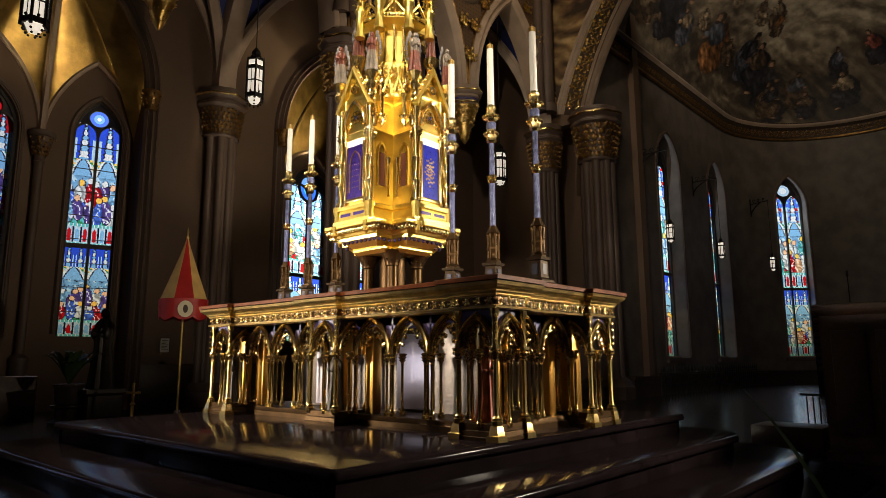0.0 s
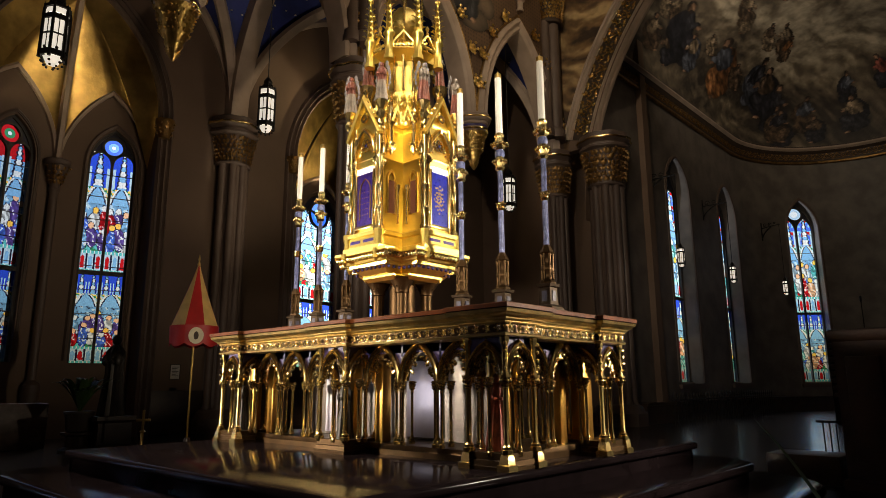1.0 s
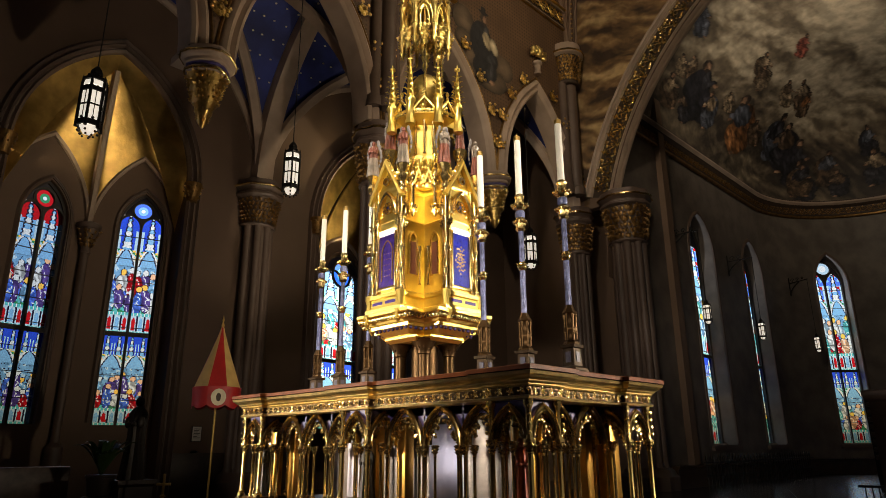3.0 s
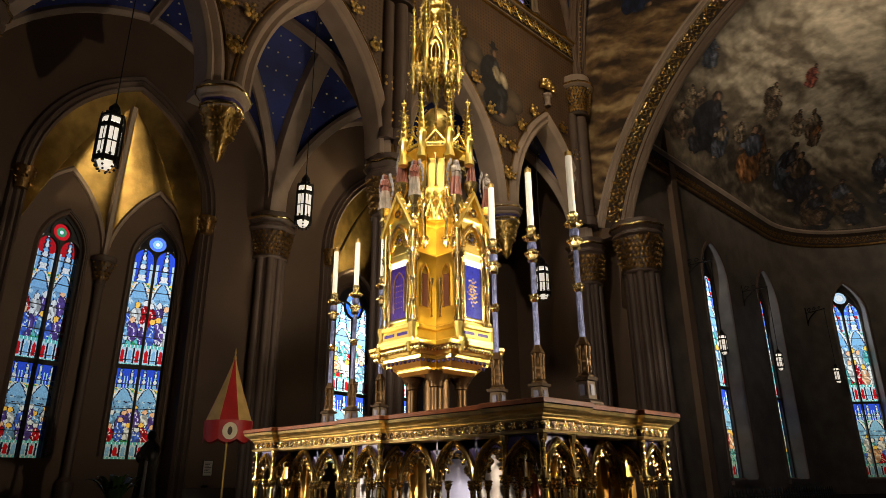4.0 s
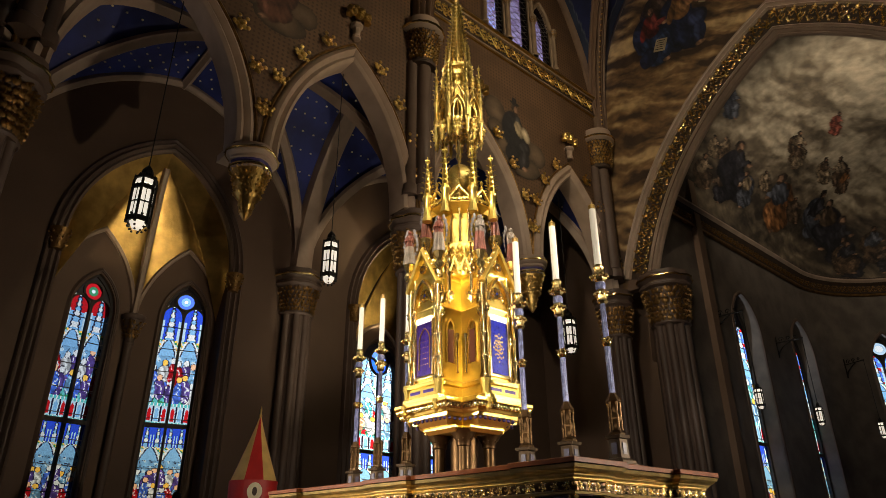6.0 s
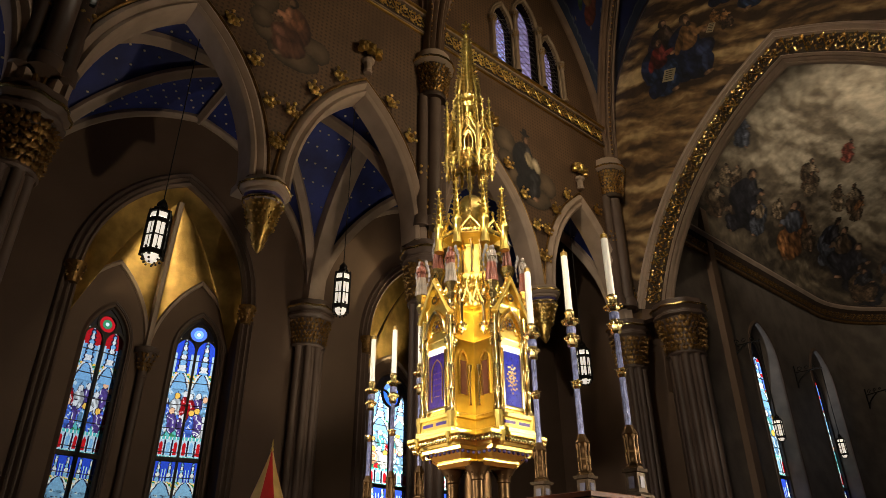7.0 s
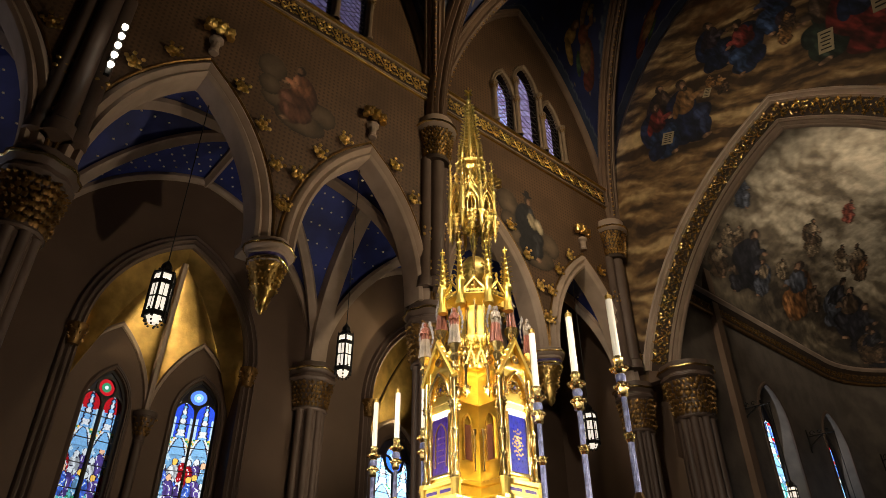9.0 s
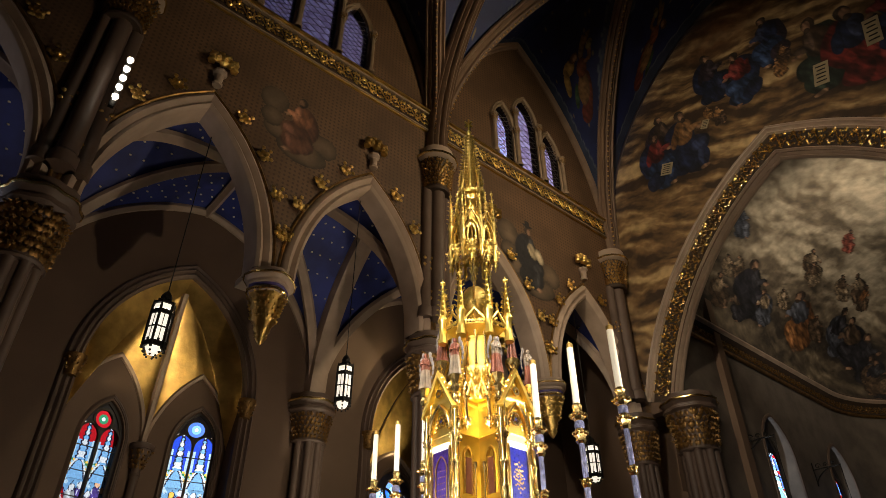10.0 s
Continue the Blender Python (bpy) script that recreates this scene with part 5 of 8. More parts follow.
AW = [(4.75, 0.98), (9.58, 0.98), (LEN1 + 0.82 * R + 0.1, 0.68), (LEN1 + ARC - 0.82 * R, 0.6), (2 * LEN1 + ARC - 9.45, 0.85)]
ops = [(c, s, 1.15, 7.9, 1.35) for c, s in AW]
aw = part("wall_apse", wall_mesh(B(), apse, -0.52, 2 * LEN1 + ARC + 0.52, 0, 11.3, ops, 0.62, 0.3, 10), APSEWALL)
tagged(aw, "mottled grey painted apse wall with deep lancet windows", "wall", "", "structure")
for k, (c, s) in enumerate(AW):
    def mw(u, v, z, c=c):
        return apse(c + u, 0.54 + v, z)
    church_window("window_%d" % (10 + k), mw, apse_n(c), s * 0.98, 1.2, 7.9, 1.35, 40 + k, "tall stained-glass apse window of many bright colours", 0.85, "teal")
    bm = B()
    sweep(bm, [apse(c + u, 0.0, 7.9 + z) for u, z in arch_pts(s, 1.35, 10, 6.7)], [(0.0, -0.02), (0.0, 0.03), (0.05, 0.05), (0.12, 0.02), (0.14, -0.02)], apse_n(c))
    part("window_moulding", bm, PIER, aw)
    bm = B()
    sweep(bm, [apse(c + u, 0.1, 1.12) for u in np.linspace(-s - 0.15, s + 0.15, 6)], [(-0.2, 0.0), (0.2, 0.0), (0.2, -0.09), (-0.2, -0.14)], (0, 0, 1))
    part("window_ledge", bm, PIER, aw)
    if k < 3:
        p, q = apse(c, 0.75, 5.2), apse(c, -3.0, 4.6)
        area("window_daylight", p, q, 34, s * 2.2, 8.4, (0.86, 0.92, 1.0))
line = [apse(u, 0.0, 11.3) for u in np.linspace(-0.5, 2 * LEN1 + ARC + 0.5, 90)]
line.reverse()
for nm, prof, mt in (("cornice", [(-0.1, -0.3), (0.05, -0.3), (0.08, -0.24), (0.1, -0.22), (0.1, 0.12), (0.2, 0.2), (0.26, 0.3), (0.3, 0.34), (0.3, 0.42), (-0.1, 0.42)], DARKRED),
                     ("gilt_moulding", [(0.05, -0.36), (0.14, -0.34), (0.14, -0.26), (0.05, -0.24)], GILTDARK),
                     ("gilt_moulding", [(0.24, 0.22), (0.34, 0.3), (0.34, 0.36), (0.24, 0.36)], RIB)):
    bm = B()
    sweep(bm, line, prof, (0, 0, 1))
    part(nm, bm, mt, aw)
DULLSCROLL = SCROLL.copy()
DULLSCROLL.materials[0] = GILTDARK
for k in range(60):
    u = -0.2 + k * 0.42
    if u > LEN1 + ARC * 0.75:
        break
    x, y, z = apse(u, -0.1, 11.25)
    n = apse_n(u)
    shared("vine_scroll", DULLSCROLL, aw, Matrix.Translation((x, y, z)) @ rot_z(math.degrees(math.atan2(n.y, n.x)) + 90) @ Matrix.Diagonal((0.8, 0.7, 0.6, 1)))

# the painted half dome and the barrel before it
SHADOW, UMBER, RUSSET, STEEL, SAND, ROSE = (0.022, 0.02, 0.026), (0.10, 0.062, 0.035), (0.26, 0.11, 0.035), (0.07, 0.075, 0.095), (0.25, 0.18, 0.11), (0.26, 0.07, 0.045)
DOMEFIG = [(u, b, r, q, seated(c1, c2, d)) for u, b, r, q, c1, c2, d in (
    (2.59, 2.29, (0.98, 0.44), (-0.31, 0.71), SAND, UMBER, 1), (2.45, 3.4, (0.5, 0.24), (-0.3, 0.4), SAND, SAND, 1), (3.0, 3.6, (0.5, 0.24), (-0.3, 0.4), SAND, UMBER, -1), (1.6, 5.03, (0.62, 0.34), (-0.61, 0.46), STEEL, STEEL, 1),
    (3.9, 2.2, (0.9, 0.4), (-0.4, 0.7), UMBER, SHADOW, -1), (4.37, 3.08, (1.68, 0.76), (-0.83, 1.17), SHADOW, SHADOW, 1), (5.5, 2.7, (0.9, 0.4), (-0.45, 0.75), SAND, STEEL, -1), (6.37, 3.52, (0.58, 0.25), (-0.36, 0.38), SAND, SAND, 1), (6.36, 5.35, (0.8, 0.4), (-0.81, 0.5), SAND, UMBER, 1), (6.9, 5.1, (0.6, 0.3), (-0.6, 0.4), UMBER, SAND, -1),
    (8.0, 3.04, (1.7, 0.7), (-0.9, 1.2), STEEL, RUSSET, -1), (9.41, 3.22, (0.88, 0.35), (-0.47, 0.55), UMBER, UMBER, 1), (8.99, 5.33, (0.64, 0.33), (-0.75, 0.43), UMBER, SAND, 1), (9.78, 5.7, (0.67, 0.37), (-1.0, 0.47), SAND, UMBER, -1), (10.9, 5.5, (0.9, 0.3), (-1.0, 0.55), RUSSET, UMBER, 1),
    (11.2, 3.6, (1.6, 0.4), (-0.9, 1.2), SHADOW, STEEL, 1), (12.4, 3.3, (1.7, 0.3), (-0.8, 1.3), UMBER, SHADOW, -1), (13.5, 2.5, (1.5, 0.1), (-0.2, 1.4), SHADOW, SHADOW, 1), (6.5, 6.85, (0.45, 0.25), (-0.6, 0.36), ROSE, ROSE, 1))]
rng = random.Random(12)
# smaller seated shapes heaped round the rest of the dome
for k in range(46):
    u, b = rng.uniform(13.5, 34), rng.uniform(1.0, 4.6)
    DOMEFIG.append((u, b, (rng.uniform(0.8, 1.2), 0.0), (0.0, rng.uniform(0.8, 1.2)), seated(rng.choice((SHADOW, UMBER, STEEL, SAND, ROSE)), rng.choice((SHADOW, UMBER, STEEL, UMBER)), rng.choice((-1, 1)))))
nu, nv = 560, 190
verts, faces, cols = [], [], []
for i in range(nu + 1):
    u = -0.5 + (2 * LEN1 + ARC + 1.0) * i / nu
    x, y, z = apse(u, 0.05, 0)
    if LEN1 < u < LEN1 + ARC:
        top = Vector((XA, YC, 0))
    else:
        top = Vector((x, YC, 0))
    for j in range(nv + 1):
        a = math.pi / 2 * j / nv
        p = top.lerp(Vector((x, y, 0)), math.cos(a))
        verts.append((p.x, p.y, 11.65 + 3.7 * math.sin(a)))
        cols.append((u, R * a))
for i in range(nu):
    for j in range(nv):
        k = i * (nv + 1) + j
        faces.append((k, k + 1, k + nv + 2, k + nv + 1))
va = np.array(cols)
du, db = va[:, 0], va[:, 1]
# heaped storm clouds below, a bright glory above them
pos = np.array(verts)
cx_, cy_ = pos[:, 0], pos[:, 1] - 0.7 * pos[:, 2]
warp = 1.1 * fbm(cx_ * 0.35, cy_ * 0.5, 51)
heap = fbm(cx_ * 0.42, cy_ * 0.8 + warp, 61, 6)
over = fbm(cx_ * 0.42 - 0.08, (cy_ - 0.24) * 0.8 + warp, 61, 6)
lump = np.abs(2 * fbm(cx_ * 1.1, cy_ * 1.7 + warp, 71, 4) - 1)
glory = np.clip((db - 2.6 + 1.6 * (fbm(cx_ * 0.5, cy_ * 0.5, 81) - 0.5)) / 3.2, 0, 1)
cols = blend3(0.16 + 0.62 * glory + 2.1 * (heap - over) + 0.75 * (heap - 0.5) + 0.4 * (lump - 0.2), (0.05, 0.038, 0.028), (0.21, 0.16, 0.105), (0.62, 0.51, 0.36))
cols = paint_shapes(cols, du, db, DOMEFIG, 7)
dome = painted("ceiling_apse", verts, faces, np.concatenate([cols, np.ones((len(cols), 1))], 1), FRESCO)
tagged(dome, "apse half dome painted with clouds and dark robed shapes", "ceiling", "", "structure")

# painted angels on the nave vault, laid on the curve of the web
def patch(name, m, a0, a1, b0, b1, inside, paint, label, n=90):
    verts, faces, cols, ids = [], [], [], {}
    def vid(i, j):
        if (i, j) not in ids:
            a, b = a0 + (a1 - a0) * i / n, b0 + (b1 - b0) * j / n
            ids[i, j] = len(verts)
            verts.append(m(a, b))
            cols.append(paint(a, b))
        return ids[i, j]
    for i in range(n):
        for j in range(n):
            if inside(a0 + (a1 - a0) * (i + 0.5) / n, b0 + (b1 - b0) * (j + 0.5) / n):
                faces.append((vid(i, j), vid(i + 1, j), vid(i + 1, j + 1), vid(i, j + 1)))
    ob = painted(name, verts, faces, cols, FRESCO)
    return tagged(ob, label, "painting", "", "structure")


def ell(a, b, x, y, w, h, sl):
    return ((a - x - sl * (b - y)) / w) ** 2 + ((b - y) / h) ** 2


def angel(a, b, shapes):
    col = np.array((0.1, 0.05, 0.03))
    for s in shapes:
        col = cloth(a, b, *s, col)
    return (*col, 1)


ROBEA = (0.30, 0.10, 0.06)
GOLDW, TANW = (0.40, 0.25, 0.07), (0.22, 0.14, 0.06)
SHAPES = [(-0.5, 0.62, 0.26, 0.34, GOLDW, 0.0), (-0.62, 0.1, 0.13, 0.62, GOLDW, -0.08), (0.12, 1.05, 0.13, 0.5, TANW, 0.25), (0.36, 1.32, 0.12, 0.3, TANW, 0.5), (-0.3, -0.6, 0.1, 0.5, (0.05, 0.10, 0.05), 0.05), (0.02, -1.35, 0.24, 0.42, (0.15, 0.03, 0.018), 0.0), (0.2, -0.62, 0.14, 0.72, (0.14, 0.036, 0.02), 0.0), (0.0, -0.5, 0.24, 0.64, (0.24, 0.13, 0.05), 0.0),
          (0.02, 0.3, 0.22, 0.4, (0.20, 0.06, 0.028), 0.0), (0.25, 0.45, 0.22, 0.1, (0.22, 0.09, 0.045), 0.6), (0.4, 0.66, 0.09, 0.28, (0.24, 0.12, 0.06), 0.1), (0.42, 0.98, 0.15, 0.2, (0.3, 0.24, 0.1), 0.2), (-0.25, 0.87, 0.2, 0.2, (0.13, 0.07, 0.03), 0), (-0.2, 0.84, 0.1, 0.13, (0.36, 0.2, 0.11), 0)]
cxb, sxb = (PX[2] + PX[3]) / 2, (PX[3] - PX[2]) / 2
ARCB = arch_pts(sxb, VR, 60)[60:]


def on_north_cell(a, b):
    """b runs up the curve of the web towards its crown, a along it."""
    u = 1.78 - (0.70 * b - 0.015) * 0.75
    return (cxb + u, 8.95 - a * 1.1 + (1.78 - u) * -0.72, VS + arch_z(u, sxb, VR) - 0.03)


patch("vault_painting", on_north_cell, -0.75, 0.75, -1.75, 1.5, lambda a, b: min(ell(a, b, *(s[:4]), s[5]) for s in SHAPES) < 0.9, lambda a, b: angel(a, b, SHAPES), "painted robed angel on the blue vault")


def on_east_cell(a, b):
    u = 2.45 - b * 0.75
    return (15.75 - a * 0.8 - (2.45 - u) * 0.4, YC + u, VS + arch_z(u, (YW - YS) / 2, VR) - 0.03)


patch("vault_painting", on_east_cell, -0.75, 0.75, -1.75, 1.5, lambda a, b: min(ell(a, b, *(s[:4]), s[5]) for s in SHAPES[2:]) < 0.9, lambda a, b: angel(a, b, SHAPES[2:]), "small painted robed shape on the blue vault")

# saints painted on the spandrels of the arcade
CLOUDS = [(-0.75, 0.3, 0.4, 0.42), (0.7, -0.45, 0.42, 0.38), (-0.5, -0.55, 0.45, 0.35), (0.15, -0.95, 0.7, 0.38), (-0.75, -0.25, 0.3, 0.3)]
for x, z, k, c1, c2, side, lb in ((4.5, 12.55, 0.95, (0.24, 0.10, 0.05), (0.12, 0.05, 0.03), -1, "faded painting of a brown robed shape seated on clouds"), (12.3, 12.25, 1.15, (0.022, 0.02, 0.022), (0.02, 0.018, 0.02), 1, "painting of a black robed shape with an open book")):
    F = [(p * 0.9, q * 0.95 - 0.1, w * 0.9, h * 0.95, c, sl) for p, q, w, h, c, sl in seated(c1, c2, side)]
    if side > 0:
        F += [(0.12, 0.08, 0.16, 0.24, (0.46, 0.36, 0.22), -0.25), (0.38, 0.02, 0.15, 0.24, (0.5, 0.4, 0.26), -0.25), (0.0, 0.86, 0.2, 0.07, (0.016, 0.014, 0.014), 0), (0.0, 0.95, 0.1, 0.1, (0.016, 0.014, 0.014), 0)]

    def tone(a, b, F=F):
        col = np.array((0.15, 0.1, 0.06)) * (0.8 + 0.6 * noise.noise(Vector((a * 3, b * 3, 1))))
        for q in CLOUDS:
            e = ell(a, b, *q, 0)
            if e < 1:
                col = np.array((0.15, 0.1, 0.06)) * (1.05 - 0.75 * e - 0.25 * (q[1] - b))
        for q in F:
            col = cloth(a, b, *q, col)
        return (*np.maximum(col, 0.01), 1)
    patch("wall_painting", lambda a, b, x=x, z=z, k=k: (x + a * k, YW - 0.015, z + b * k), -1.25, 1.25, -1.4, 1.2, lambda a, b, F=F: min([ell(a, b, *q, 0) for q in CLOUDS] + [ell(a, b, *q[:4], q[5]) for q in F]) < 0.95, tone, lb, 60)

# plain walls that close the place
bm = B()
box(bm, -14.4, -14, -14.4, 22.4, 0, 25)
tagged(part("wall_west", bm, WALL), "plain painted end wall of the nave", "wall", "", "structure")
for nm, b, lb, cat in (
        ("wall_aisle_south", (-14, 18, -8.2, -7.8, 0, 13.6), "plain painted south aisle wall", "wall"),
        ("wall_aisle_end", (19.6, 20.0, 9.0, 17.2, 0, 13.6), "plain dark end wall of the aisle", "wall"),
        ("wall_aisle_end_south", (19.6, 20.0, -8, -0.6, 0, 13.6), "plain dark end wall of the south aisle", "wall"),
        ("wall_nave_west", (-14, -8.0, 10.5, 11.4, 0, 24), "plain painted nave wall", "wall"),
        ("wall_nave_west_south", (-14, -8.0, -3.0, -2.1, 0, 24), "plain painted nave wall", "wall"),
        ("roof_nave", (-14, 17.9, -3.0, 11.4, 23.8, 24.1), "plain roof over the nave", "roof"),
        ("roof_aisle", (-14, 20, 11.0, 16.6, 13.6, 13.9), "plain roof over the aisle", "roof"),
        ("roof_aisle_south", (-14, 20, -8.4, -2.6, 13.6, 13.9), "plain roof over the south aisle", "roof"),
        ("roof_chancel", (17.6, 35, -1.8, 10.4, 15.6, 15.9), "plain roof over the chancel", "roof")):
    tagged(part(nm, box(B(), *b), WALL), lb, cat, "", "structure")

# ---- the altar ----
AX0, AX1, AY0, AY1 = 3.22, 4.74, 2.46, 5.94
PW, REC = 0.36, 0.2
ZB, ZT = 0.65, 1.66


def altar_outline():
    """Plan with projecting corner piers and a middle pier on each long side, anticlockwise."""
    x0, x1, y0, y1, p, r = AX0, AX1, AY0, AY1, PW, REC
    c0, c1 = YC - 0.19, YC + 0.19
    return [(x0, y0), (x0 + p, y0), (x0 + p, y0 + r), (x1 - p, y0 + r), (x1 - p, y0), (x1, y0), (x1, y0 + p), (x1 - r, y0 + p), (x1 - r, c0), (x1, c0), (x1, c1), (x1 - r, c1), (x1 - r, y1 - p), (x1, y1 - p), (x1, y1),
            (x1 - p, y1), (x1 - p, y1 - r), (x0 + p, y1 - r), (x0 + p, y1), (x0, y1), (x0, y1 - p), (x0 + r, y1 - p), (x0 + r, c1), (x0, c1), (x0, c0), (x0 + r, c0), (x0 + r, y0 + p), (x0, y0 + p)]


# near-black brass; the shade on the tower stem is in this colour
DARKSHADEBRASS = mat("dark_shade_brass", (0.085, 0.048, 0.02), 0.4, 0.8, 0.4, 7, 0.04, 50, spec=0.15)
BRASS = mat("satin_brass", (0.93, 0.68, 0.28), 0.34, 1.0, 0.3, 9, 0.02, 25)
AMBER = mat("amber_brass", (0.70, 0.40, 0.09), 0.36, 1.0, 0.2, 5, 0.01, 40)
BRONZE = mat("bronze_gold", (0.70, 0.49, 0.19), 0.22, 1.0, 0.45, 14, 0.05, 60)
OUT = altar_outline()
altar = thing("altar", "large gilded gothic altar table with arcaded sides", "altar", "", "", ((AX0 + AX1) / 2, YC, ZB))
ao = Vector(altar.location)


def apart(name, bm, material, label="", parent=None):
    bmesh.ops.translate(bm, verts=bm.verts, vec=-ao)
    return part(name, bm, material, parent or altar, label)


# the table slab covers the whole plan with shallow breaks at the piers
SLAB = []
for x, y in OUT:
    fx = AX0 + 0.05 if abs(x - AX0 - REC) < 1e-6 else AX1 - 0.05 if abs(x - AX1 + REC) < 1e-6 else x
    fy = AY0 + 0.05 if abs(y - AY0 - REC) < 1e-6 else AY1 - 0.05 if abs(y - AY1 + REC) < 1e-6 else y
    SLAB.append((fx, fy))
bm = B()
rings(bm, SLAB, [(ZT - 0.035, 0.02), (ZT - 0.03, 0.085), (ZT - 0.004, 0.085), (ZT, 0.078)])
apart("mensa", bm, MENSA, "red-brown polished table top")
bm = B()
rings(bm, SLAB, [(1.458, -0.01), (1.462, 0.012), (1.475, 0.016), (1.48, 0.006), (1.484, -0.02), (1.536, -0.02), (1.538, 0.008), (1.547, 0.014), (1.552, 0.012), (1.556, 0.02), (1.567, 0.03), (1.572, 0.031), (1.576, 0.04), (1.592, 0.06), (1.598, 0.063), (1.602, 0.072), (1.622, 0.08), (1.626, 0.07), (1.629, 0.03)])
apart("cornice", bm, BRASS, "polished brass cornice")
# leaf frieze on a dark ground
bm = B()
rings(bm, SLAB, [(1.4845, -0.03), (1.485, -0.014), (1.535, -0.014), (1.5355, -0.03)])
apart("frieze", bm, DARKSHADEBRASS, "dark frieze ground")
LEAFM = flower_mesh("frieze_leaf", 0.03, 5, 9)
LEAFM.materials[0] = GOLD
n = len(SLAB)
for i in range(n):
    (ax, ay), (bx, by) = SLAB[i], SLAB[(i + 1) % n]
    if ay > AY1 - 0.3 and by > AY1 - 0.3 or ax > AX1 - 0.3 and bx > AX1 - 0.3:
        continue
    length = math.hypot(bx - ax, by - ay)
    if length < 0.1:
        continue
    dx, dy = (bx - ax) / length, (by - ay) / length
    k = int(length / 0.078)
    for j in range(k):
        f = (j + 0.5) / k * length
        shared("frieze_leaf", LEAFM, altar, Matrix.Translation((ax + dx * f + dy * -0.0 - ao.x, ay + dy * f - ao.y, 1.511 - ao.z)) @ rot_z(math.degrees(math.atan2(dy, dx))))
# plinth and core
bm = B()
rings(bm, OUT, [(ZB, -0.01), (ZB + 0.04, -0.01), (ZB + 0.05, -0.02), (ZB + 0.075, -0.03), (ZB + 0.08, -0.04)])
apart("plinth", bm, DARKSHADEBRASS, "brass plinth")
bm = B()
box(bm, AX0 + 0.62, AX1 - 0.62, AY0 + 0.62, AY1 - 0.62, ZB + 0.08, 1.46)
apart("core", bm, mat("dark_altar_core", (0.12, 0.09, 0.07), 0.35, 0.3, 0.4, 6), "dark inner body")
bm = B()
rings(bm, [(AX0 + 0.22, AY0 + 0.22), (AX1 - 0.22, AY0 + 0.22), (AX1 - 0.22, AY1 - 0.22), (AX0 + 0.22, AY1 - 0.22)], [(1.40, 0), (1.458, 0)])
apart("soffit", bm, DEEPBLUE)
# pilasters of flat brass behind the piers
for x, y in ((AX0 + 0.25, AY0 + 0.25), (AX0 + 0.25, YC), (AX0 + 0.25, AY1 - 0.25), (AX1 - 0.25, AY0 + 0.25), (AX1 - 0.25, AY1 - 0.25), (AX0 + 0.32, YC - 0.27), (AX0 + 0.32, AY1 - 0.47), (AX1 - 0.47, AY0 + 0.32)):
    q = 0.06 if x > AX0 + 0.2 and y < AY0 + 0.3 else 0.045
    bm = box(B(), x - q, x + q, y - q, y + q, ZB + 0.08, 1.45, 0.006)
    apart("pilaster", bm, AMBER)
area("panel_glow_lamp", (AX0 + 0.5, AY0 + 1.3, 1.08), (AX0 + 0.62, AY0 + 1.3, 1.08), 0.4, 0.28, 0.2, (1.0, 0.95, 0.98))
WHITEPANEL = mat("pale_glow_panel", (0.62, 0.58, 0.66), 0.35, 0.2, 0.3, 2.5)
for y0, y1 in ((AY0 + 1.1, AY0 + 1.5), (AY1 - 1.2, AY1 - 0.9)):
    bm = box(B(), AX0 + 0.605, AX0 + 0.618, y0, y1, ZB + 0.1, 1.35)
    apart("inner_panel", bm, WHITEPANEL, "pale polished panel for the white glow behind the arcade")


apart("inner_panel", box(B(), AX0 + 0.17, AX0 + 0.31, AY0 + 0.265, AY0 + 0.28, ZB + 0.1, 1.4, 0.004), BRASS, "polished brass panel in the corner pier")
apart("inner_panel", box(B(), AX1 - 0.5, AX1 - 0.4, AY0 + 0.3, AY0 + 0.315, ZB + 0.1, 1.4, 0.004), AMBER, "polished brass panel behind the arcade")


def colonnette(bm, x, y, z0, z1, r):
    h = z1 - z0
    lathe(bm, [(r * 2.3, 0), (r * 2.3, 0.022), (r * 1.7, 0.028), (r * 1.9, 0.04), (r * 1.2, 0.052), (r, 0.06), (r, h - 0.085), (r * 1.35, h - 0.08), (r * 1.1, h - 0.072), (r * 1.3, h - 0.045), (r * 2.1, h - 0.02), (r * 2.4, h - 0.016), (r * 2.4, h)], 8, (x, y, z0))
    for k in range(6):
        a = math.pi * k / 3
        ball(bm, (x + 1.75 * r * math.cos(a), y + 1.75 * r * math.sin(a), z1 - 0.035), r * 0.75, 1, 1, 1.3)


COLM = B()
colonnette(COLM, 0, 0, 0, 0.44, 0.0105)
foliage(COLM, 0.014, 0.026, 0.37, 0.43, (0, 0), 2, 8, 3)
COLM = finish(COLM, "colonnette", BRONZE)


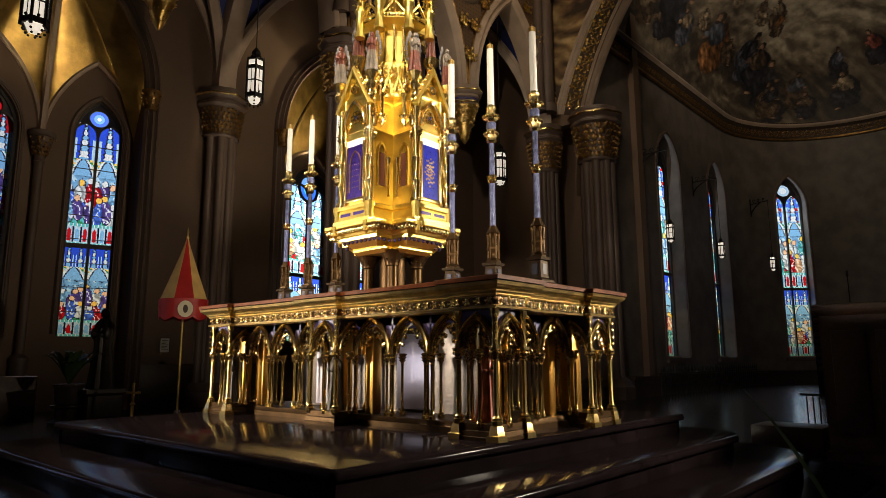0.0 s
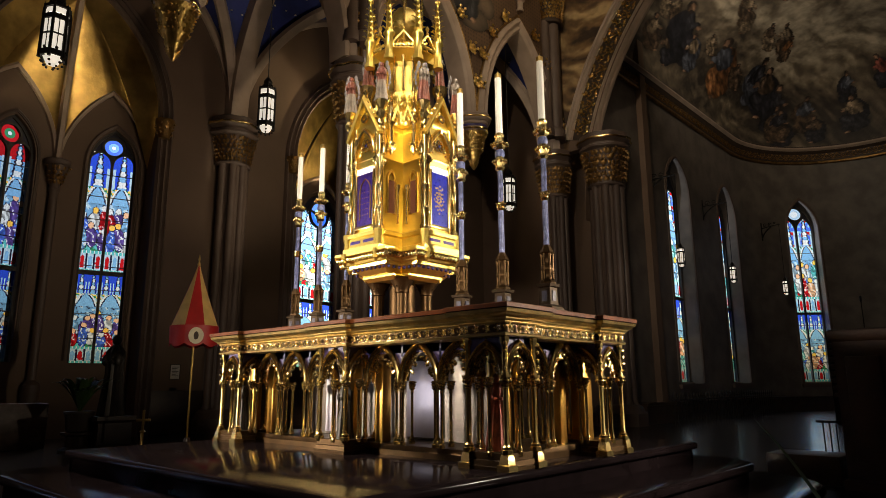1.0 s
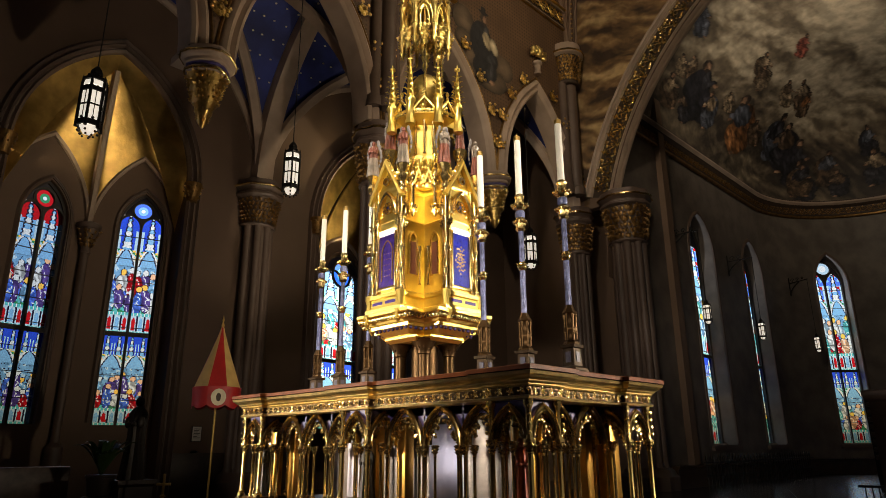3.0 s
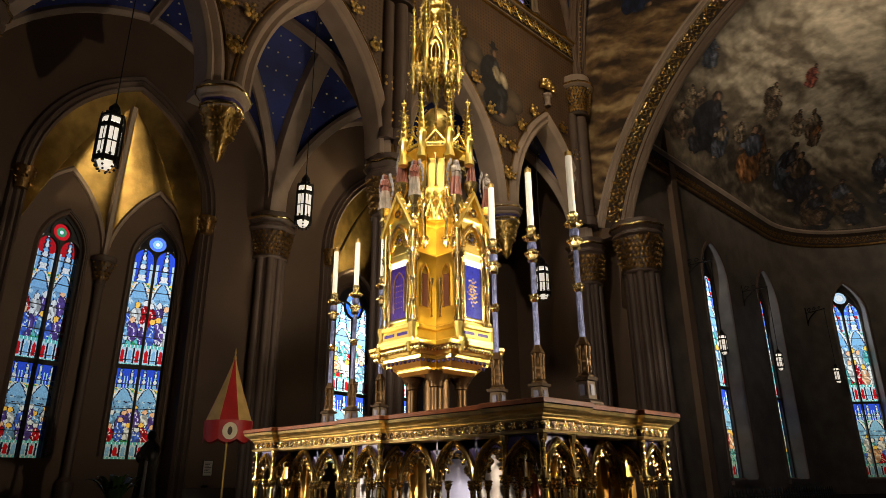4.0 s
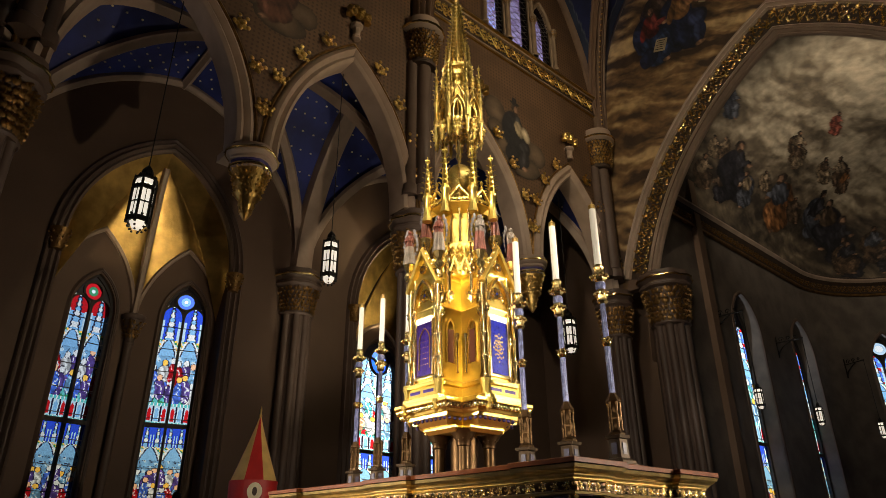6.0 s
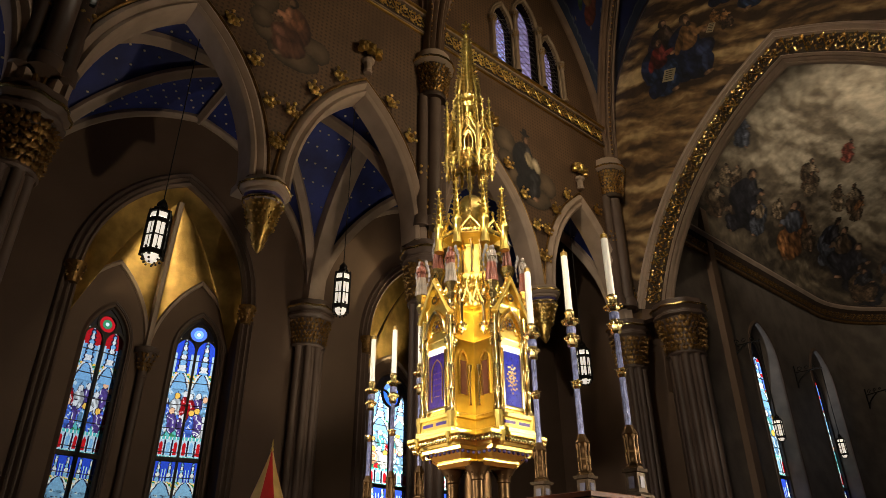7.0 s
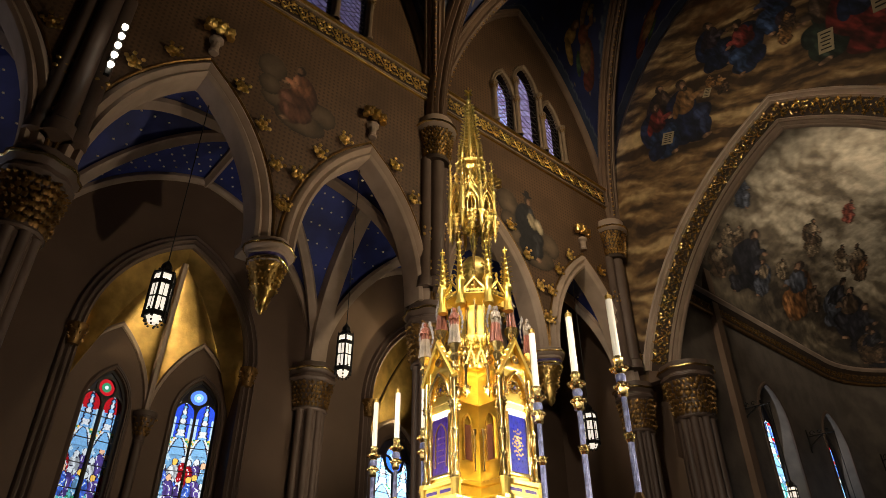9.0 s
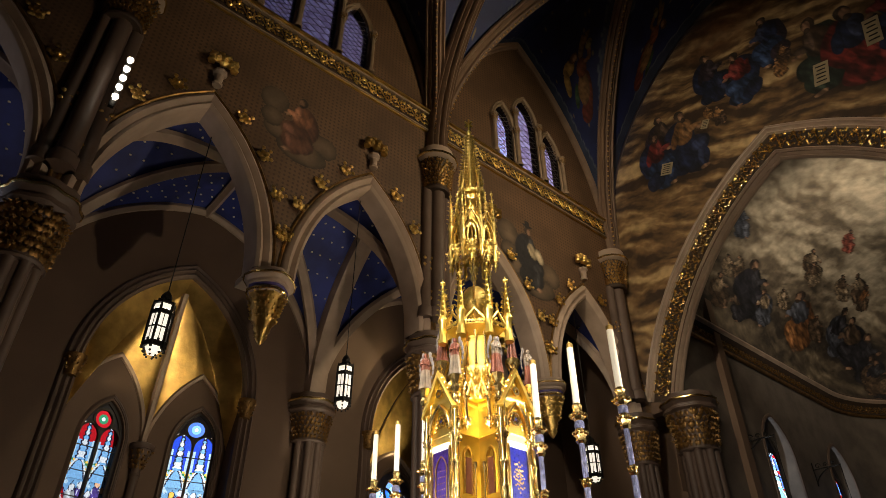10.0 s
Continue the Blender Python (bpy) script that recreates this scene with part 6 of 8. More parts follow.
def arcade_run(p0, p1, n, z, m):
    """A run of cusped pointed arches between two plan points, on paired colonnettes."""
    p0, p1 = Vector((*p0, 0)), Vector((*p1, 0))
    d = (p1 - p0).normalized()
    w = (p1 - p0).length / n
    out = Vector((d.y, -d.x, 0))
    for k in range(n):
        c = p0 + d * w * (k + 0.5)
        s, h = w / 2 - 0.028, w * 0.62
        bm = B()
        sweep(bm, [c + d * u + Vector((0, 0, z + zz)) for u, zz in arch_pts(s, h, 9)], [(-0.008, -0.035), (-0.008, 0.008), (0.004, 0.018), (0.013, 0.006), (0.018, 0.004), (0.026, 0.02), (0.036, 0.014), (0.04, 0.0), (0.04, -0.035)], out)
        sweep(bm, [c + d * u + Vector((0, 0, z + zz)) - out * 0.03 for u, zz in arch_pts(s * 0.9, h * 0.9, 8)], [(-0.005, -0.02), (-0.005, 0.006), (0.004, 0.012), (0.012, 0.004), (0.012, -0.02)], out)
        # foiled cusps hung with leaves
        for sg in (-1, 1):
            for t in (0.3, 0.62):
                u, zz = arch_pts(s * 0.8, h * 0.8, 10)[int(10 * t)]
                tip = c + d * (-sg * u * 0.72) + Vector((0, 0, z + zz * 0.86)) - out * 0.03
                root = c + d * (-sg * u * 1.12) + Vector((0, 0, z + zz * 1.05)) - out * 0.03
                sweep(bm, [root, root.lerp(tip, 0.6) + Vector((0, 0, 0.008)), tip], [(-0.004, -0.006), (-0.004, 0.006), (0.004, 0.006), (0.004, -0.006)], out)
                for q in range(5):
                    g = (d * math.cos(q * 1.26 + t) + Vector((0, 0, math.sin(q * 1.26 + t)))).normalized()
                    leaflet(bm, tip, out, g.cross(out), g, 0.022)
        # carved leaves inside the head and crockets on its back
        rng = random.Random(int(c.x * 900 + c.y * 77))
        for u, zz in arch_pts(s * 0.86, h * 0.86, 8)[1:-1]:
            for q in range(2):
                p = c + d * (u + rng.uniform(-0.012, 0.012)) + Vector((0, 0, z + zz * rng.uniform(0.72, 1.0)))
                ang = rng.uniform(0, 6.28)
                g = d * math.cos(ang) + Vector((0, 0, math.sin(ang)))
                leaflet(bm, p - out * 0.02, out, g.cross(out), g, rng.uniform(0.022, 0.036))
        for u, zz in arch_pts(s + 0.03, h + 0.045, 6):
            ball(bm, c + d * u + Vector((0, 0, z + zz)), 0.007)
        apart("arch", bm, BRONZE)
        # spandrel plate
        verts = []
        bm = B()
        prev = None
        for u, zz in arch_pts(s + 0.02, h + 0.03, 8):
            a, b = c + d * u + Vector((0, 0, z + zz)) - out * 0.02, c + d * u + Vector((0, 0, 1.462)) - out * 0.02
            q = (bm.verts.new(a), bm.verts.new(b), bm.verts.new(a - out * 0.02), bm.verts.new(b - out * 0.02))
            if prev:
                bm.faces.new((prev[0], q[0], q[1], prev[1]))
                bm.faces.new((prev[2], q[2], q[0], prev[0]))
            prev = q
        apart("spandrel", bm, DEEPBLUE, "dark blue enamelled spandrel")
    for k in range(n + 1):
        c = p0 + d * w * k
        for off in ((-0.032, 0.032) if 0 < k < n else (0.0,)):
            q = c + d * off
            shared("colonnette", COLM, altar, Matrix.Translation((q.x - ao.x, q.y - ao.y, ZB + 0.08 - ao.z)) @ Matrix.Diagonal((1, 1, (z - ZB - 0.08) / 0.44, 1)))
        if n > 1 and k < n:
            q = c + d * w * 0.5 - out * 0.2
            shared("colonnette", COLM, altar, Matrix.Translation((q.x - ao.x, q.y - ao.y, ZB + 0.08 - ao.z)) @ Matrix.Diagonal((1, 1, (z - ZB - 0.08) / 0.44, 1)))
        q = c - out * 0.13
        shared("colonnette", COLM, altar, Matrix.Translation((q.x - ao.x, q.y - ao.y, ZB + 0.08 - ao.z)) @ Matrix.Diagonal((1, 1, (z - ZB - 0.08) / 0.44, 1)))


ZARC = 1.19
arcade_run((AX0 + REC, YC - 0.19), (AX0 + REC, AY0 + PW), 3, ZARC, None)
arcade_run((AX0 + REC, AY1 - PW), (AX0 + REC, YC + 0.19), 3, ZARC, None)
arcade_run((AX0 + PW, AY0 + REC), (AX1 - PW, AY0 + REC), 2, ZARC, None)
arcade_run((AX1 - REC, AY0 + PW), (AX1 - REC, YC - 0.19), 3, ZARC, None)
# canopied piers
for cx, cy, w2 in ((AX0 + PW / 2, AY0 + PW / 2, PW / 2), (AX1 - PW / 2, AY0 + PW / 2, PW / 2), (AX0 + PW / 2, AY1 - PW / 2, PW / 2), (AX0 + 0.19, YC, 0.19), (AX1 - PW / 2, AY1 - PW / 2, PW / 2)):
    q = w2 - 0.03
    for a, b in (((cx - q, cy + q), (cx - q, cy - q)), ((cx - q, cy - q), (cx + q, cy - q))):
        arcade_run(a, b, 1, ZARC + 0.02, None)
    for dx in (-1, 1):
        for dy in (-1, 1):
            bm = B()
            colonnette(bm, cx + dx * q, cy + dy * q, ZB + 0.1, ZARC + 0.03, 0.017)
            lathe(bm, [(0.026, ZARC + 0.03), (0.02, ZARC + 0.06), (0.018, 1.40), (0.03, 1.43), (0.03, 1.462)], 8, (cx + dx * q, cy + dy * q, 0))
            for k in range(6):
                ball(bm, (cx + dx * (q + 0.022), cy + dy * (q + 0.022), ZARC + 0.07 + k * 0.052), 0.014)
            if abs(cy - YC) > 0.1:
                fx, fy = cx + dx * (q + 0.004), cy + dy * (q + 0.004)
                rings(bm, [(fx - 0.04, fy - 0.04), (fx + 0.04, fy - 0.04), (fx + 0.04, fy + 0.04), (fx - 0.04, fy + 0.04)], [(ZB, 0.006), (ZB + 0.035, 0.006), (ZB + 0.04, -0.004), (ZB + 0.09, -0.012), (ZB + 0.1, -0.02)])
            apart("pier_shaft", bm, GOLD)
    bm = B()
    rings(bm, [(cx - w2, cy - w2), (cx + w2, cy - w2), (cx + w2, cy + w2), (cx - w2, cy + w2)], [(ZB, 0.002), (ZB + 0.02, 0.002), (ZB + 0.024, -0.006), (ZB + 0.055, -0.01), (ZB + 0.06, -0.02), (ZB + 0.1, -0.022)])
    apart("pier_foot", bm, DARKSHADEBRASS, "dark brass foot")


WINGS = mat("pale_grey_wings", (0.24, 0.21, 0.2), 0.5, 0.1, 0.5, 20, 0.2)


def robed(name, h, material, label, wings=False, lower=None):
    """A robed statue as one plain mesh: pleated robe, shoulders, plain head, raised forearms, wings if it is an angel."""
    bm = B()
    lathe(bm, [(0.155 * h, 0), (0.15 * h, 0.03 * h), (0.12 * h, 0.3 * h), (0.10 * h, 0.5 * h), (0.105 * h, 0.66 * h), (0.112 * h, 0.76 * h), (0.07 * h, 0.82 * h), (0.04 * h, 0.85 * h)], 36, (0, 0, 0), 0.8, 9, 0.13)
    ball(bm, (0, 0, 0.905 * h), 0.055 * h, 1, 1, 1.25, 2)
    for s in (-1, 1):
        ball(bm, (s * 0.09 * h, -0.05 * h, 0.66 * h), 0.042 * h, 0.9, 1.4, 1.8, 2)
        ball(bm, (s * 0.04 * h, -0.11 * h, 0.64 * h), 0.032 * h, 1.3, 1, 0.9)
        if wings:
            for k in range(7):
                f = k / 6
                ball(bm, (s * (0.09 + 0.09 * math.sin(math.pi * f)) * h, 0.08 * h, (0.95 - 0.75 * f) * h), 0.058 * h * (1 - 0.55 * f), 0.9, 0.3, 1.8)
    for f in bm.faces:
        p = f.calc_center_median()
        f.material_index = 2 if wings and p.y > 0.06 * h and abs(p.x) > 0.06 * h else 1 if p.z < 0.52 * h else 0
    me = finish(bm, name, material, 60)
    me.materials.append(lower or material)
    me.materials.append(WINGS)
    return me


ROBED_RED = robed("statue", 0.50, REDROBE, "")
ROBED_DARK = robed("statue", 0.48, STATUE, "")
for x, y, me, a in ((AX0 + 0.16, AY0 + 0.2, ROBED_RED, -45), (AX0 + 0.16, YC, ROBED_DARK, -90), (AX0 + 0.16, AY1 - 0.18, ROBED_DARK, -90)):
    st = new("statue", me)
    st.matrix_basis = Matrix.Translation((x, y, ZB + 0.1)) @ rot_z(a)
    tagged(st, "small %s statue in an altar niche" % ("red-robed painted" if me is ROBED_RED else "dark bronze-robed"), "statue", "altar statues")

# ---- tabernacle tower ----
TX, TY = 3.97, 4.17
tower = thing("tabernacle_tower", "tall gilded gothic tabernacle tower with enamel doors and pinnacles", "tabernacle", "", "", (TX, TY, ZT))


def cross(a, w):
    return [(-w, -a), (w, -a), (w, -w), (a, -w), (a, w), (w, w), (w, a), (-w, a), (-w, w), (-a, w), (-a, -w), (-w, -w)]


def octo(r):
    return [(r * math.cos(math.pi / 8 + math.pi / 4 * k), r * math.sin(math.pi / 8 + math.pi / 4 * k)) for k in range(8)]


def tp(name, bm, material, label="", parent=None):
    return part(name, bm, material, parent or tower, label)


H0 = ZT
TOWERGILT = mat("bright_gilt_carving", (0.92, 0.67, 0.2), 0.33, 1.0, 0.3, 10, 0.3, 60)
YELLOWGOLD = mat("bright_gold", (0.93, 0.69, 0.18), 0.36, 1.0, 0.15, 8, 0.012, 40)


def zz(z):
    return z - H0


def pinnacle(bm, x, y, z0, z1, r):
    h = z1 - z0
    lathe(bm, [(r * 1.3, 0), (r * 1.3, h * 0.05), (r, h * 0.08), (r, h * 0.3), (r * 1.4, h * 0.33), (r * 1.4, h * 0.36), (r * 0.9, h * 0.4), (r * 0.25, h * 0.9), (r * 0.6, h * 0.93), (r * 0.2, h * 0.96), (r * 0.1, h)], 8, (x, y, z0))
    for k in range(6):
        f = k / 6
        for a in range(4):
            rr = r * (0.95 - 0.6 * f)
            t = math.pi / 2 * a + math.pi / 4
            leaflet(bm, Vector((x + rr * 0.8 * math.cos(t), y + rr * 0.8 * math.sin(t), z0 + h * (0.41 + 0.48 * f))), Vector((math.cos(t), math.sin(t), 0)), Vector((-math.sin(t), math.cos(t), 0)), Vector((math.cos(t) * 0.5, math.sin(t) * 0.5, 0.7)), r * (1.15 - 0.4 * f))
    for a in range(4):
        t = math.pi / 2 * a
        ball(bm, (x + r * 0.5 * math.cos(t), y + r * 0.5 * math.sin(t), z0 + h * 0.93), r * 0.4)


# stem: four clustered columns, shade put into their dark brass; corbelled skirt
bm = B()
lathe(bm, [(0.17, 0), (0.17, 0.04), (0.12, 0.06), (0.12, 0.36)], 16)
tp("stem", bm, DARKSHADEBRASS)
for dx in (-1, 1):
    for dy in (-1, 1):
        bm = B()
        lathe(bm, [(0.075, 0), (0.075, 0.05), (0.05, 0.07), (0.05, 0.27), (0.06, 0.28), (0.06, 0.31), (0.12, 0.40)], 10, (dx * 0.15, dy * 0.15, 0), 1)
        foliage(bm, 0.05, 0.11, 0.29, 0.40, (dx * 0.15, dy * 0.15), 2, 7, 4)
        tp("stem_column", bm, DARKSHADEBRASS)
bm = B()
rings(bm, cross(0.26, 0.17), [(zz(2.04), 0.0), (zz(2.07), 0.03), (zz(2.09), 0.03)])
rings(bm, cross(0.37, 0.19), [(zz(2.09), -0.03), (zz(2.12), 0.0), (zz(2.145), 0.02), (zz(2.15), 0.045), (zz(2.175), 0.05), (zz(2.18), 0.075), (zz(2.2), 0.085), (zz(2.205), 0.11), (zz(2.235), 0.12), (zz(2.25), 0.14), (zz(2.275), 0.14), (zz(2.28), 0.10)])
tp("skirt", bm, YELLOWGOLD)
bm = B()
for k in range(12):
    a, b = Vector((*cross(0.50, 0.32)[k], 0)), Vector((*cross(0.50, 0.32)[(k + 1) % 12], 0))
    t = (b - a).normalized()
    o = Vector((t.y, -t.x, 0))
    m = max(2, int((b - a).length / 0.035))
    for j in range(m):
        leaflet(bm, a.lerp(b, (j + 0.5) / m) + Vector((0, 0, zz(2.20))), o, t, Vector((0, 0, 1)), 0.045)
tagged(tp("skirt_leaves", bm, GOLD), kind="stuff")
bm = B()
for k in range(12):
    a, b = Vector((*cross(0.40, 0.22)[k], 0)), Vector((*cross(0.40, 0.22)[(k + 1) % 12], 0))
    m = max(2, int((b - a).length / 0.05))
    for j in range(m):
        p = a.lerp(b, (j + 0.5) / m)
        ball(bm, (p.x, p.y, zz(2.135)), 0.016)
tagged(tp("bead_row", bm, DEEPBLUE), kind="stuff")
A_, W_ = 0.47, 0.20
bm = B()
rings(bm, cross(A_, W_), [(zz(2.28), 0.03), (zz(2.31), 0.03), (zz(2.32), 0.015), (zz(2.39), 0.01), (zz(2.40), 0.03), (zz(2.43), 0.03), (zz(2.44), 0.0), (zz(2.455), -0.03), (zz(3.05), -0.03), (zz(3.065), -0.018), (zz(3.085), -0.012), (zz(3.09), -0.02), (zz(3.10), -0.03), (zz(3.36), -0.03), (zz(3.375), -0.015), (zz(3.40), -0.005), (zz(3.41), -0.005), (zz(3.43), -0.05)])
tp("cabinet", bm, YELLOWGOLD, "gilded cross-shaped cabinet")
DIRS = [(0, -1), (-1, 0), (0, 1), (1, 0)]
for k, (fx, fy) in enumerate(DIRS):
    M = rot_z((0, -90, 180, 90)[k])

    def put(bm):
        bmesh.ops.transform(bm, matrix=M, verts=bm.verts)
        return bm
    y = -A_ + 0.03
    # door with its frame and light strip
    door = tp("door", put(box(B(), -0.105, 0.105, y - 0.012, y + 0.02, zz(2.50), zz(2.97))), LAPIS if k == 0 else PURPLE, "blue enamel door" if k == 0 else "purple enamel door")
    bm = B()
    for b in ((-0.125, -0.105, zz(2.48), zz(2.99)), (0.105, 0.125, zz(2.48), zz(2.99))):
        box(bm, b[0], b[1], y - 0.03, y + 0.01, b[2], b[3], 0.004)
    box(bm, -0.125, 0.125, y - 0.03, y + 0.01, zz(2.47), zz(2.50), 0.004)
    tp("door_frame", put(bm), GOLD)
    tp("light_strip", put(box(B(), -0.10, 0.10, y - 0.028, y - 0.002, zz(2.975), zz(3.015))), STRIP, "lit strip over the door")
    bm = B()
    if k == 0:
        for q in range(40):
            a = q * 2.4
            r = 0.02 + 0.0022 * q
            ball(bm, (r * 0.6 * math.cos(a), y - 0.014, zz(2.74) + r * 1.3 * math.sin(a)), 0.010, 1, 0.4, 1)
    else:
        sweep(bm, [(u, y - 0.014, zz(2.8) + z) for u, z in arch_pts(0.07, 0.12, 8, 0.24)], [(-0.004, -0.005), (-0.004, 0.006), (0.004, 0.006), (0.004, -0.005)], (0, -1, 0))
        for q in range(30):
            ball(bm, (-0.06 + 0.024 * (q % 6), y - 0.013, zz(2.6) + 0.05 * (q // 6)), 0.004)
    part("door_ornament", put(bm), GOLDDULL, door)
    bm = B()
    for q in (-1, 1):
        box(bm, -0.15 if q < 0 else 0.02, -0.02 if q < 0 else 0.15, y - 0.045, y - 0.03, zz(2.345), zz(2.37))
    tp("enamel_inlay", put(bm), PURPLE)
    # buttress columns at the corners of the arm
    for s in (-1, 1):
        bm = B()
        front = (k, s) in ((0, -1), (1, 1))
        for ox, oy, r in ((0.0, -0.02, 0.017), (-s * 0.05, -0.015, 0.011)) + (() if front else ((0.02 * s, 0.06, 0.014), (0.016 * s, 0.14, 0.012))):
            x0, y0 = s * (W_ - 0.012) + ox, y + oy
            lathe(bm, [(r * 2, zz(2.44)), (r * 2, zz(2.47)), (r, zz(2.49)), (r, zz(2.62)), (r * 1.5, zz(2.63)), (r * 1.5, zz(2.65)), (r, zz(2.66)), (r, zz(2.82)), (r * 1.5, zz(2.83)), (r * 1.5, zz(2.85)), (r, zz(2.86)), (r, zz(3.02)), (r * 1.6, zz(3.05)), (r * 1.9, zz(3.10)), (r * 1.2, zz(3.11)), (r * 1.2, zz(3.34)), (r * 2, zz(3.38)), (r * 2, zz(3.44))], 10, (x0, y0, 0))
            foliage(bm, r, r * 1.7, zz(3.02), zz(3.08), (x0, y0), 1, 6, 2)
        tp("buttress", put(bm), GOLD)
        bm = B()
        lathe(bm, [(0.02, zz(2.28)), (0.034, zz(2.31)), (0.03, zz(2.36)), (0.042, zz(2.40)), (0.042, zz(2.44))], 8, (s * (W_ + 0.0), y - 0.03, 0))
        lathe(bm, [(0.005, zz(2.16)), (0.025, zz(2.19)), (0.018, zz(2.215)), (0.035, zz(2.25)), (0.03, zz(2.27))], 8, (s * (W_ + 0.0), y - 0.06, 0))
        tp("corbel_drop", put(bm), YELLOWGOLD)
    # traceried lunette and steep gable
    bm = B()
    sweep(bm, [(u, y - 0.02, zz(3.13) + z) for u, z in arch_pts(0.12, 0.22, 10)], [(-0.005, -0.02), (-0.005, 0.02), (0.015, 0.03), (0.03, 0.01), (0.03, -0.02)], (0, -1, 0))
    for a in range(6):
        ca, sa = 0.036 * math.cos(a * math.pi / 3), 0.036 * math.sin(a * math.pi / 3)
        ring = [(ca + 0.02 * math.cos(t), y - 0.012, zz(3.225) + sa + 0.02 * math.sin(t)) for t in [2 * math.pi * q / 8 for q in range(8)]]
        sweep(bm, ring, [(-0.005, -0.008), (-0.005, 0.008), (0.005, 0.008), (0.005, -0.008)], (0, -1, 0), True)
    for sg in (-1, 1):
        for q in range(4):
            ball(bm, (sg * (0.085 - 0.01 * q), y - 0.01, zz(3.15 + 0.03 * q)), 0.014)
    tp("tracery", put(bm), GOLD)
    tp("lunette_enamel", put(box(B(), -0.02, 0.02, y - 0.014, y - 0.002, zz(3.205), zz(3.245))), LAPIS)
    bm = B()
    v = [bm.verts.new(p) for p in ((-0.19, y - 0.012, zz(3.31)), (0.19, y - 0.012, zz(3.31)), (0.0, y - 0.012, zz(3.62)), (-0.19, y + 0.03, zz(3.31)), (0.19, y + 0.03, zz(3.31)), (0.0, y + 0.03, zz(3.62)))]
    for f in ((0, 1, 2), (5, 4, 3), (0, 3, 4, 1), (1, 4, 5, 2), (2, 5, 3, 0)):
        bm.faces.new([v[i] for i in f])
    tp("gable", put(bm), YELLOWGOLD)
    bm = B()
    sweep(bm, [(-0.215, y - 0.03, zz(3.29)), (0, y - 0.03, zz(3.66)), (0.215, y - 0.03, zz(3.29))], [(-0.022, -0.02), (-0.022, 0.035), (0.0, 0.045), (0.016, 0.025), (0.016, -0.02)], (0, -1, 0))
    tp("gable_coping", put(bm), YELLOWGOLD)
    bm = B()
    ring = [(0.03 * math.cos(t), y - 0.035, zz(3.47) + 0.03 * math.sin(t)) for t in [2 * math.pi * q / 10 for q in range(10)]]
    sweep(bm, ring, [(-0.01, -0.01), (-0.01, 0.012), (0.01, 0.012), (0.01, -0.01)], (0, -1, 0), True)
    for q in range(1, 6):
        for sg in (-1, 1):
            f = q / 6
            ball(bm, (sg * 0.235 * (1 - f), y - 0.04, zz(3.31 + 0.36 * f)), 0.015)
    lathe(bm, [(0.014, zz(3.65)), (0.022, zz(3.67)), (0.01, zz(3.69)), (0.026, zz(3.72)), (0.006, zz(3.75))], 8, (0, y - 0.03, 0))
    tagged(tp("gable_ornament", put(bm), GOLD), kind="stuff")
    for s in (-1, 1):
        bm = B()
        pinnacle(bm, s * 0.215, y - 0.005, zz(3.1), zz(3.36), 0.02)
        pinnacle(bm, s * 0.205, y - 0.02, zz(3.36), zz(3.7), 0.024)
        tp("pinnacle", put(bm), GOLD)
    bm = B()
    rng = random.Random(60 + k)
    for q in range(9):
        u = rng.uniform(-0.13, 0.13)
        lim = 0.15 - abs(u) * 1.0
        p = Vector((u, y - 0.032, zz(3.45) + rng.uniform(0.0, max(lim, 0.02))))
        ang = rng.uniform(0, 6.28)
        g = Vector((math.cos(ang), 0, math.sin(ang)))
        leaflet(bm, p, Vector((0, -1, 0)), g.cross(Vector((0, -1, 0))), g, rng.uniform(0.018, 0.03))
    for q in range(12):
        u = rng.choice((-1, 1)) * rng.uniform(0.13, 0.2)
        p = Vector((u, y - 0.01, zz(rng.uniform(3.12, 3.36))))
        ang = rng.uniform(0, 6.28)
        g = Vector((math.cos(ang), 0, math.sin(ang)))
        leaflet(bm, p, Vector((0, -1, 0)), g.cross(Vector((0, -1, 0))), g, rng.uniform(0.018, 0.03))
    tagged(tp("gable_leaves", put(bm), GOLD), kind="stuff")
    # two lancets in each inner corner
    M2 = rot_z((0, -90, 180, 90)[k]) @ rot_z(-45)
    for s in (-1, 1):
        M3 = rot_z((0, -90, 180, 90)[k]) @ Matrix.Translation((-W_ + 0.028, -W_ - 0.12, 0)) if s < 0 else rot_z((0, -90, 180, 90)[k]) @ Matrix.Translation((-W_ - 0.12, -W_ + 0.028, 0))
        bm = B()
        if s < 0:
            sweep(bm, [(0.0, -u * 0.9, zz(2.9) + z) for u, z in arch_pts(0.045, 0.08, 7, 0.3)], [(-0.006, -0.01), (-0.006, 0.02), (0.012, 0.02), (0.012, -0.01)], (-1, 0, 0))
            lathe(bm, [(0.014, zz(2.52)), (0.008, zz(2.54)), (0.008, zz(2.80)), (0.02, zz(2.84)), (0.02, zz(2.87))], 8, (-0.02, 0.075, 0))
        else:
            sweep(bm, [(u * 0.9, 0.0, zz(2.9) + z) for u, z in arch_pts(0.045, 0.08, 7, 0.3)], [(-0.006, -0.01), (-0.006, 0.02), (0.012, 0.02), (0.012, -0.01)], (0, -1, 0))
            lathe(bm, [(0.014, zz(2.52)), (0.008, zz(2.54)), (0.008, zz(2.80)), (0.02, zz(2.84)), (0.02, zz(2.87))], 8, (0.075, -0.02, 0))
        bmesh.ops.transform(bm, matrix=M3, verts=bm.verts)
        tp("corner_lancet", bm, GOLD)
        bm = B()
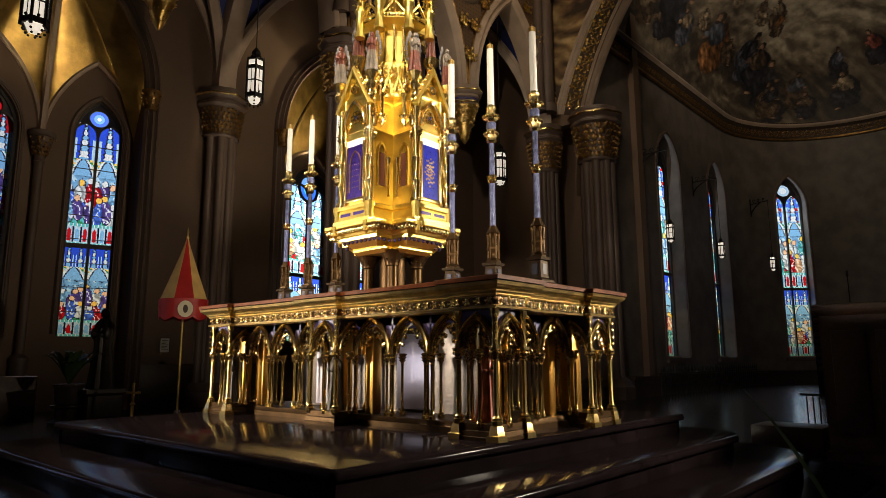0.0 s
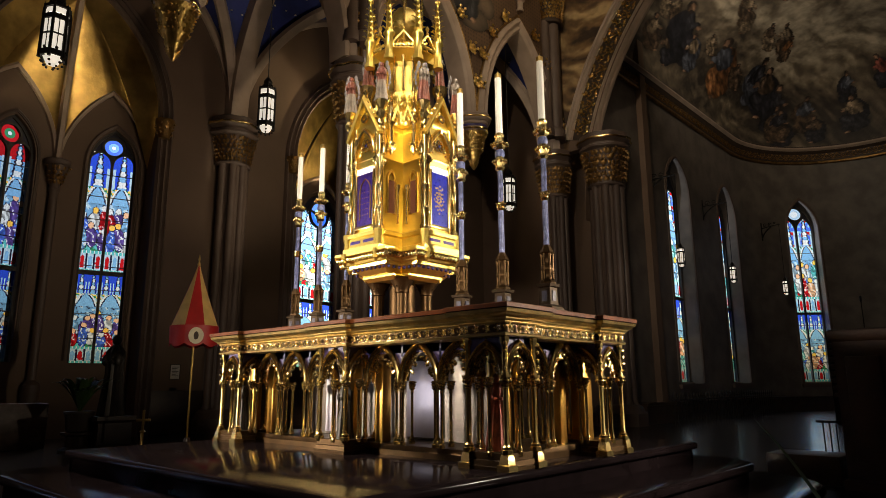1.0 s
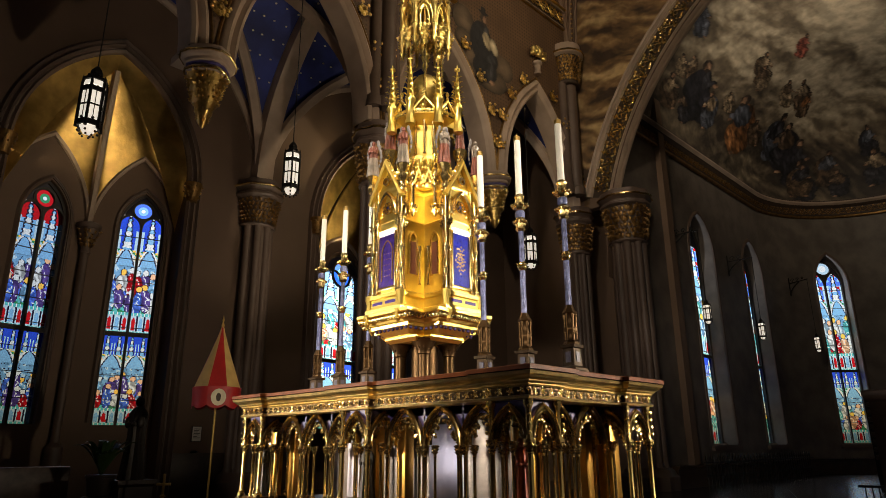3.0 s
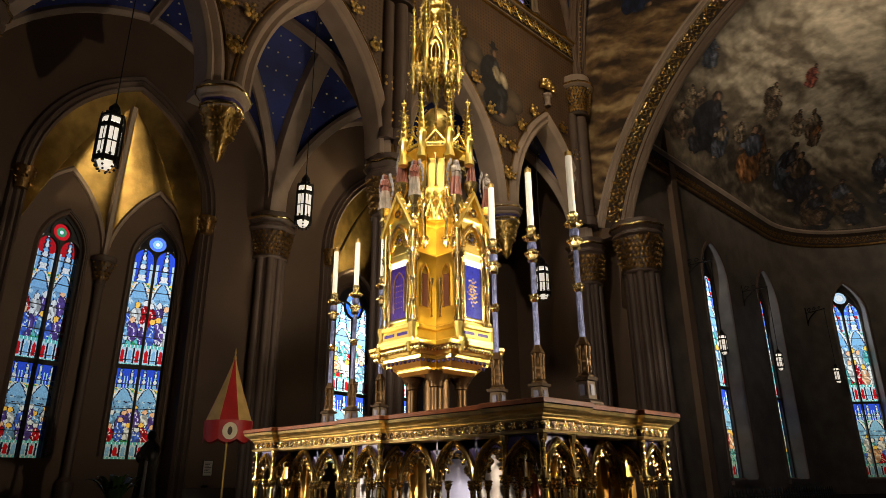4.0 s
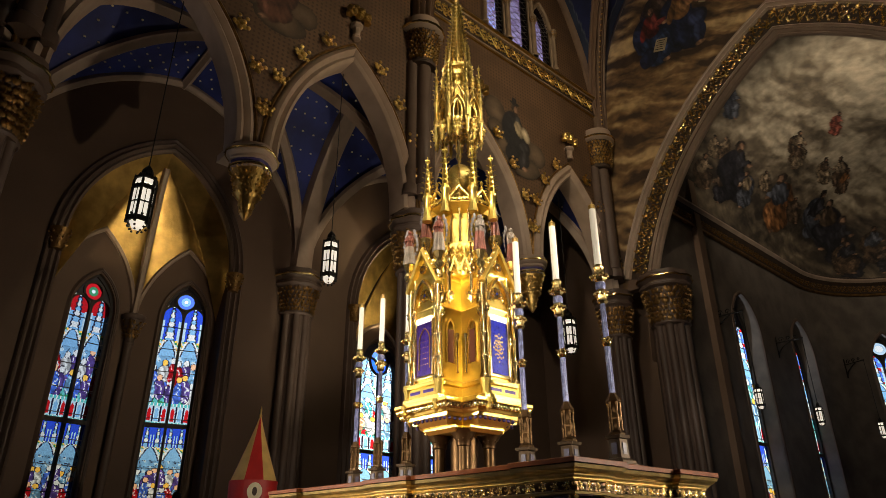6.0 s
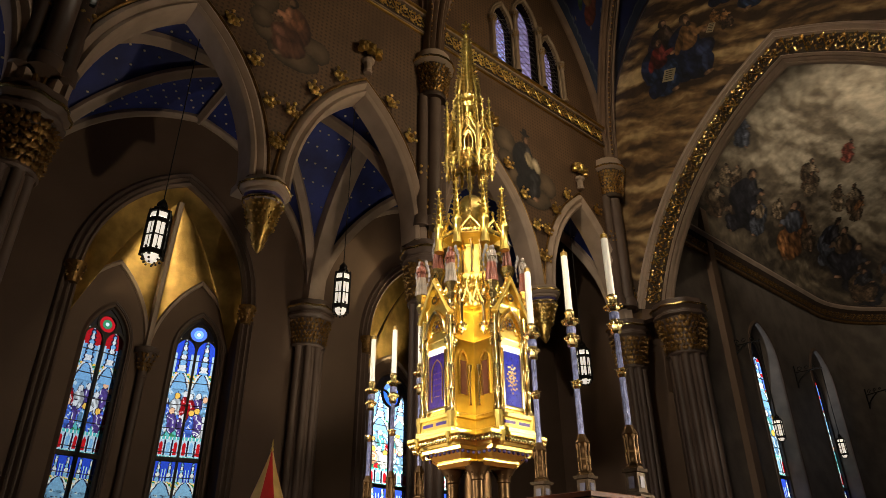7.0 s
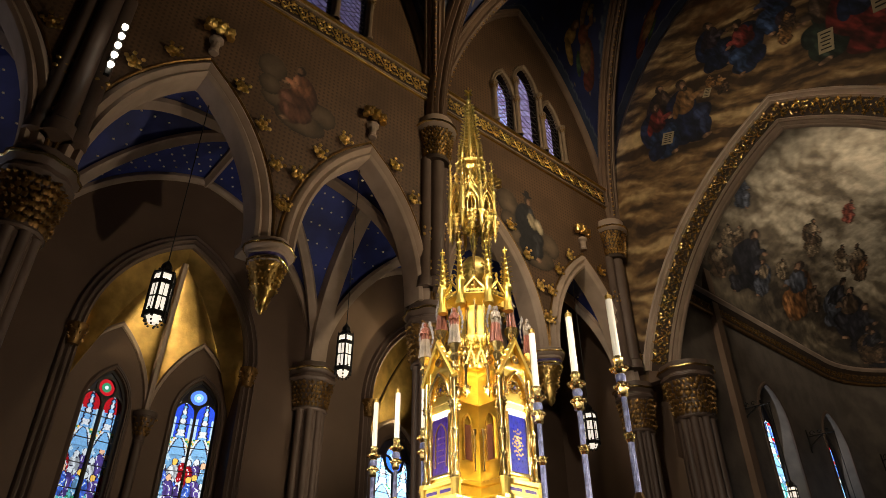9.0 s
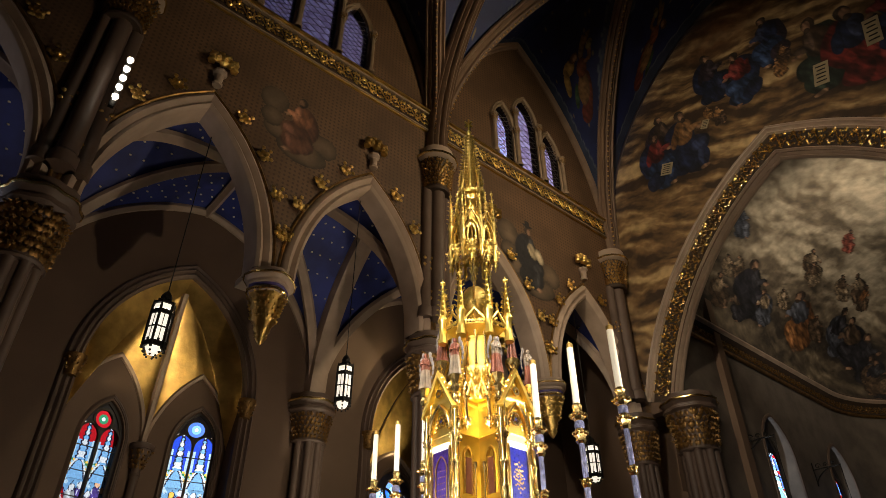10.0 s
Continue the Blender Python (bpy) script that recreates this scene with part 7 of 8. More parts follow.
        if s < 0:
            box(bm, -0.008, 0.02, -0.038, 0.038, zz(2.61), zz(2.9))
        else:
            box(bm, -0.038, 0.038, -0.008, 0.02, zz(2.61), zz(2.9))
        bmesh.ops.transform(bm, matrix=M3, verts=bm.verts)
        tp("corner_panel", bm, mat("brown_panel", (0.16, 0.05, 0.03), 0.4) if "brown_panel" not in bpy.data.materials else bpy.data.materials["brown_panel"])

# niches in the inner corners: bracket, slim shafts, small gables with finials and a leaf band
for dx, dy in ((-1, -1), (-1, 1), (1, -1)):
    e = W_ - 0.03
    o = Vector((dx, dy, 0)).normalized()
    t = Vector((-o.y, o.x, 0))
    c = Vector((dx * e, dy * e, 0))
    for off, out in ((-0.17, 0.19), (0.17, 0.19)):
        p = c + t * off + o * out
        bm = B()
        lathe(bm, [(0.02, zz(2.45)), (0.02, zz(2.48)), (0.009, zz(2.5)), (0.009, zz(2.74)), (0.014, zz(2.75)), (0.009, zz(2.76)), (0.009, zz(3.0)), (0.02, zz(3.04)), (0.02, zz(3.07))], 8, (p.x, p.y, 0))
        foliage(bm, 0.008, 0.02, zz(2.98), zz(3.05), (p.x, p.y), 1, 6, 3)
        tp("corner_shaft", bm, GOLD)
    bm = B()
    for off, out in ((-0.1, 0.15), (0.1, 0.15)):
        p = c + t * off + o * out
        for zb, zt, r in ((3.12, 3.5, 0.02),):
            lathe(bm, [(0.005, zz(zb)), (r * 1.6, zz(zb + 0.05)), (r * 2.2, zz(zb + 0.09)), (r, zz(zb + 0.1)), (r, zz(zt - 0.12)), (r * 1.8, zz(zt - 0.08)), (r * 2.4, zz(zt - 0.04)), (r * 2.4, zz(zt))], 8, (p.x, p.y, 0))
            foliage(bm, r, r * 2.2, zz(zb + 0.02), zz(zb + 0.1), (p.x, p.y), 2, 7, 5)
            foliage(bm, r, r * 2.4, zz(zt - 0.12), zz(zt - 0.02), (p.x, p.y), 2, 7, 8)
            pinnacle(bm, p.x, p.y, zz(zt), zz(zt + 0.22), 0.018)
    tp("corner_bracket", bm, GOLD)
    bm = B()
    for sg in (-1, 1):
        g = c + t * (sg * 0.045) + o * 0.17
        sweep(bm, [g + t * u + Vector((0, 0, zz(3.42) + z)) for u, z in ((-0.045, 0.0), (0, 0.14), (0.045, 0.0))][::-1], [(-0.008, -0.012), (-0.008, 0.02), (0.012, 0.02), (0.012, -0.012)], o)
        lathe(bm, [(0.01, zz(3.56)), (0.018, zz(3.58)), (0.006, zz(3.6)), (0.014, zz(3.63)), (0.003, zz(3.66))], 6, (g.x, g.y, 0))
    tp("corner_gable", bm, YELLOWGOLD)

# roof between the gables, second stage, pinnacles
bm = B()
rings(bm, octo(0.40), [(zz(3.40), 0.0), (zz(3.50), -0.02), (zz(3.62), -0.13), (zz(3.8), -0.17)])
tp("roof_cone", bm, YELLOWGOLD)
bm = B()
for row in range(6):
    r = 0.36 - 0.025 * row
    for q in range(20):
        a = 2 * math.pi * (q + 0.5 * (row % 2)) / 20
        ball(bm, (r * math.cos(a), r * math.sin(a), zz(3.46 + 0.055 * row)), 0.03, 1, 1, 1.2)
tagged(tp("scale_rows", bm, YELLOWGOLD), kind="stuff")
bm = B()
rings(bm, octo(0.215), [(zz(3.72), 0.03), (zz(3.78), 0.02), (zz(3.80), -0.02), (zz(4.12), -0.02), (zz(4.14), 0.02), (zz(4.17), 0.07), (zz(4.19), 0.1), (zz(4.205), 0.1), (zz(4.21), 0.0)])
for q in range(8):
    a = math.pi / 4 * q
    for k in range(9):
        off = 0.028 * (k - 4)
        leaflet(bm, Vector((0.315 * math.cos(a) - off * math.sin(a), 0.315 * math.sin(a) + off * math.cos(a), zz(4.2))), Vector((math.cos(a), math.sin(a), 0)), Vector((-math.sin(a), math.cos(a), 0)), Vector((0, 0, 1)), 0.035)
tp("lantern_stage", bm, YELLOWGOLD)
for q in range(16):
    a = math.pi / 8 * q
    r = 0.225
    bm = lathe(B(), [(0.018, zz(3.8)), (0.010, zz(3.83)), (0.010, zz(4.1)), (0.02, zz(4.14)), (0.02, zz(4.17))], 6, (r * math.cos(a), r * math.sin(a), 0))
    tp("stage_shaft", bm, GOLD)


for q in range(8):
    a = math.pi / 4 * q + math.pi / 8
    bm = B()
    pinnacle(bm, 0.345 * math.cos(a), 0.345 * math.sin(a), zz(4.06), zz(4.8), 0.038)
    sweep(bm, [(0.2 * math.cos(a), 0.2 * math.sin(a), zz(4.2)), (0.345 * math.cos(a), 0.345 * math.sin(a), zz(4.12))], [(-0.012, -0.03), (0.012, -0.03), (0.012, 0.03), (-0.012, 0.03)], (0, 0, 1))
    tp("pinnacle", bm, YELLOWGOLD)
    bm = B()
    b = math.pi / 4 * q
    cx, cy = 0.31 * math.cos(b), 0.31 * math.sin(b)
    t = Vector((-math.sin(b), math.cos(b), 0))
    o = Vector((math.cos(b), math.sin(b), 0))
    sweep(bm, [Vector((cx, cy, zz(4.2))) + t * u + Vector((0, 0, z)) for u, z in ((-0.12, 0.0), (0, 0.15), (0.12, 0.0))][::-1], [(-0.010, -0.012), (-0.010, 0.012), (0.008, 0.016), (0.008, -0.012)], o)
    for k in range(5):
        ball(bm, Vector((cx, cy, zz(4.21 + 0.02 * k))) + t * (0.05 * math.sin(k * 2)), 0.014)
    lathe(bm, [(0.008, zz(4.35)), (0.018, zz(4.37)), (0.007, zz(4.39)), (0.02, zz(4.42)), (0.004, zz(4.45))], 8, (cx, cy, 0))
    tp("stage_gable", bm, TOWERGILT)
for dx in (-1, 1):
    for dy in (-1, 1):
        bm = B()
        lathe(bm, [(0.05, zz(3.42)), (0.06, zz(3.48)), (0.045, zz(3.52)), (0.045, zz(3.6)), (0.035, zz(3.8)), (0.07, zz(3.88)), (0.07, zz(3.93))], 8, (dx * 0.24, dy * 0.24, 0))
        if dx + dy > -2:
            tp("statue_pedestal", bm, GOLD)
        else:
            bm.free()
        for p in ((dx * 0.47, dy * 0.21), (dx * 0.21, dy * 0.47)):
            bm = B()
            lathe(bm, [(0.035, zz(3.42)), (0.05, zz(3.46)), (0.03, zz(3.5)), (0.05, zz(3.55)), (0.055, zz(3.58))], 8, (p[0], p[1], 0))
            tp("statue_pedestal", bm, GOLD)
# open upper lantern on slender rods
for q in range(4):
    a = math.pi / 2 * q + math.pi / 4
    bm = B()
    lathe(bm, [(0.012, zz(4.25)), (0.012, zz(4.9)), (0.02, zz(4.93)), (0.012, zz(4.96)), (0.012, zz(5.45))], 8, (0.17 * math.cos(a), 0.17 * math.sin(a), 0))
    tp("rod", bm, GOLD)
bm = B()
lathe(bm, [(0.03, zz(4.27)), (0.06, zz(4.32)), (0.04, zz(4.38)), (0.12, zz(4.46)), (0.15, zz(4.56)), (0.14, zz(4.66)), (0.08, zz(4.74)), (0.02, zz(4.78))], 16, (0, 0, 0), 1, 8, 0.05)
tp("crown_cresting", bm, TOWERGILT)
bm = B()
rings(bm, octo(0.20), [(zz(5.42), -0.06), (zz(5.44), -0.02), (zz(5.5), -0.02), (zz(5.52), 0.0), (zz(5.54), -0.07), (zz(5.62), -0.11), (zz(5.82), -0.12), (zz(5.85), -0.07), (zz(5.87), -0.055), (zz(5.88), -0.09), (zz(5.96), -0.09), (zz(5.97), -0.05), (zz(5.99), -0.045), (zz(6.0), -0.12)])
for q in range(24):
    a = math.pi / 12 * q
    for z in (5.87, 5.97):
        leaflet(bm, Vector((0.145 * math.cos(a), 0.145 * math.sin(a), zz(z))), Vector((math.cos(a), math.sin(a), 0)), Vector((-math.sin(a), math.cos(a), 0)), Vector((0, 0, 1)), 0.05)
tp("upper_canopy", bm, TOWERGILT)
for q in range(8):
    b = math.pi / 4 * q
    o, t = Vector((math.cos(b), math.sin(b), 0)), Vector((-math.sin(b), math.cos(b), 0))
    c = o * 0.235
    bm = B()
    sweep(bm, [Vector((c.x, c.y, zz(5.3))) + t * u + Vector((0, 0, z)) for u, z in arch_pts(0.08, 0.2, 7, 0.1)][::-1], [(-0.006, -0.012), (-0.006, 0.012), (0.008, 0.016), (0.008, -0.012)], o)
    sweep(bm, [Vector((c.x, c.y, zz(5.3))) + t * u * 0.55 - o * 0.015 + Vector((0, 0, z * 0.75)) for u, z in arch_pts(0.08, 0.2, 7, 0.1)][::-1], [(-0.004, -0.008), (-0.004, 0.008), (0.005, 0.008), (0.005, -0.008)], o)
    sweep(bm, [Vector((c.x, c.y, zz(5.42))) + t * u + Vector((0, 0, z)) for u, z in ((-0.1, 0.0), (0, 0.22), (0.1, 0.0))][::-1], [(-0.006, -0.012), (-0.006, 0.012), (0.006, 0.016), (0.006, -0.012)], o)
    for k in range(7):
        ball(bm, Vector((c.x, c.y, zz(5.08 + 0.05 * k))) + t * (0.05 * math.sin(k * 2.2)) - o * 0.02, 0.013)
    lathe(bm, [(0.004, zz(4.98)), (0.03, zz(5.03)), (0.015, zz(5.06)), (0.03, zz(5.1)), (0.02, zz(5.2))], 6, (c.x, c.y, 0))
    for k in range(4):
        ball(bm, Vector((c.x, c.y, zz(5.46 + 0.055 * k))) + t * (0.085 - 0.02 * k), 0.014)
        ball(bm, Vector((c.x, c.y, zz(5.46 + 0.055 * k))) - t * (0.085 - 0.02 * k), 0.014)
    lathe(bm, [(0.006, zz(5.64)), (0.02, zz(5.67)), (0.008, zz(5.7)), (0.026, zz(5.73)), (0.004, zz(5.78))], 6, (c.x, c.y, 0))
    foliage(bm, 0.01, 0.045, zz(5.04), zz(5.2), (c.x, c.y), 2, 6, q)
    tp("canopy_gable", bm, TOWERGILT)
    a = b + math.pi / 8
    bm = B()
    pinnacle(bm, 0.25 * math.cos(a), 0.25 * math.sin(a), zz(5.22), zz(5.98), 0.026)
    lathe(bm, [(0.004, zz(5.0)), (0.022, zz(5.08)), (0.015, zz(5.12)), (0.028, zz(5.2)), (0.028, zz(5.26))], 6, (0.25 * math.cos(a), 0.25 * math.sin(a), 0))
    pinnacle(bm, 0.17 * math.cos(a), 0.17 * math.sin(a), zz(5.5), zz(5.95), 0.014)
    pinnacle(bm, 0.13 * math.cos(b), 0.13 * math.sin(b), zz(5.98), zz(6.34), 0.012)
    tp("pinnacle", bm, TOWERGILT)
bm = B()
lathe(bm, [(0.005, zz(4.82)), (0.035, zz(4.88)), (0.02, zz(4.92)), (0.05, zz(4.98)), (0.03, zz(5.04)), (0.03, zz(5.3))], 8)
foliage(bm, 0.03, 0.16, zz(5.0), zz(5.3), (0, 0), 4, 10, 5)
tp("pendant_boss", bm, TOWERGILT)
bm = B()
lathe(bm, [(0.06, zz(6.0)), (0.06, zz(6.12)), (0.075, zz(6.14)), (0.05, zz(6.16)), (0.014, zz(6.98)), (0.03, zz(7.0)), (0.034, zz(7.02)), (0.012, zz(7.05))], 8)
for q in range(8):
    # crocketed ribs, clear of the core at the foot
    a = math.pi / 4 * q + math.pi / 8
    ca, sa = math.cos(a), math.sin(a)
    sweep(bm, [(0.105 * ca, 0.105 * sa, zz(6.06)), (0.02 * ca, 0.02 * sa, zz(6.98))], [(-0.006, -0.006), (0.006, -0.006), (0.006, 0.006), (-0.006, 0.006)], (-sa, ca, 0))
    for k in range(15):
        f = k / 15
        r = 0.105 - 0.085 * f
        leaflet(bm, Vector((r * ca, r * sa, zz(6.1 + 0.88 * f))), Vector((ca, sa, 0)), Vector((-sa, ca, 0)), Vector((ca * 0.6, sa * 0.6, 0.6)), 0.055 - 0.02 * f)
tp("spire", bm, TOWERGILT)
bm = B()
box(bm, -0.01, 0.01, -0.01, 0.01, zz(7.05), zz(7.25), 0.003)
box(bm, -0.045, 0.045, -0.01, 0.01, zz(7.15), zz(7.175), 0.003)
box(bm, -0.01, 0.01, -0.045, 0.045, zz(7.15), zz(7.175), 0.003)
for p in ((0.05, 0), (-0.05, 0), (0, 0.05), (0, -0.05)):
    ball(bm, (p[0], p[1], zz(7.163)), 0.016)
tp("cross", bm, YELLOWGOLD)
# small lamps set in the crook of the gables light the middle of the tower
for dx, dy in ((-1, -1), (-1, 1), (1, -1)):
    area("tower_lamp", (TX + dx * 0.33, TY + dy * 0.33, 3.12), (TX + dx * 0.2, TY + dy * 0.2, 3.7), 0.9, 0.08, 0.08, (1.0, 0.86, 0.55))

ANGEL_A = robed("angel_statue", 0.37, ROSEROBE, "", True, PALEROBE)
ANGEL_B = robed("angel_statue", 0.37, PALEROBE, "", True, ROSEROBE)
for x, y, z, a, me, lb in ((-0.47, 0.21, 3.585, -60, ANGEL_A, "pale"), (-0.47, -0.21, 3.585, -70, ANGEL_A, "pale"), (-0.21, -0.47, 3.585, -20, ANGEL_B, "rose"), (0.21, -0.47, 3.585, 0, ANGEL_B, "rose"),
                           (-0.24, 0.24, 3.93, -60, ANGEL_B, "rose"), (0.24, -0.24, 3.93, 10, ANGEL_B, "rose"), (-0.47 + 0.2, -0.47 + 0.2, 3.69, -45, ANGEL_A, "pale")):
    if lb == "pale" and z > 3.6:
        continue
    st = new("angel_statue", me)
    st.matrix_basis = Matrix.Translation((TX + x, TY + y, z)) @ rot_z(a)
    tagged(st, "small winged angel statue in %s robes on the gilded tower" % lb, "statue", "tower angels")

# ---- candlesticks ----


DARKENAMEL = mat("dark_enamel", (0.02, 0.018, 0.06), 0.45, 0, 0.4, 20)
# near-black colour puts the bases' lack of light into the brass
UNLITBRASS = mat("unlit_dark_brass", (0.045, 0.028, 0.014), 0.5, 0.6, 0.5, 12, 0.1, 60, spec=0.15)


def candlestick(x, y):
    root = thing("candlestick", "tall gilt and lapis-blue altar candlestick with white candle", "candlestick", "altar candlesticks", "", (x, y, ZT))
    z0 = ZT
    bm = B()
    rings(bm, [(-0.09, -0.09), (0.09, -0.09), (0.09, 0.09), (-0.09, 0.09)], [(0, 0), (0.025, 0), (0.03, -0.01), (0.045, -0.012), (0.06, -0.03), (0.065, -0.04), (0.19, -0.045), (0.195, -0.03), (0.215, -0.025), (0.22, -0.05)])
    part("base", bm, UNLITBRASS, root, "square dark gilt base")
    for s in (-1, 1):
        part("base_panel", box(B(), -0.022, 0.022, s * 0.045, s * 0.052, 0.09, 0.165), DARKENAMEL, root)
        part("base_panel", box(B(), s * 0.045, s * 0.052, -0.022, 0.022, 0.09, 0.165), DARKENAMEL, root)
    bm = B()
    lathe(bm, [(0.05, 0.21), (0.054, 0.23), (0.035, 0.25), (0.03, 0.30), (0.044, 0.32), (0.044, 0.34), (0.03, 0.36), (0.03, 0.42), (0.052, 0.45), (0.03, 0.49), (0.025, 0.51)], 12, (0, 0, 0), 1, 6, 0.08)
    part("knop", bm, DARKSHADEBRASS, root)
    for k in range(6):
        a = math.pi * k / 3
        bm = B()
        lathe(bm, [(0.01, 0.25), (0.008, 0.27), (0.008, 0.40), (0.014, 0.43), (0.003, 0.48)], 6, (0.04 * math.cos(a), 0.04 * math.sin(a), 0))
        part("knop_column", bm, DARKSHADEBRASS, root)
    part("shaft", lathe(B(), [(0.023, 0.5), (0.023, 0.86), (0.022, 0.9), (0.021, 1.22)], 8), ENAMEL, root, "lapis-blue enamel shaft")
    bm = B()
    lathe(bm, [(0.023, 0.85), (0.035, 0.87), (0.027, 0.885), (0.035, 0.90), (0.023, 0.92)], 10)
    foliage(bm, 0.028, 0.036, 0.86, 0.91, (0, 0), 1, 6, 1)
    part("ring", bm, GOLD, root)
    bm = B()
    lathe(bm, [(0.026, 1.18), (0.04, 1.2), (0.035, 1.22), (0.045, 1.25), (0.048, 1.27), (0.032, 1.29), (0.03, 1.36), (0.048, 1.38), (0.055, 1.4), (0.036, 1.43), (0.032, 1.46), (0.04, 1.48), (0.028, 1.5)], 12, (0, 0, 0), 1, 6, 0.06)
    for k in range(8):
        a = math.pi / 4 * k
        ball(bm, (0.05 * math.cos(a), 0.05 * math.sin(a), 1.26), 0.017)
        ball(bm, (0.06 * math.cos(a), 0.06 * math.sin(a), 1.40), 0.018)
    part("upper_knop", bm, GOLD, root)
    part("knop_enamel", lathe(B(), [(0.034, 1.295), (0.04, 1.31), (0.04, 1.34), (0.034, 1.355)], 10), ENAMEL, root)
    part("candle", lathe(B(), [(0.028, 1.5), (0.0275, 1.97), (0.026, 2.0)], 14), WAX, root, "white wax candle")
    part("follower", lathe(B(), [(0.029, 1.985), (0.029, 2.02), (0.022, 2.025), (0.004, 2.04), (0.003, 2.055)], 12), GOLDDULL, root, "brass candle follower")
    return root


first = candlestick(3.97, 2.63)
for y in (3.045, 3.465, 4.97, 5.42, 5.82):
    copy_thing(first, Matrix.Translation((3.97, y, ZT)) @ rot_z(y * 20 % 7))

# ---- hanging lanterns ----


def lantern(x, y, z, chain_top, k=1.0, lit=None, label="white glass and pierced brass gothic hanging lantern", group="nave lanterns"):
    """A hexagonal lantern whose foot is at z."""
    lit = lit or OPAL
    root = thing("hanging_lantern", label, "lantern", group, "", (x, y, z))
    h = 1.15 * k
    r = 0.165 * k
    glass = B()
    lathe(glass, [(r * 0.86, 0.2 * h), (r * 0.9, 0.66 * h)], 6)
    part("glass", glass, lit, root, "glowing white glass")
    up = B()
    lathe(up, [(r * 0.95, 0.68 * h), (r * 0.8, 0.76 * h)], 6)
    part("upper_glass", up, lit, root)
    low = B()
    lathe(low, [(r * 0.45, 0.05 * h), (r * 0.75, 0.13 * h)], 6)
    part("lower_glass", low, lit, root)
    bm = B()
    for q in range(6):
        a = math.pi / 3 * q
        c, d = math.cos(a), math.sin(a)
        lathe(bm, [(0.026 * k, 0.1 * h), (0.022 * k, 0.14 * h), (0.022 * k, 0.7 * h), (0.02 * k, 0.72 * h), (0.003, 0.82 * h)], 6, (r * c, r * d, 0))
        ball(bm, (r * 0.8 * c, r * 0.8 * d, 0.06 * h), 0.022 * k)
        ball(bm, (r * 0.5 * c, r * 0.5 * d, 0.02 * h), 0.02 * k)
        a2 = a + math.pi / 6
        lathe(bm, [(0.007 * k, 0.2 * h), (0.007 * k, 0.66 * h)], 5, (r * 0.83 * math.cos(a2), r * 0.83 * math.sin(a2), 0))
        ball(bm, (r * 0.9 * math.cos(a2), r * 0.9 * math.sin(a2), 0.22 * h), 0.026 * k)
        ball(bm, (r * 0.9 * math.cos(a2), r * 0.9 * math.sin(a2), 0.65 * h), 0.024 * k)
        ball(bm, (r * 0.8 * math.cos(a2), r * 0.8 * math.sin(a2), 0.81 * h), 0.026 * k)
    for z0, z1, q in ((0.13, 0.2, 1.0), (0.60, 0.66, 0.98), (0.755, 0.79, 1.0), (0.4, 0.415, 0.98)):
        ring = [(r * q * math.cos(math.pi / 3 * j), r * q * math.sin(math.pi / 3 * j), (z0 + z1) / 2 * h) for j in range(6)]
        t = (z1 - z0) / 2 * h
        sweep(bm, ring, [(-0.012 * k, -t), (0.012 * k, -t), (0.012 * k, t), (-0.012 * k, t)], (0, 0, 1), True)
    lathe(bm, [(r * 0.85, 0.78 * h), (r * 0.5, 0.86 * h), (r * 0.55, 0.88 * h), (r * 0.5, 0.92 * h), (r * 0.2, 0.98 * h), (r * 0.08, h)], 6)
    part("lantern_body", bm, IRON, root, "dark pierced metal body")
    part("chain", lathe(B(), [(0.011, h), (0.011, chain_top - z)], 6), IRON, root, "thin suspension chain")
    return root


lantern(2.74, 10.95, 6.08, 11.75, 1.15)
lantern(6.6, 10.95, 6.08, 11.75, 1.08)
lantern(14.66, 10.95, 6.02, 11.75, 1.15)


def bracket_lamp(u, out):
    """A wrought-iron bracket on the apse wall with a small lantern on a chain."""
    x, y, z = apse(u, 0, 7.85)
    n = apse_n(u)
    root = thing("wall_bracket", "black wrought-iron wall bracket with scrolls", "bracket", "apse brackets", "", (x, y, z))
    bm = B()
    T = 0.018
    sq = [(-T, -T), (T, -T), (T, T), (-T, T)]
    side = Vector((-n.y, n.x, 0))
    sweep(bm, [Vector((0, 0, -0.55)) + n * 0.03, Vector((0, 0, 0.25)) + n * 0.03], sq, side)
    sweep(bm, [n * 0.02, n * out], sq, (0, 0, 1))
    sweep(bm, [n * (0.03 + 0.5 * f * f) + Vector((0, 0, -0.5 + 0.48 * f)) for f in [k / 8 for k in range(9)]], sq, side)
    for c, r in ((0.2, 0.1), (0.45, 0.08), (0.7, 0.06)):
        sweep(bm, [n * (c + r * (1 - k / 16) * math.cos(k * 0.6)) + Vector((0, 0, 0.1 + r * (1 - k / 16) * math.sin(k * 0.6))) for k in range(12)], [(a * 0.6, b * 0.6) for a, b in sq], side)
    part("arm", bm, IRON, root)
    p = Vector((x, y, z)) + n * (out - 0.03)
    lantern(p.x, p.y, 4.75, 7.85, 0.7, DIMOPAL, "small white glass lantern hung from an iron bracket", "apse lanterns")


for u in (2.35, 6.95, LEN1 + 0.42 * R):
    bracket_lamp(u, 0.95)

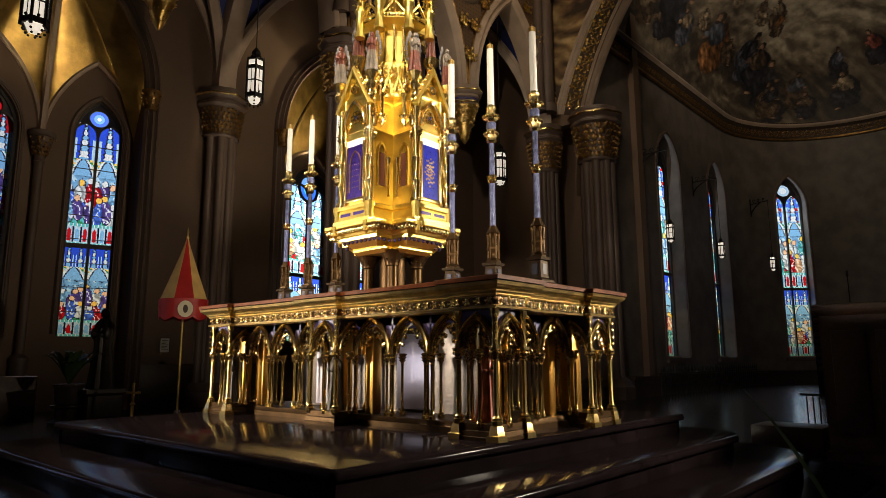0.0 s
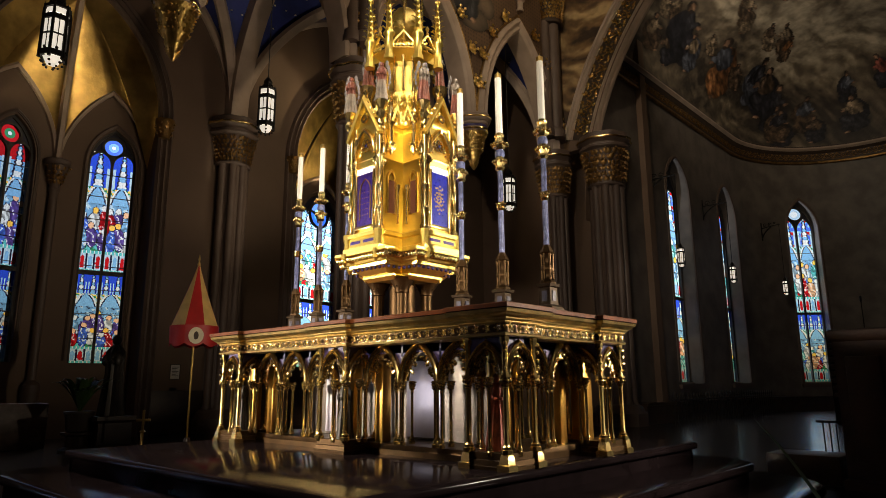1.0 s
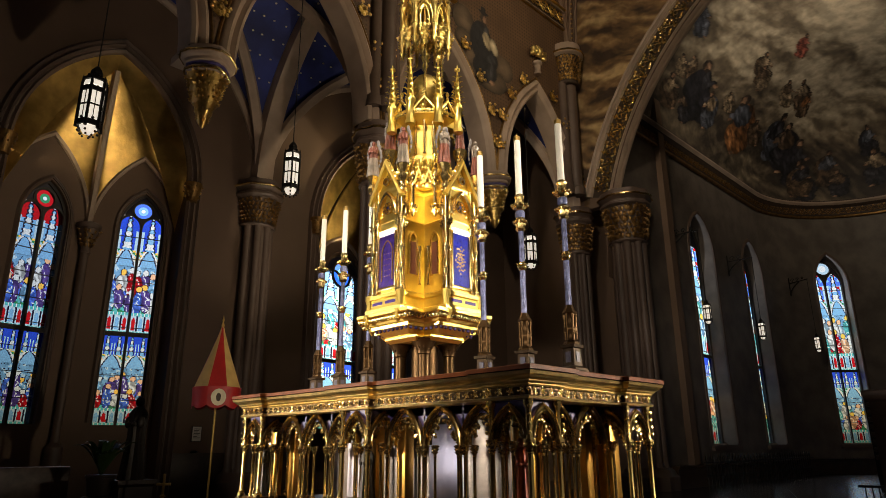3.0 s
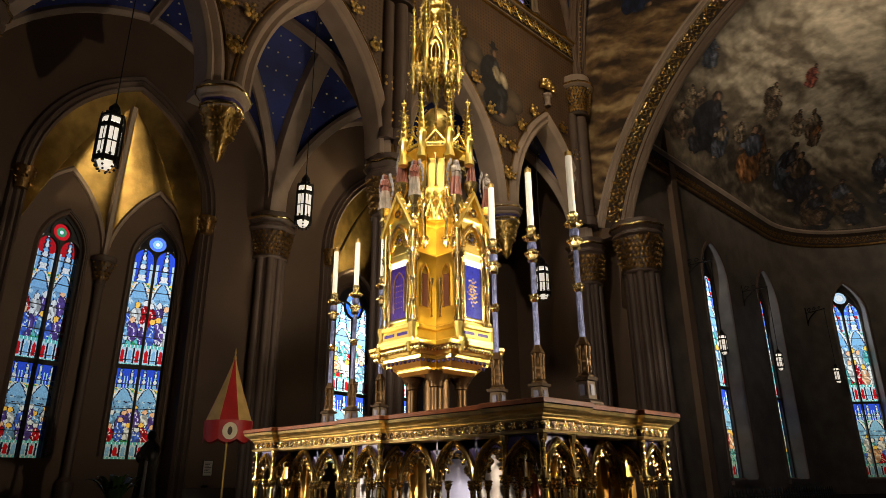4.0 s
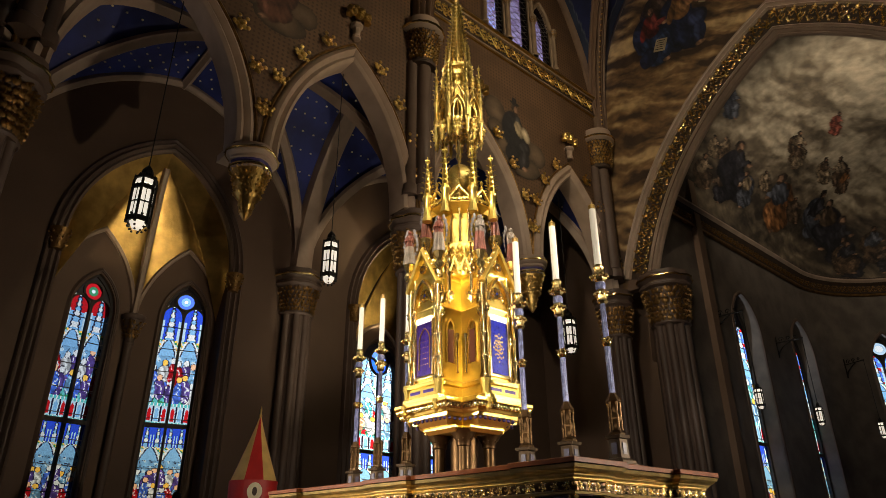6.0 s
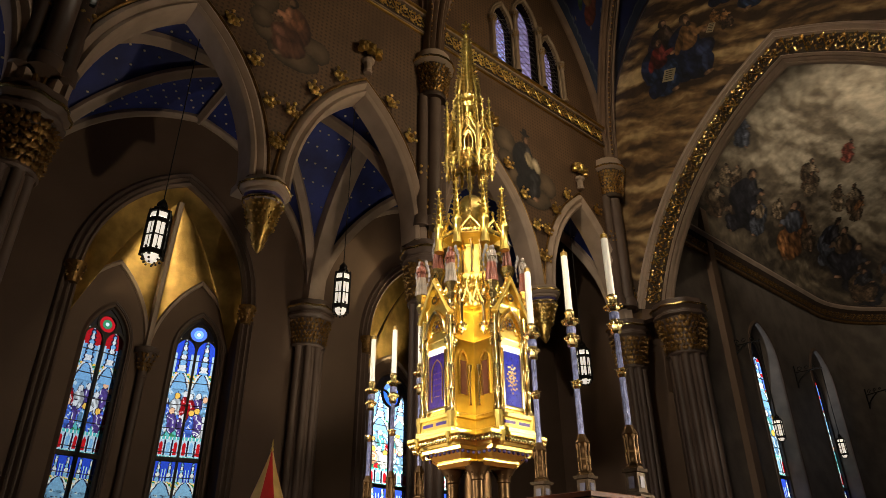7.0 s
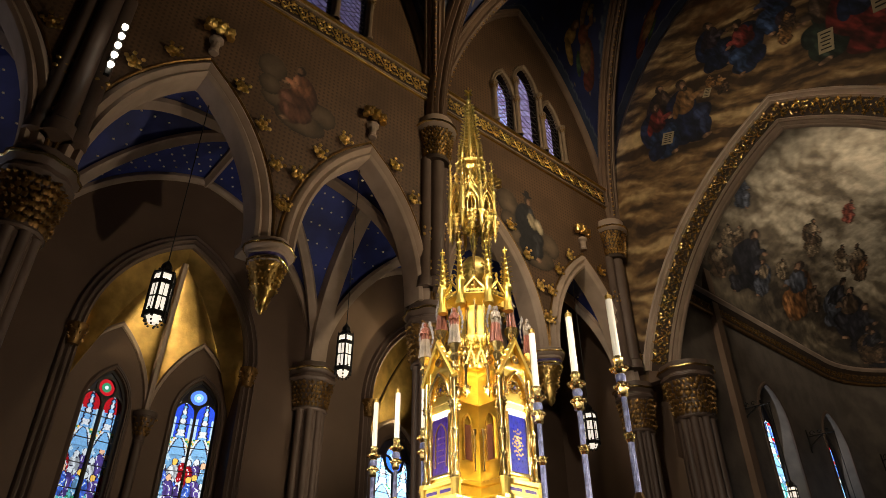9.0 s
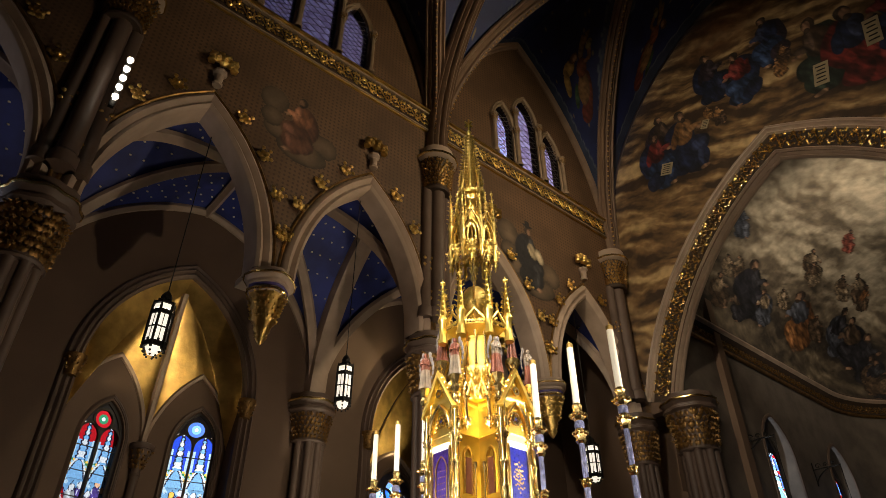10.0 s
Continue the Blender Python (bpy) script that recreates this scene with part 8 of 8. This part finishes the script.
# lamp bar on the pier shaft
bar = thing("lamp_bar", "vertical bar of five bright spot bulbs on the pier shaft", "spotlight", "", "", (0.68, 9.97, 10.1))
bm = B()
box(bm, -0.05, 0.05, 0.02, 0.1, -0.05, 1.2, 0.01)
box(bm, -0.03, 0.03, 0.08, 0.42, 0.5, 0.6)
part("rail", bm, IRON, bar)
for k in range(5):
    bm = B()
    lathe(bm, [(0.03, -0.02), (0.055, 0.02), (0.06, 0.06), (0.04, 0.09)], 10, (0, 0, 0))
    bmesh.ops.transform(bm, matrix=Matrix.Translation((0.0, -0.04, 0.08 + 0.25 * k)) @ Matrix.Rotation(radians(60), 4, "X"), verts=bm.verts)
    part("bulb", bm, BULB, bar, "glowing bulb")

# ---- ceremonial canopy umbrella ----
um = thing("processional_umbrella", "half-open red and yellow striped silk processional umbrella on a pole", "umbrella", "", "", (5.32, 10.76, 0))
part("pole", lathe(B(), [(0.03, 0.05), (0.02, 0.2), (0.018, 3.2), (0.03, 3.24), (0.012, 3.3), (0.02, 3.34), (0.003, 3.42)], 10), GOLDDULL, um)
part("stand", lathe(B(), [(0.24, 0), (0.24, 0.04), (0.08, 0.08), (0.05, 0.3), (0.035, 0.32)], 14), DARKWOOD, um)
SEGN = 8
for k in range(SEGN):
    bm = B()
    a0, a1 = 2 * math.pi * (k - 0.08) / SEGN, 2 * math.pi * (k + 0.92) / SEGN
    rows = []
    for j in range(9):
        f = j / 8
        r = 0.015 + 0.385 * f ** 1.12
        z = 3.24 - 1.08 * f
        row = []
        for q in range(5):
            a = a0 + (a1 - a0) * q / 4
            s = r * (1 - 0.06 * math.sin(math.pi * q / 4) * f)
            row.append(bm.verts.new((s * math.cos(a), s * math.sin(a), z)))
        rows.append(row)
    for A, C in zip(rows, rows[1:]):
        for q in range(4):
            bm.faces.new((A[q], A[q + 1], C[q + 1], C[q]))
    part("gore", bm, RED if k % 2 else YELLOW, um)
    bm = B()
    top, bot = [], []
    for q in range(7):
        a = a0 + (a1 - a0) * q / 6
        c, d = 0.40 * math.cos(a), 0.40 * math.sin(a)
        top.append(bm.verts.new((c, d, 2.16)))
        bot.append(bm.verts.new((c * 0.97, d * 0.97, 1.86 - 0.06 * math.sin(math.pi * q / 6))))
    for q in range(6):
        bm.faces.new((top[q], top[q + 1], bot[q + 1], bot[q]))
    part("valance", bm, RED, um)
bm = B()
a = radians(-112)
ctr = Vector((0.41 * math.cos(a), 0.41 * math.sin(a), 1.98))
bmesh.ops.create_cone(bm, cap_ends=True, segments=16, radius1=0.12, radius2=0.12, depth=0.012, matrix=Matrix.Translation(ctr) @ rot_z(-112 + 90) @ Matrix.Rotation(radians(90), 4, "X") @ Matrix.Diagonal((1, 1.15, 1, 1)))
part("crest", bm, CREAM, um, "cream embroidered crest")
bm = B()
bmesh.ops.create_cone(bm, cap_ends=True, segments=10, radius1=0.05, radius2=0.05, depth=0.022, matrix=Matrix.Translation(ctr) @ rot_z(-112 + 90) @ Matrix.Rotation(radians(90), 4, "X") @ Matrix.Diagonal((0.8, 1.4, 1, 1)))
part("crest_emblem", bm, DARKRED, um)

# ---- things along the aisle ----
st = new("floor_statue", robed("floor_statue", 1.55, STATUE, ""))
st.matrix_basis = Matrix.Translation((4.95, 13.1, 0.62)) @ rot_z(-60)
tagged(st, "dark life-size statue on a pedestal by the chapel", "statue")
ped = part("pedestal", rings(B(), [(4.65, 12.8), (5.25, 12.8), (5.25, 13.4), (4.65, 13.4)], [(0, 0.06), (0.08, 0.06), (0.12, 0), (0.5, 0), (0.55, 0.05), (0.62, 0.05)]), DARKWOOD)
tagged(ped, "dark wooden statue pedestal", "pedestal")


def pot_plant(x, y, z, n, length, seed, label, wide=0.05, up=0.9, pot=True):
    rng = random.Random(seed)
    root = thing("potted_plant", label, "plant", "", "", (x, y, z))
    if pot:
        part("pot", lathe(B(), [(0.16, 0), (0.2, 0.02), (0.24, 0.32), (0.26, 0.33), (0.26, 0.37), (0.22, 0.37)], 16), POT, root)
    for k in range(n):
        a = rng.uniform(0, 2 * math.pi)
        ln = length * rng.uniform(0.6, 1.1)
        lean = rng.uniform(0.25, 0.8)
        bm = B()
        prev = None
        for j in range(9):
            f = j / 8
            r = lean * ln * f
            h = up * ln * math.sin(min(f * 1.9, 2.2)) * 0.85
            w = wide * math.sin(math.pi * min(f * 0.92 + 0.08, 1)) + 0.003
            c, d = math.cos(a), math.sin(a)
            p = Vector((r * c, r * d, 0.35 + h))
            t = Vector((-d, c, 0)) * w
            q = (bm.verts.new(p - t), bm.verts.new(p - Vector((0, 0, w * 0.35))), bm.verts.new(p + t))
            if prev:
                bm.faces.new((prev[0], prev[1], q[1], q[0]))
                bm.faces.new((prev[1], prev[2], q[2], q[1]))
            prev = q
        part("leaf", bm, LEAF, root)
    return root


pot_plant(4.45, 13.2, 0.35, 34, 0.75, 3, "bushy green plant in a dark pot on a stand", 0.06)
tagged(part("plant_stand", lathe(B(), [(0.3, 0), (0.3, 0.05), (0.2, 0.1), (0.2, 0.28), (0.28, 0.31), (0.28, 0.35)], 12, (4.45, 13.2, 0)), DARKWOOD), "dark wooden plant stand", "plant stand")
low = tagged(part("low_wall", box(B(), 0.8, 4.3, 14.4, 14.9, 0, 0.85, 0.03), mat("brown_marble_rail", (0.14, 0.09, 0.065), 0.4, 0, 0.5, 5)), "low brown marble communion rail", "rail")
cr = thing("standing_cross", "small brass standing cross on a turned stem", "cross", "", "", (4.68, 11.0, 0))
bm = B()
lathe(bm, [(0.14, 0), (0.14, 0.03), (0.05, 0.07), (0.025, 0.1), (0.025, 0.42), (0.05, 0.44), (0.02, 0.47)], 12)
part("stem", bm, GOLDDULL, cr)
bm = B()
box(bm, -0.018, 0.018, -0.014, 0.014, 0.45, 0.78, 0.004)
box(bm, -0.11, 0.11, -0.014, 0.014, 0.6, 0.64, 0.004)
bmesh.ops.rotate(bm, cent=(0, 0, 0), matrix=Matrix.Rotation(radians(-40), 3, "Z"), verts=bm.verts)
part("crosspiece", bm, GOLDDULL, cr)
sg = thing("framed_notice", "small framed white notice hung on the wall", "notice", "", "", (7.47, YA - 0.02, 1.5))
part("notice_frame", box(B(), -0.13, 0.13, -0.02, 0.01, -0.19, 0.19, 0.006), DARKWOOD, sg)
part("sheet", box(B(), -0.11, 0.11, -0.026, -0.018, -0.17, 0.17), PAPER, sg)
bm = B()
for k in range(7):
    box(bm, -0.08, 0.08 - 0.03 * (k % 3), -0.029, -0.025, 0.11 - 0.035 * k, 0.122 - 0.035 * k)
part("text_bars", bm, IRON, sg)
fl = thing("wall_fitting", "small round dark fitting on the wall", "wall fitting", "", "", (7.45, YA - 0.02, 1.08))
part("disc", lathe(B(), [(0.08, -0.02), (0.1, 0.0), (0.05, 0.03)], 12), IRON, fl)

# ---- chancel furniture ----
stall = thing("choir_stall", "dark oak choir stall panelling along the apse wall", "choir stall", "", "", (0, 0, 0))
line = [apse(u, -0.35, 0) for u in np.linspace(0.2, LEN1 + 0.9 * R, 40)]
line.reverse()
bm = B()
sweep(bm, line, [(-0.3, 0.0), (0.12, 0.0), (0.12, 0.52), (0.16, 0.54), (0.16, 0.6), (-0.3, 0.6)], (0, 0, 1))
part("panelling", bm, DARKWOOD, stall)
fence = thing("iron_railing", "low black iron railing with pointed finials", "railing", "", "", (18.7, 8.3, 0))
bm = B()
box(bm, 0, 9.4, -0.02, 0.02, 0.3, 0.34)
box(bm, 0, 9.4, -0.02, 0.02, 0.66, 0.7)
part("rails", bm, IRON, fence)
SP = finish(lathe(B(), [(0.013, 0.0), (0.013, 0.72), (0.035, 0.77), (0.03, 0.8), (0.003, 0.92)], 6), "picket", IRON)
for k in range(39):
    shared("picket", SP, fence, Matrix.Translation((0.12 + k * 0.235, 0, 0)))
pul = thing("wooden_lectern", "tall reddish-brown wooden lectern with panelled sides", "lectern", "", "", (9.0, 1.35, 0))
bm = B()
rings(bm, [(-0.42, -0.5), (0.42, -0.5), (0.42, 0.5), (-0.42, 0.5)], [(0, 0.04), (0.1, 0.04), (0.12, 0), (1.62, 0), (1.65, 0.03), (1.7, 0.05), (1.74, 0.05), (1.76, 0.0)])
part("body", bm, REDWOOD, pul)
for s in (-0.22, 0.22):
    part("side_panel", box(B(), -0.445, -0.415, s - 0.17, s + 0.17, 0.3, 1.45, 0.012), REDWOOD, pul)
part("mike_stem", lathe(B(), [(0.02, 1.76), (0.008, 1.78), (0.006, 2.1), (0.015, 2.12), (0.012, 2.18)], 8, (0.1, 0.25, 0)), IRON, pul)
org = thing("slatted_screen", "dark screen of horizontal wooden slats", "screen", "", "", (21.5, 4.4, 0))
for k in range(9):
    part("slat", box(B(), -0.05, 0.05, -0.55, 0.35, 0.75 + 0.2 * k, 0.87 + 0.2 * k, 0.01), DARKWOOD, org)
part("screen_back", box(B(), 0.06, 0.12, -0.6, 0.4, 0.0, 2.5), IRON, org)
tagged(part("floor_box", box(B(), 8.75, 9.35, 1.95, 2.75, 0.0, 0.33, 0.02), DARKWOOD), "small dark wooden box on the floor", "box")
bm = B()
for k in range(12):
    lathe(bm, [(0.012, 0), (0.012, 0.5)], 6, (13.0, 2.0 + 0.1 * k, 0))
box(bm, 12.985, 13.015, 1.95, 3.2, 0.48, 0.52)
tagged(part("low_grille", bm, IRON), "low dark iron grille on the floor", "grille")
# foreground plant with long arching blades
fp = thing("lily_plant", "green potted plant with long pointed arching leaves", "plant", "", "", (2.2, 0.35, 0))
part("pot", lathe(B(), [(0.14, 0), (0.17, 0.02), (0.2, 0.36), (0.22, 0.38), (0.22, 0.42), (0.18, 0.42)], 16), POT, fp)
BL = [((2.06, 0.66, 1.06), 0.05), ((2.1, 0.20, 0.92), 0.05), ((2.3, 0.55, 0.80), 0.045), ((2.5, 0.3, 0.85), 0.05), ((2.2, 0.1, 0.74), 0.045), ((1.95, 0.35, 0.66), 0.04)]
for (tx, ty, tz), w in BL:
    bm = B()
    prev = None
    a, c = Vector((0, 0, 0.4)), Vector((tx - 2.2, ty - 0.35, tz))
    b = a.lerp(c, 0.5) + Vector((0, 0, 0.12))
    d = (c - a)
    sd = Vector((-d.y, d.x, 0)).normalized()
    for j in range(13):
        f = j / 12
        p = a * (1 - f) ** 2 + b * 2 * f * (1 - f) + c * f * f
        ww = w * math.sin(math.pi * min(0.12 + 0.88 * f, 1)) + 0.001
        q = (bm.verts.new(p - sd * ww + Vector((0, 0, ww * 0.3))), bm.verts.new(p), bm.verts.new(p + sd * ww + Vector((0, 0, ww * 0.3))))
        if prev:
            bm.faces.new((prev[0], prev[1], q[1], q[0]))
            bm.faces.new((prev[1], prev[2], q[2], q[1]))
        prev = q
    part("leaf", bm, LEAF, fp)
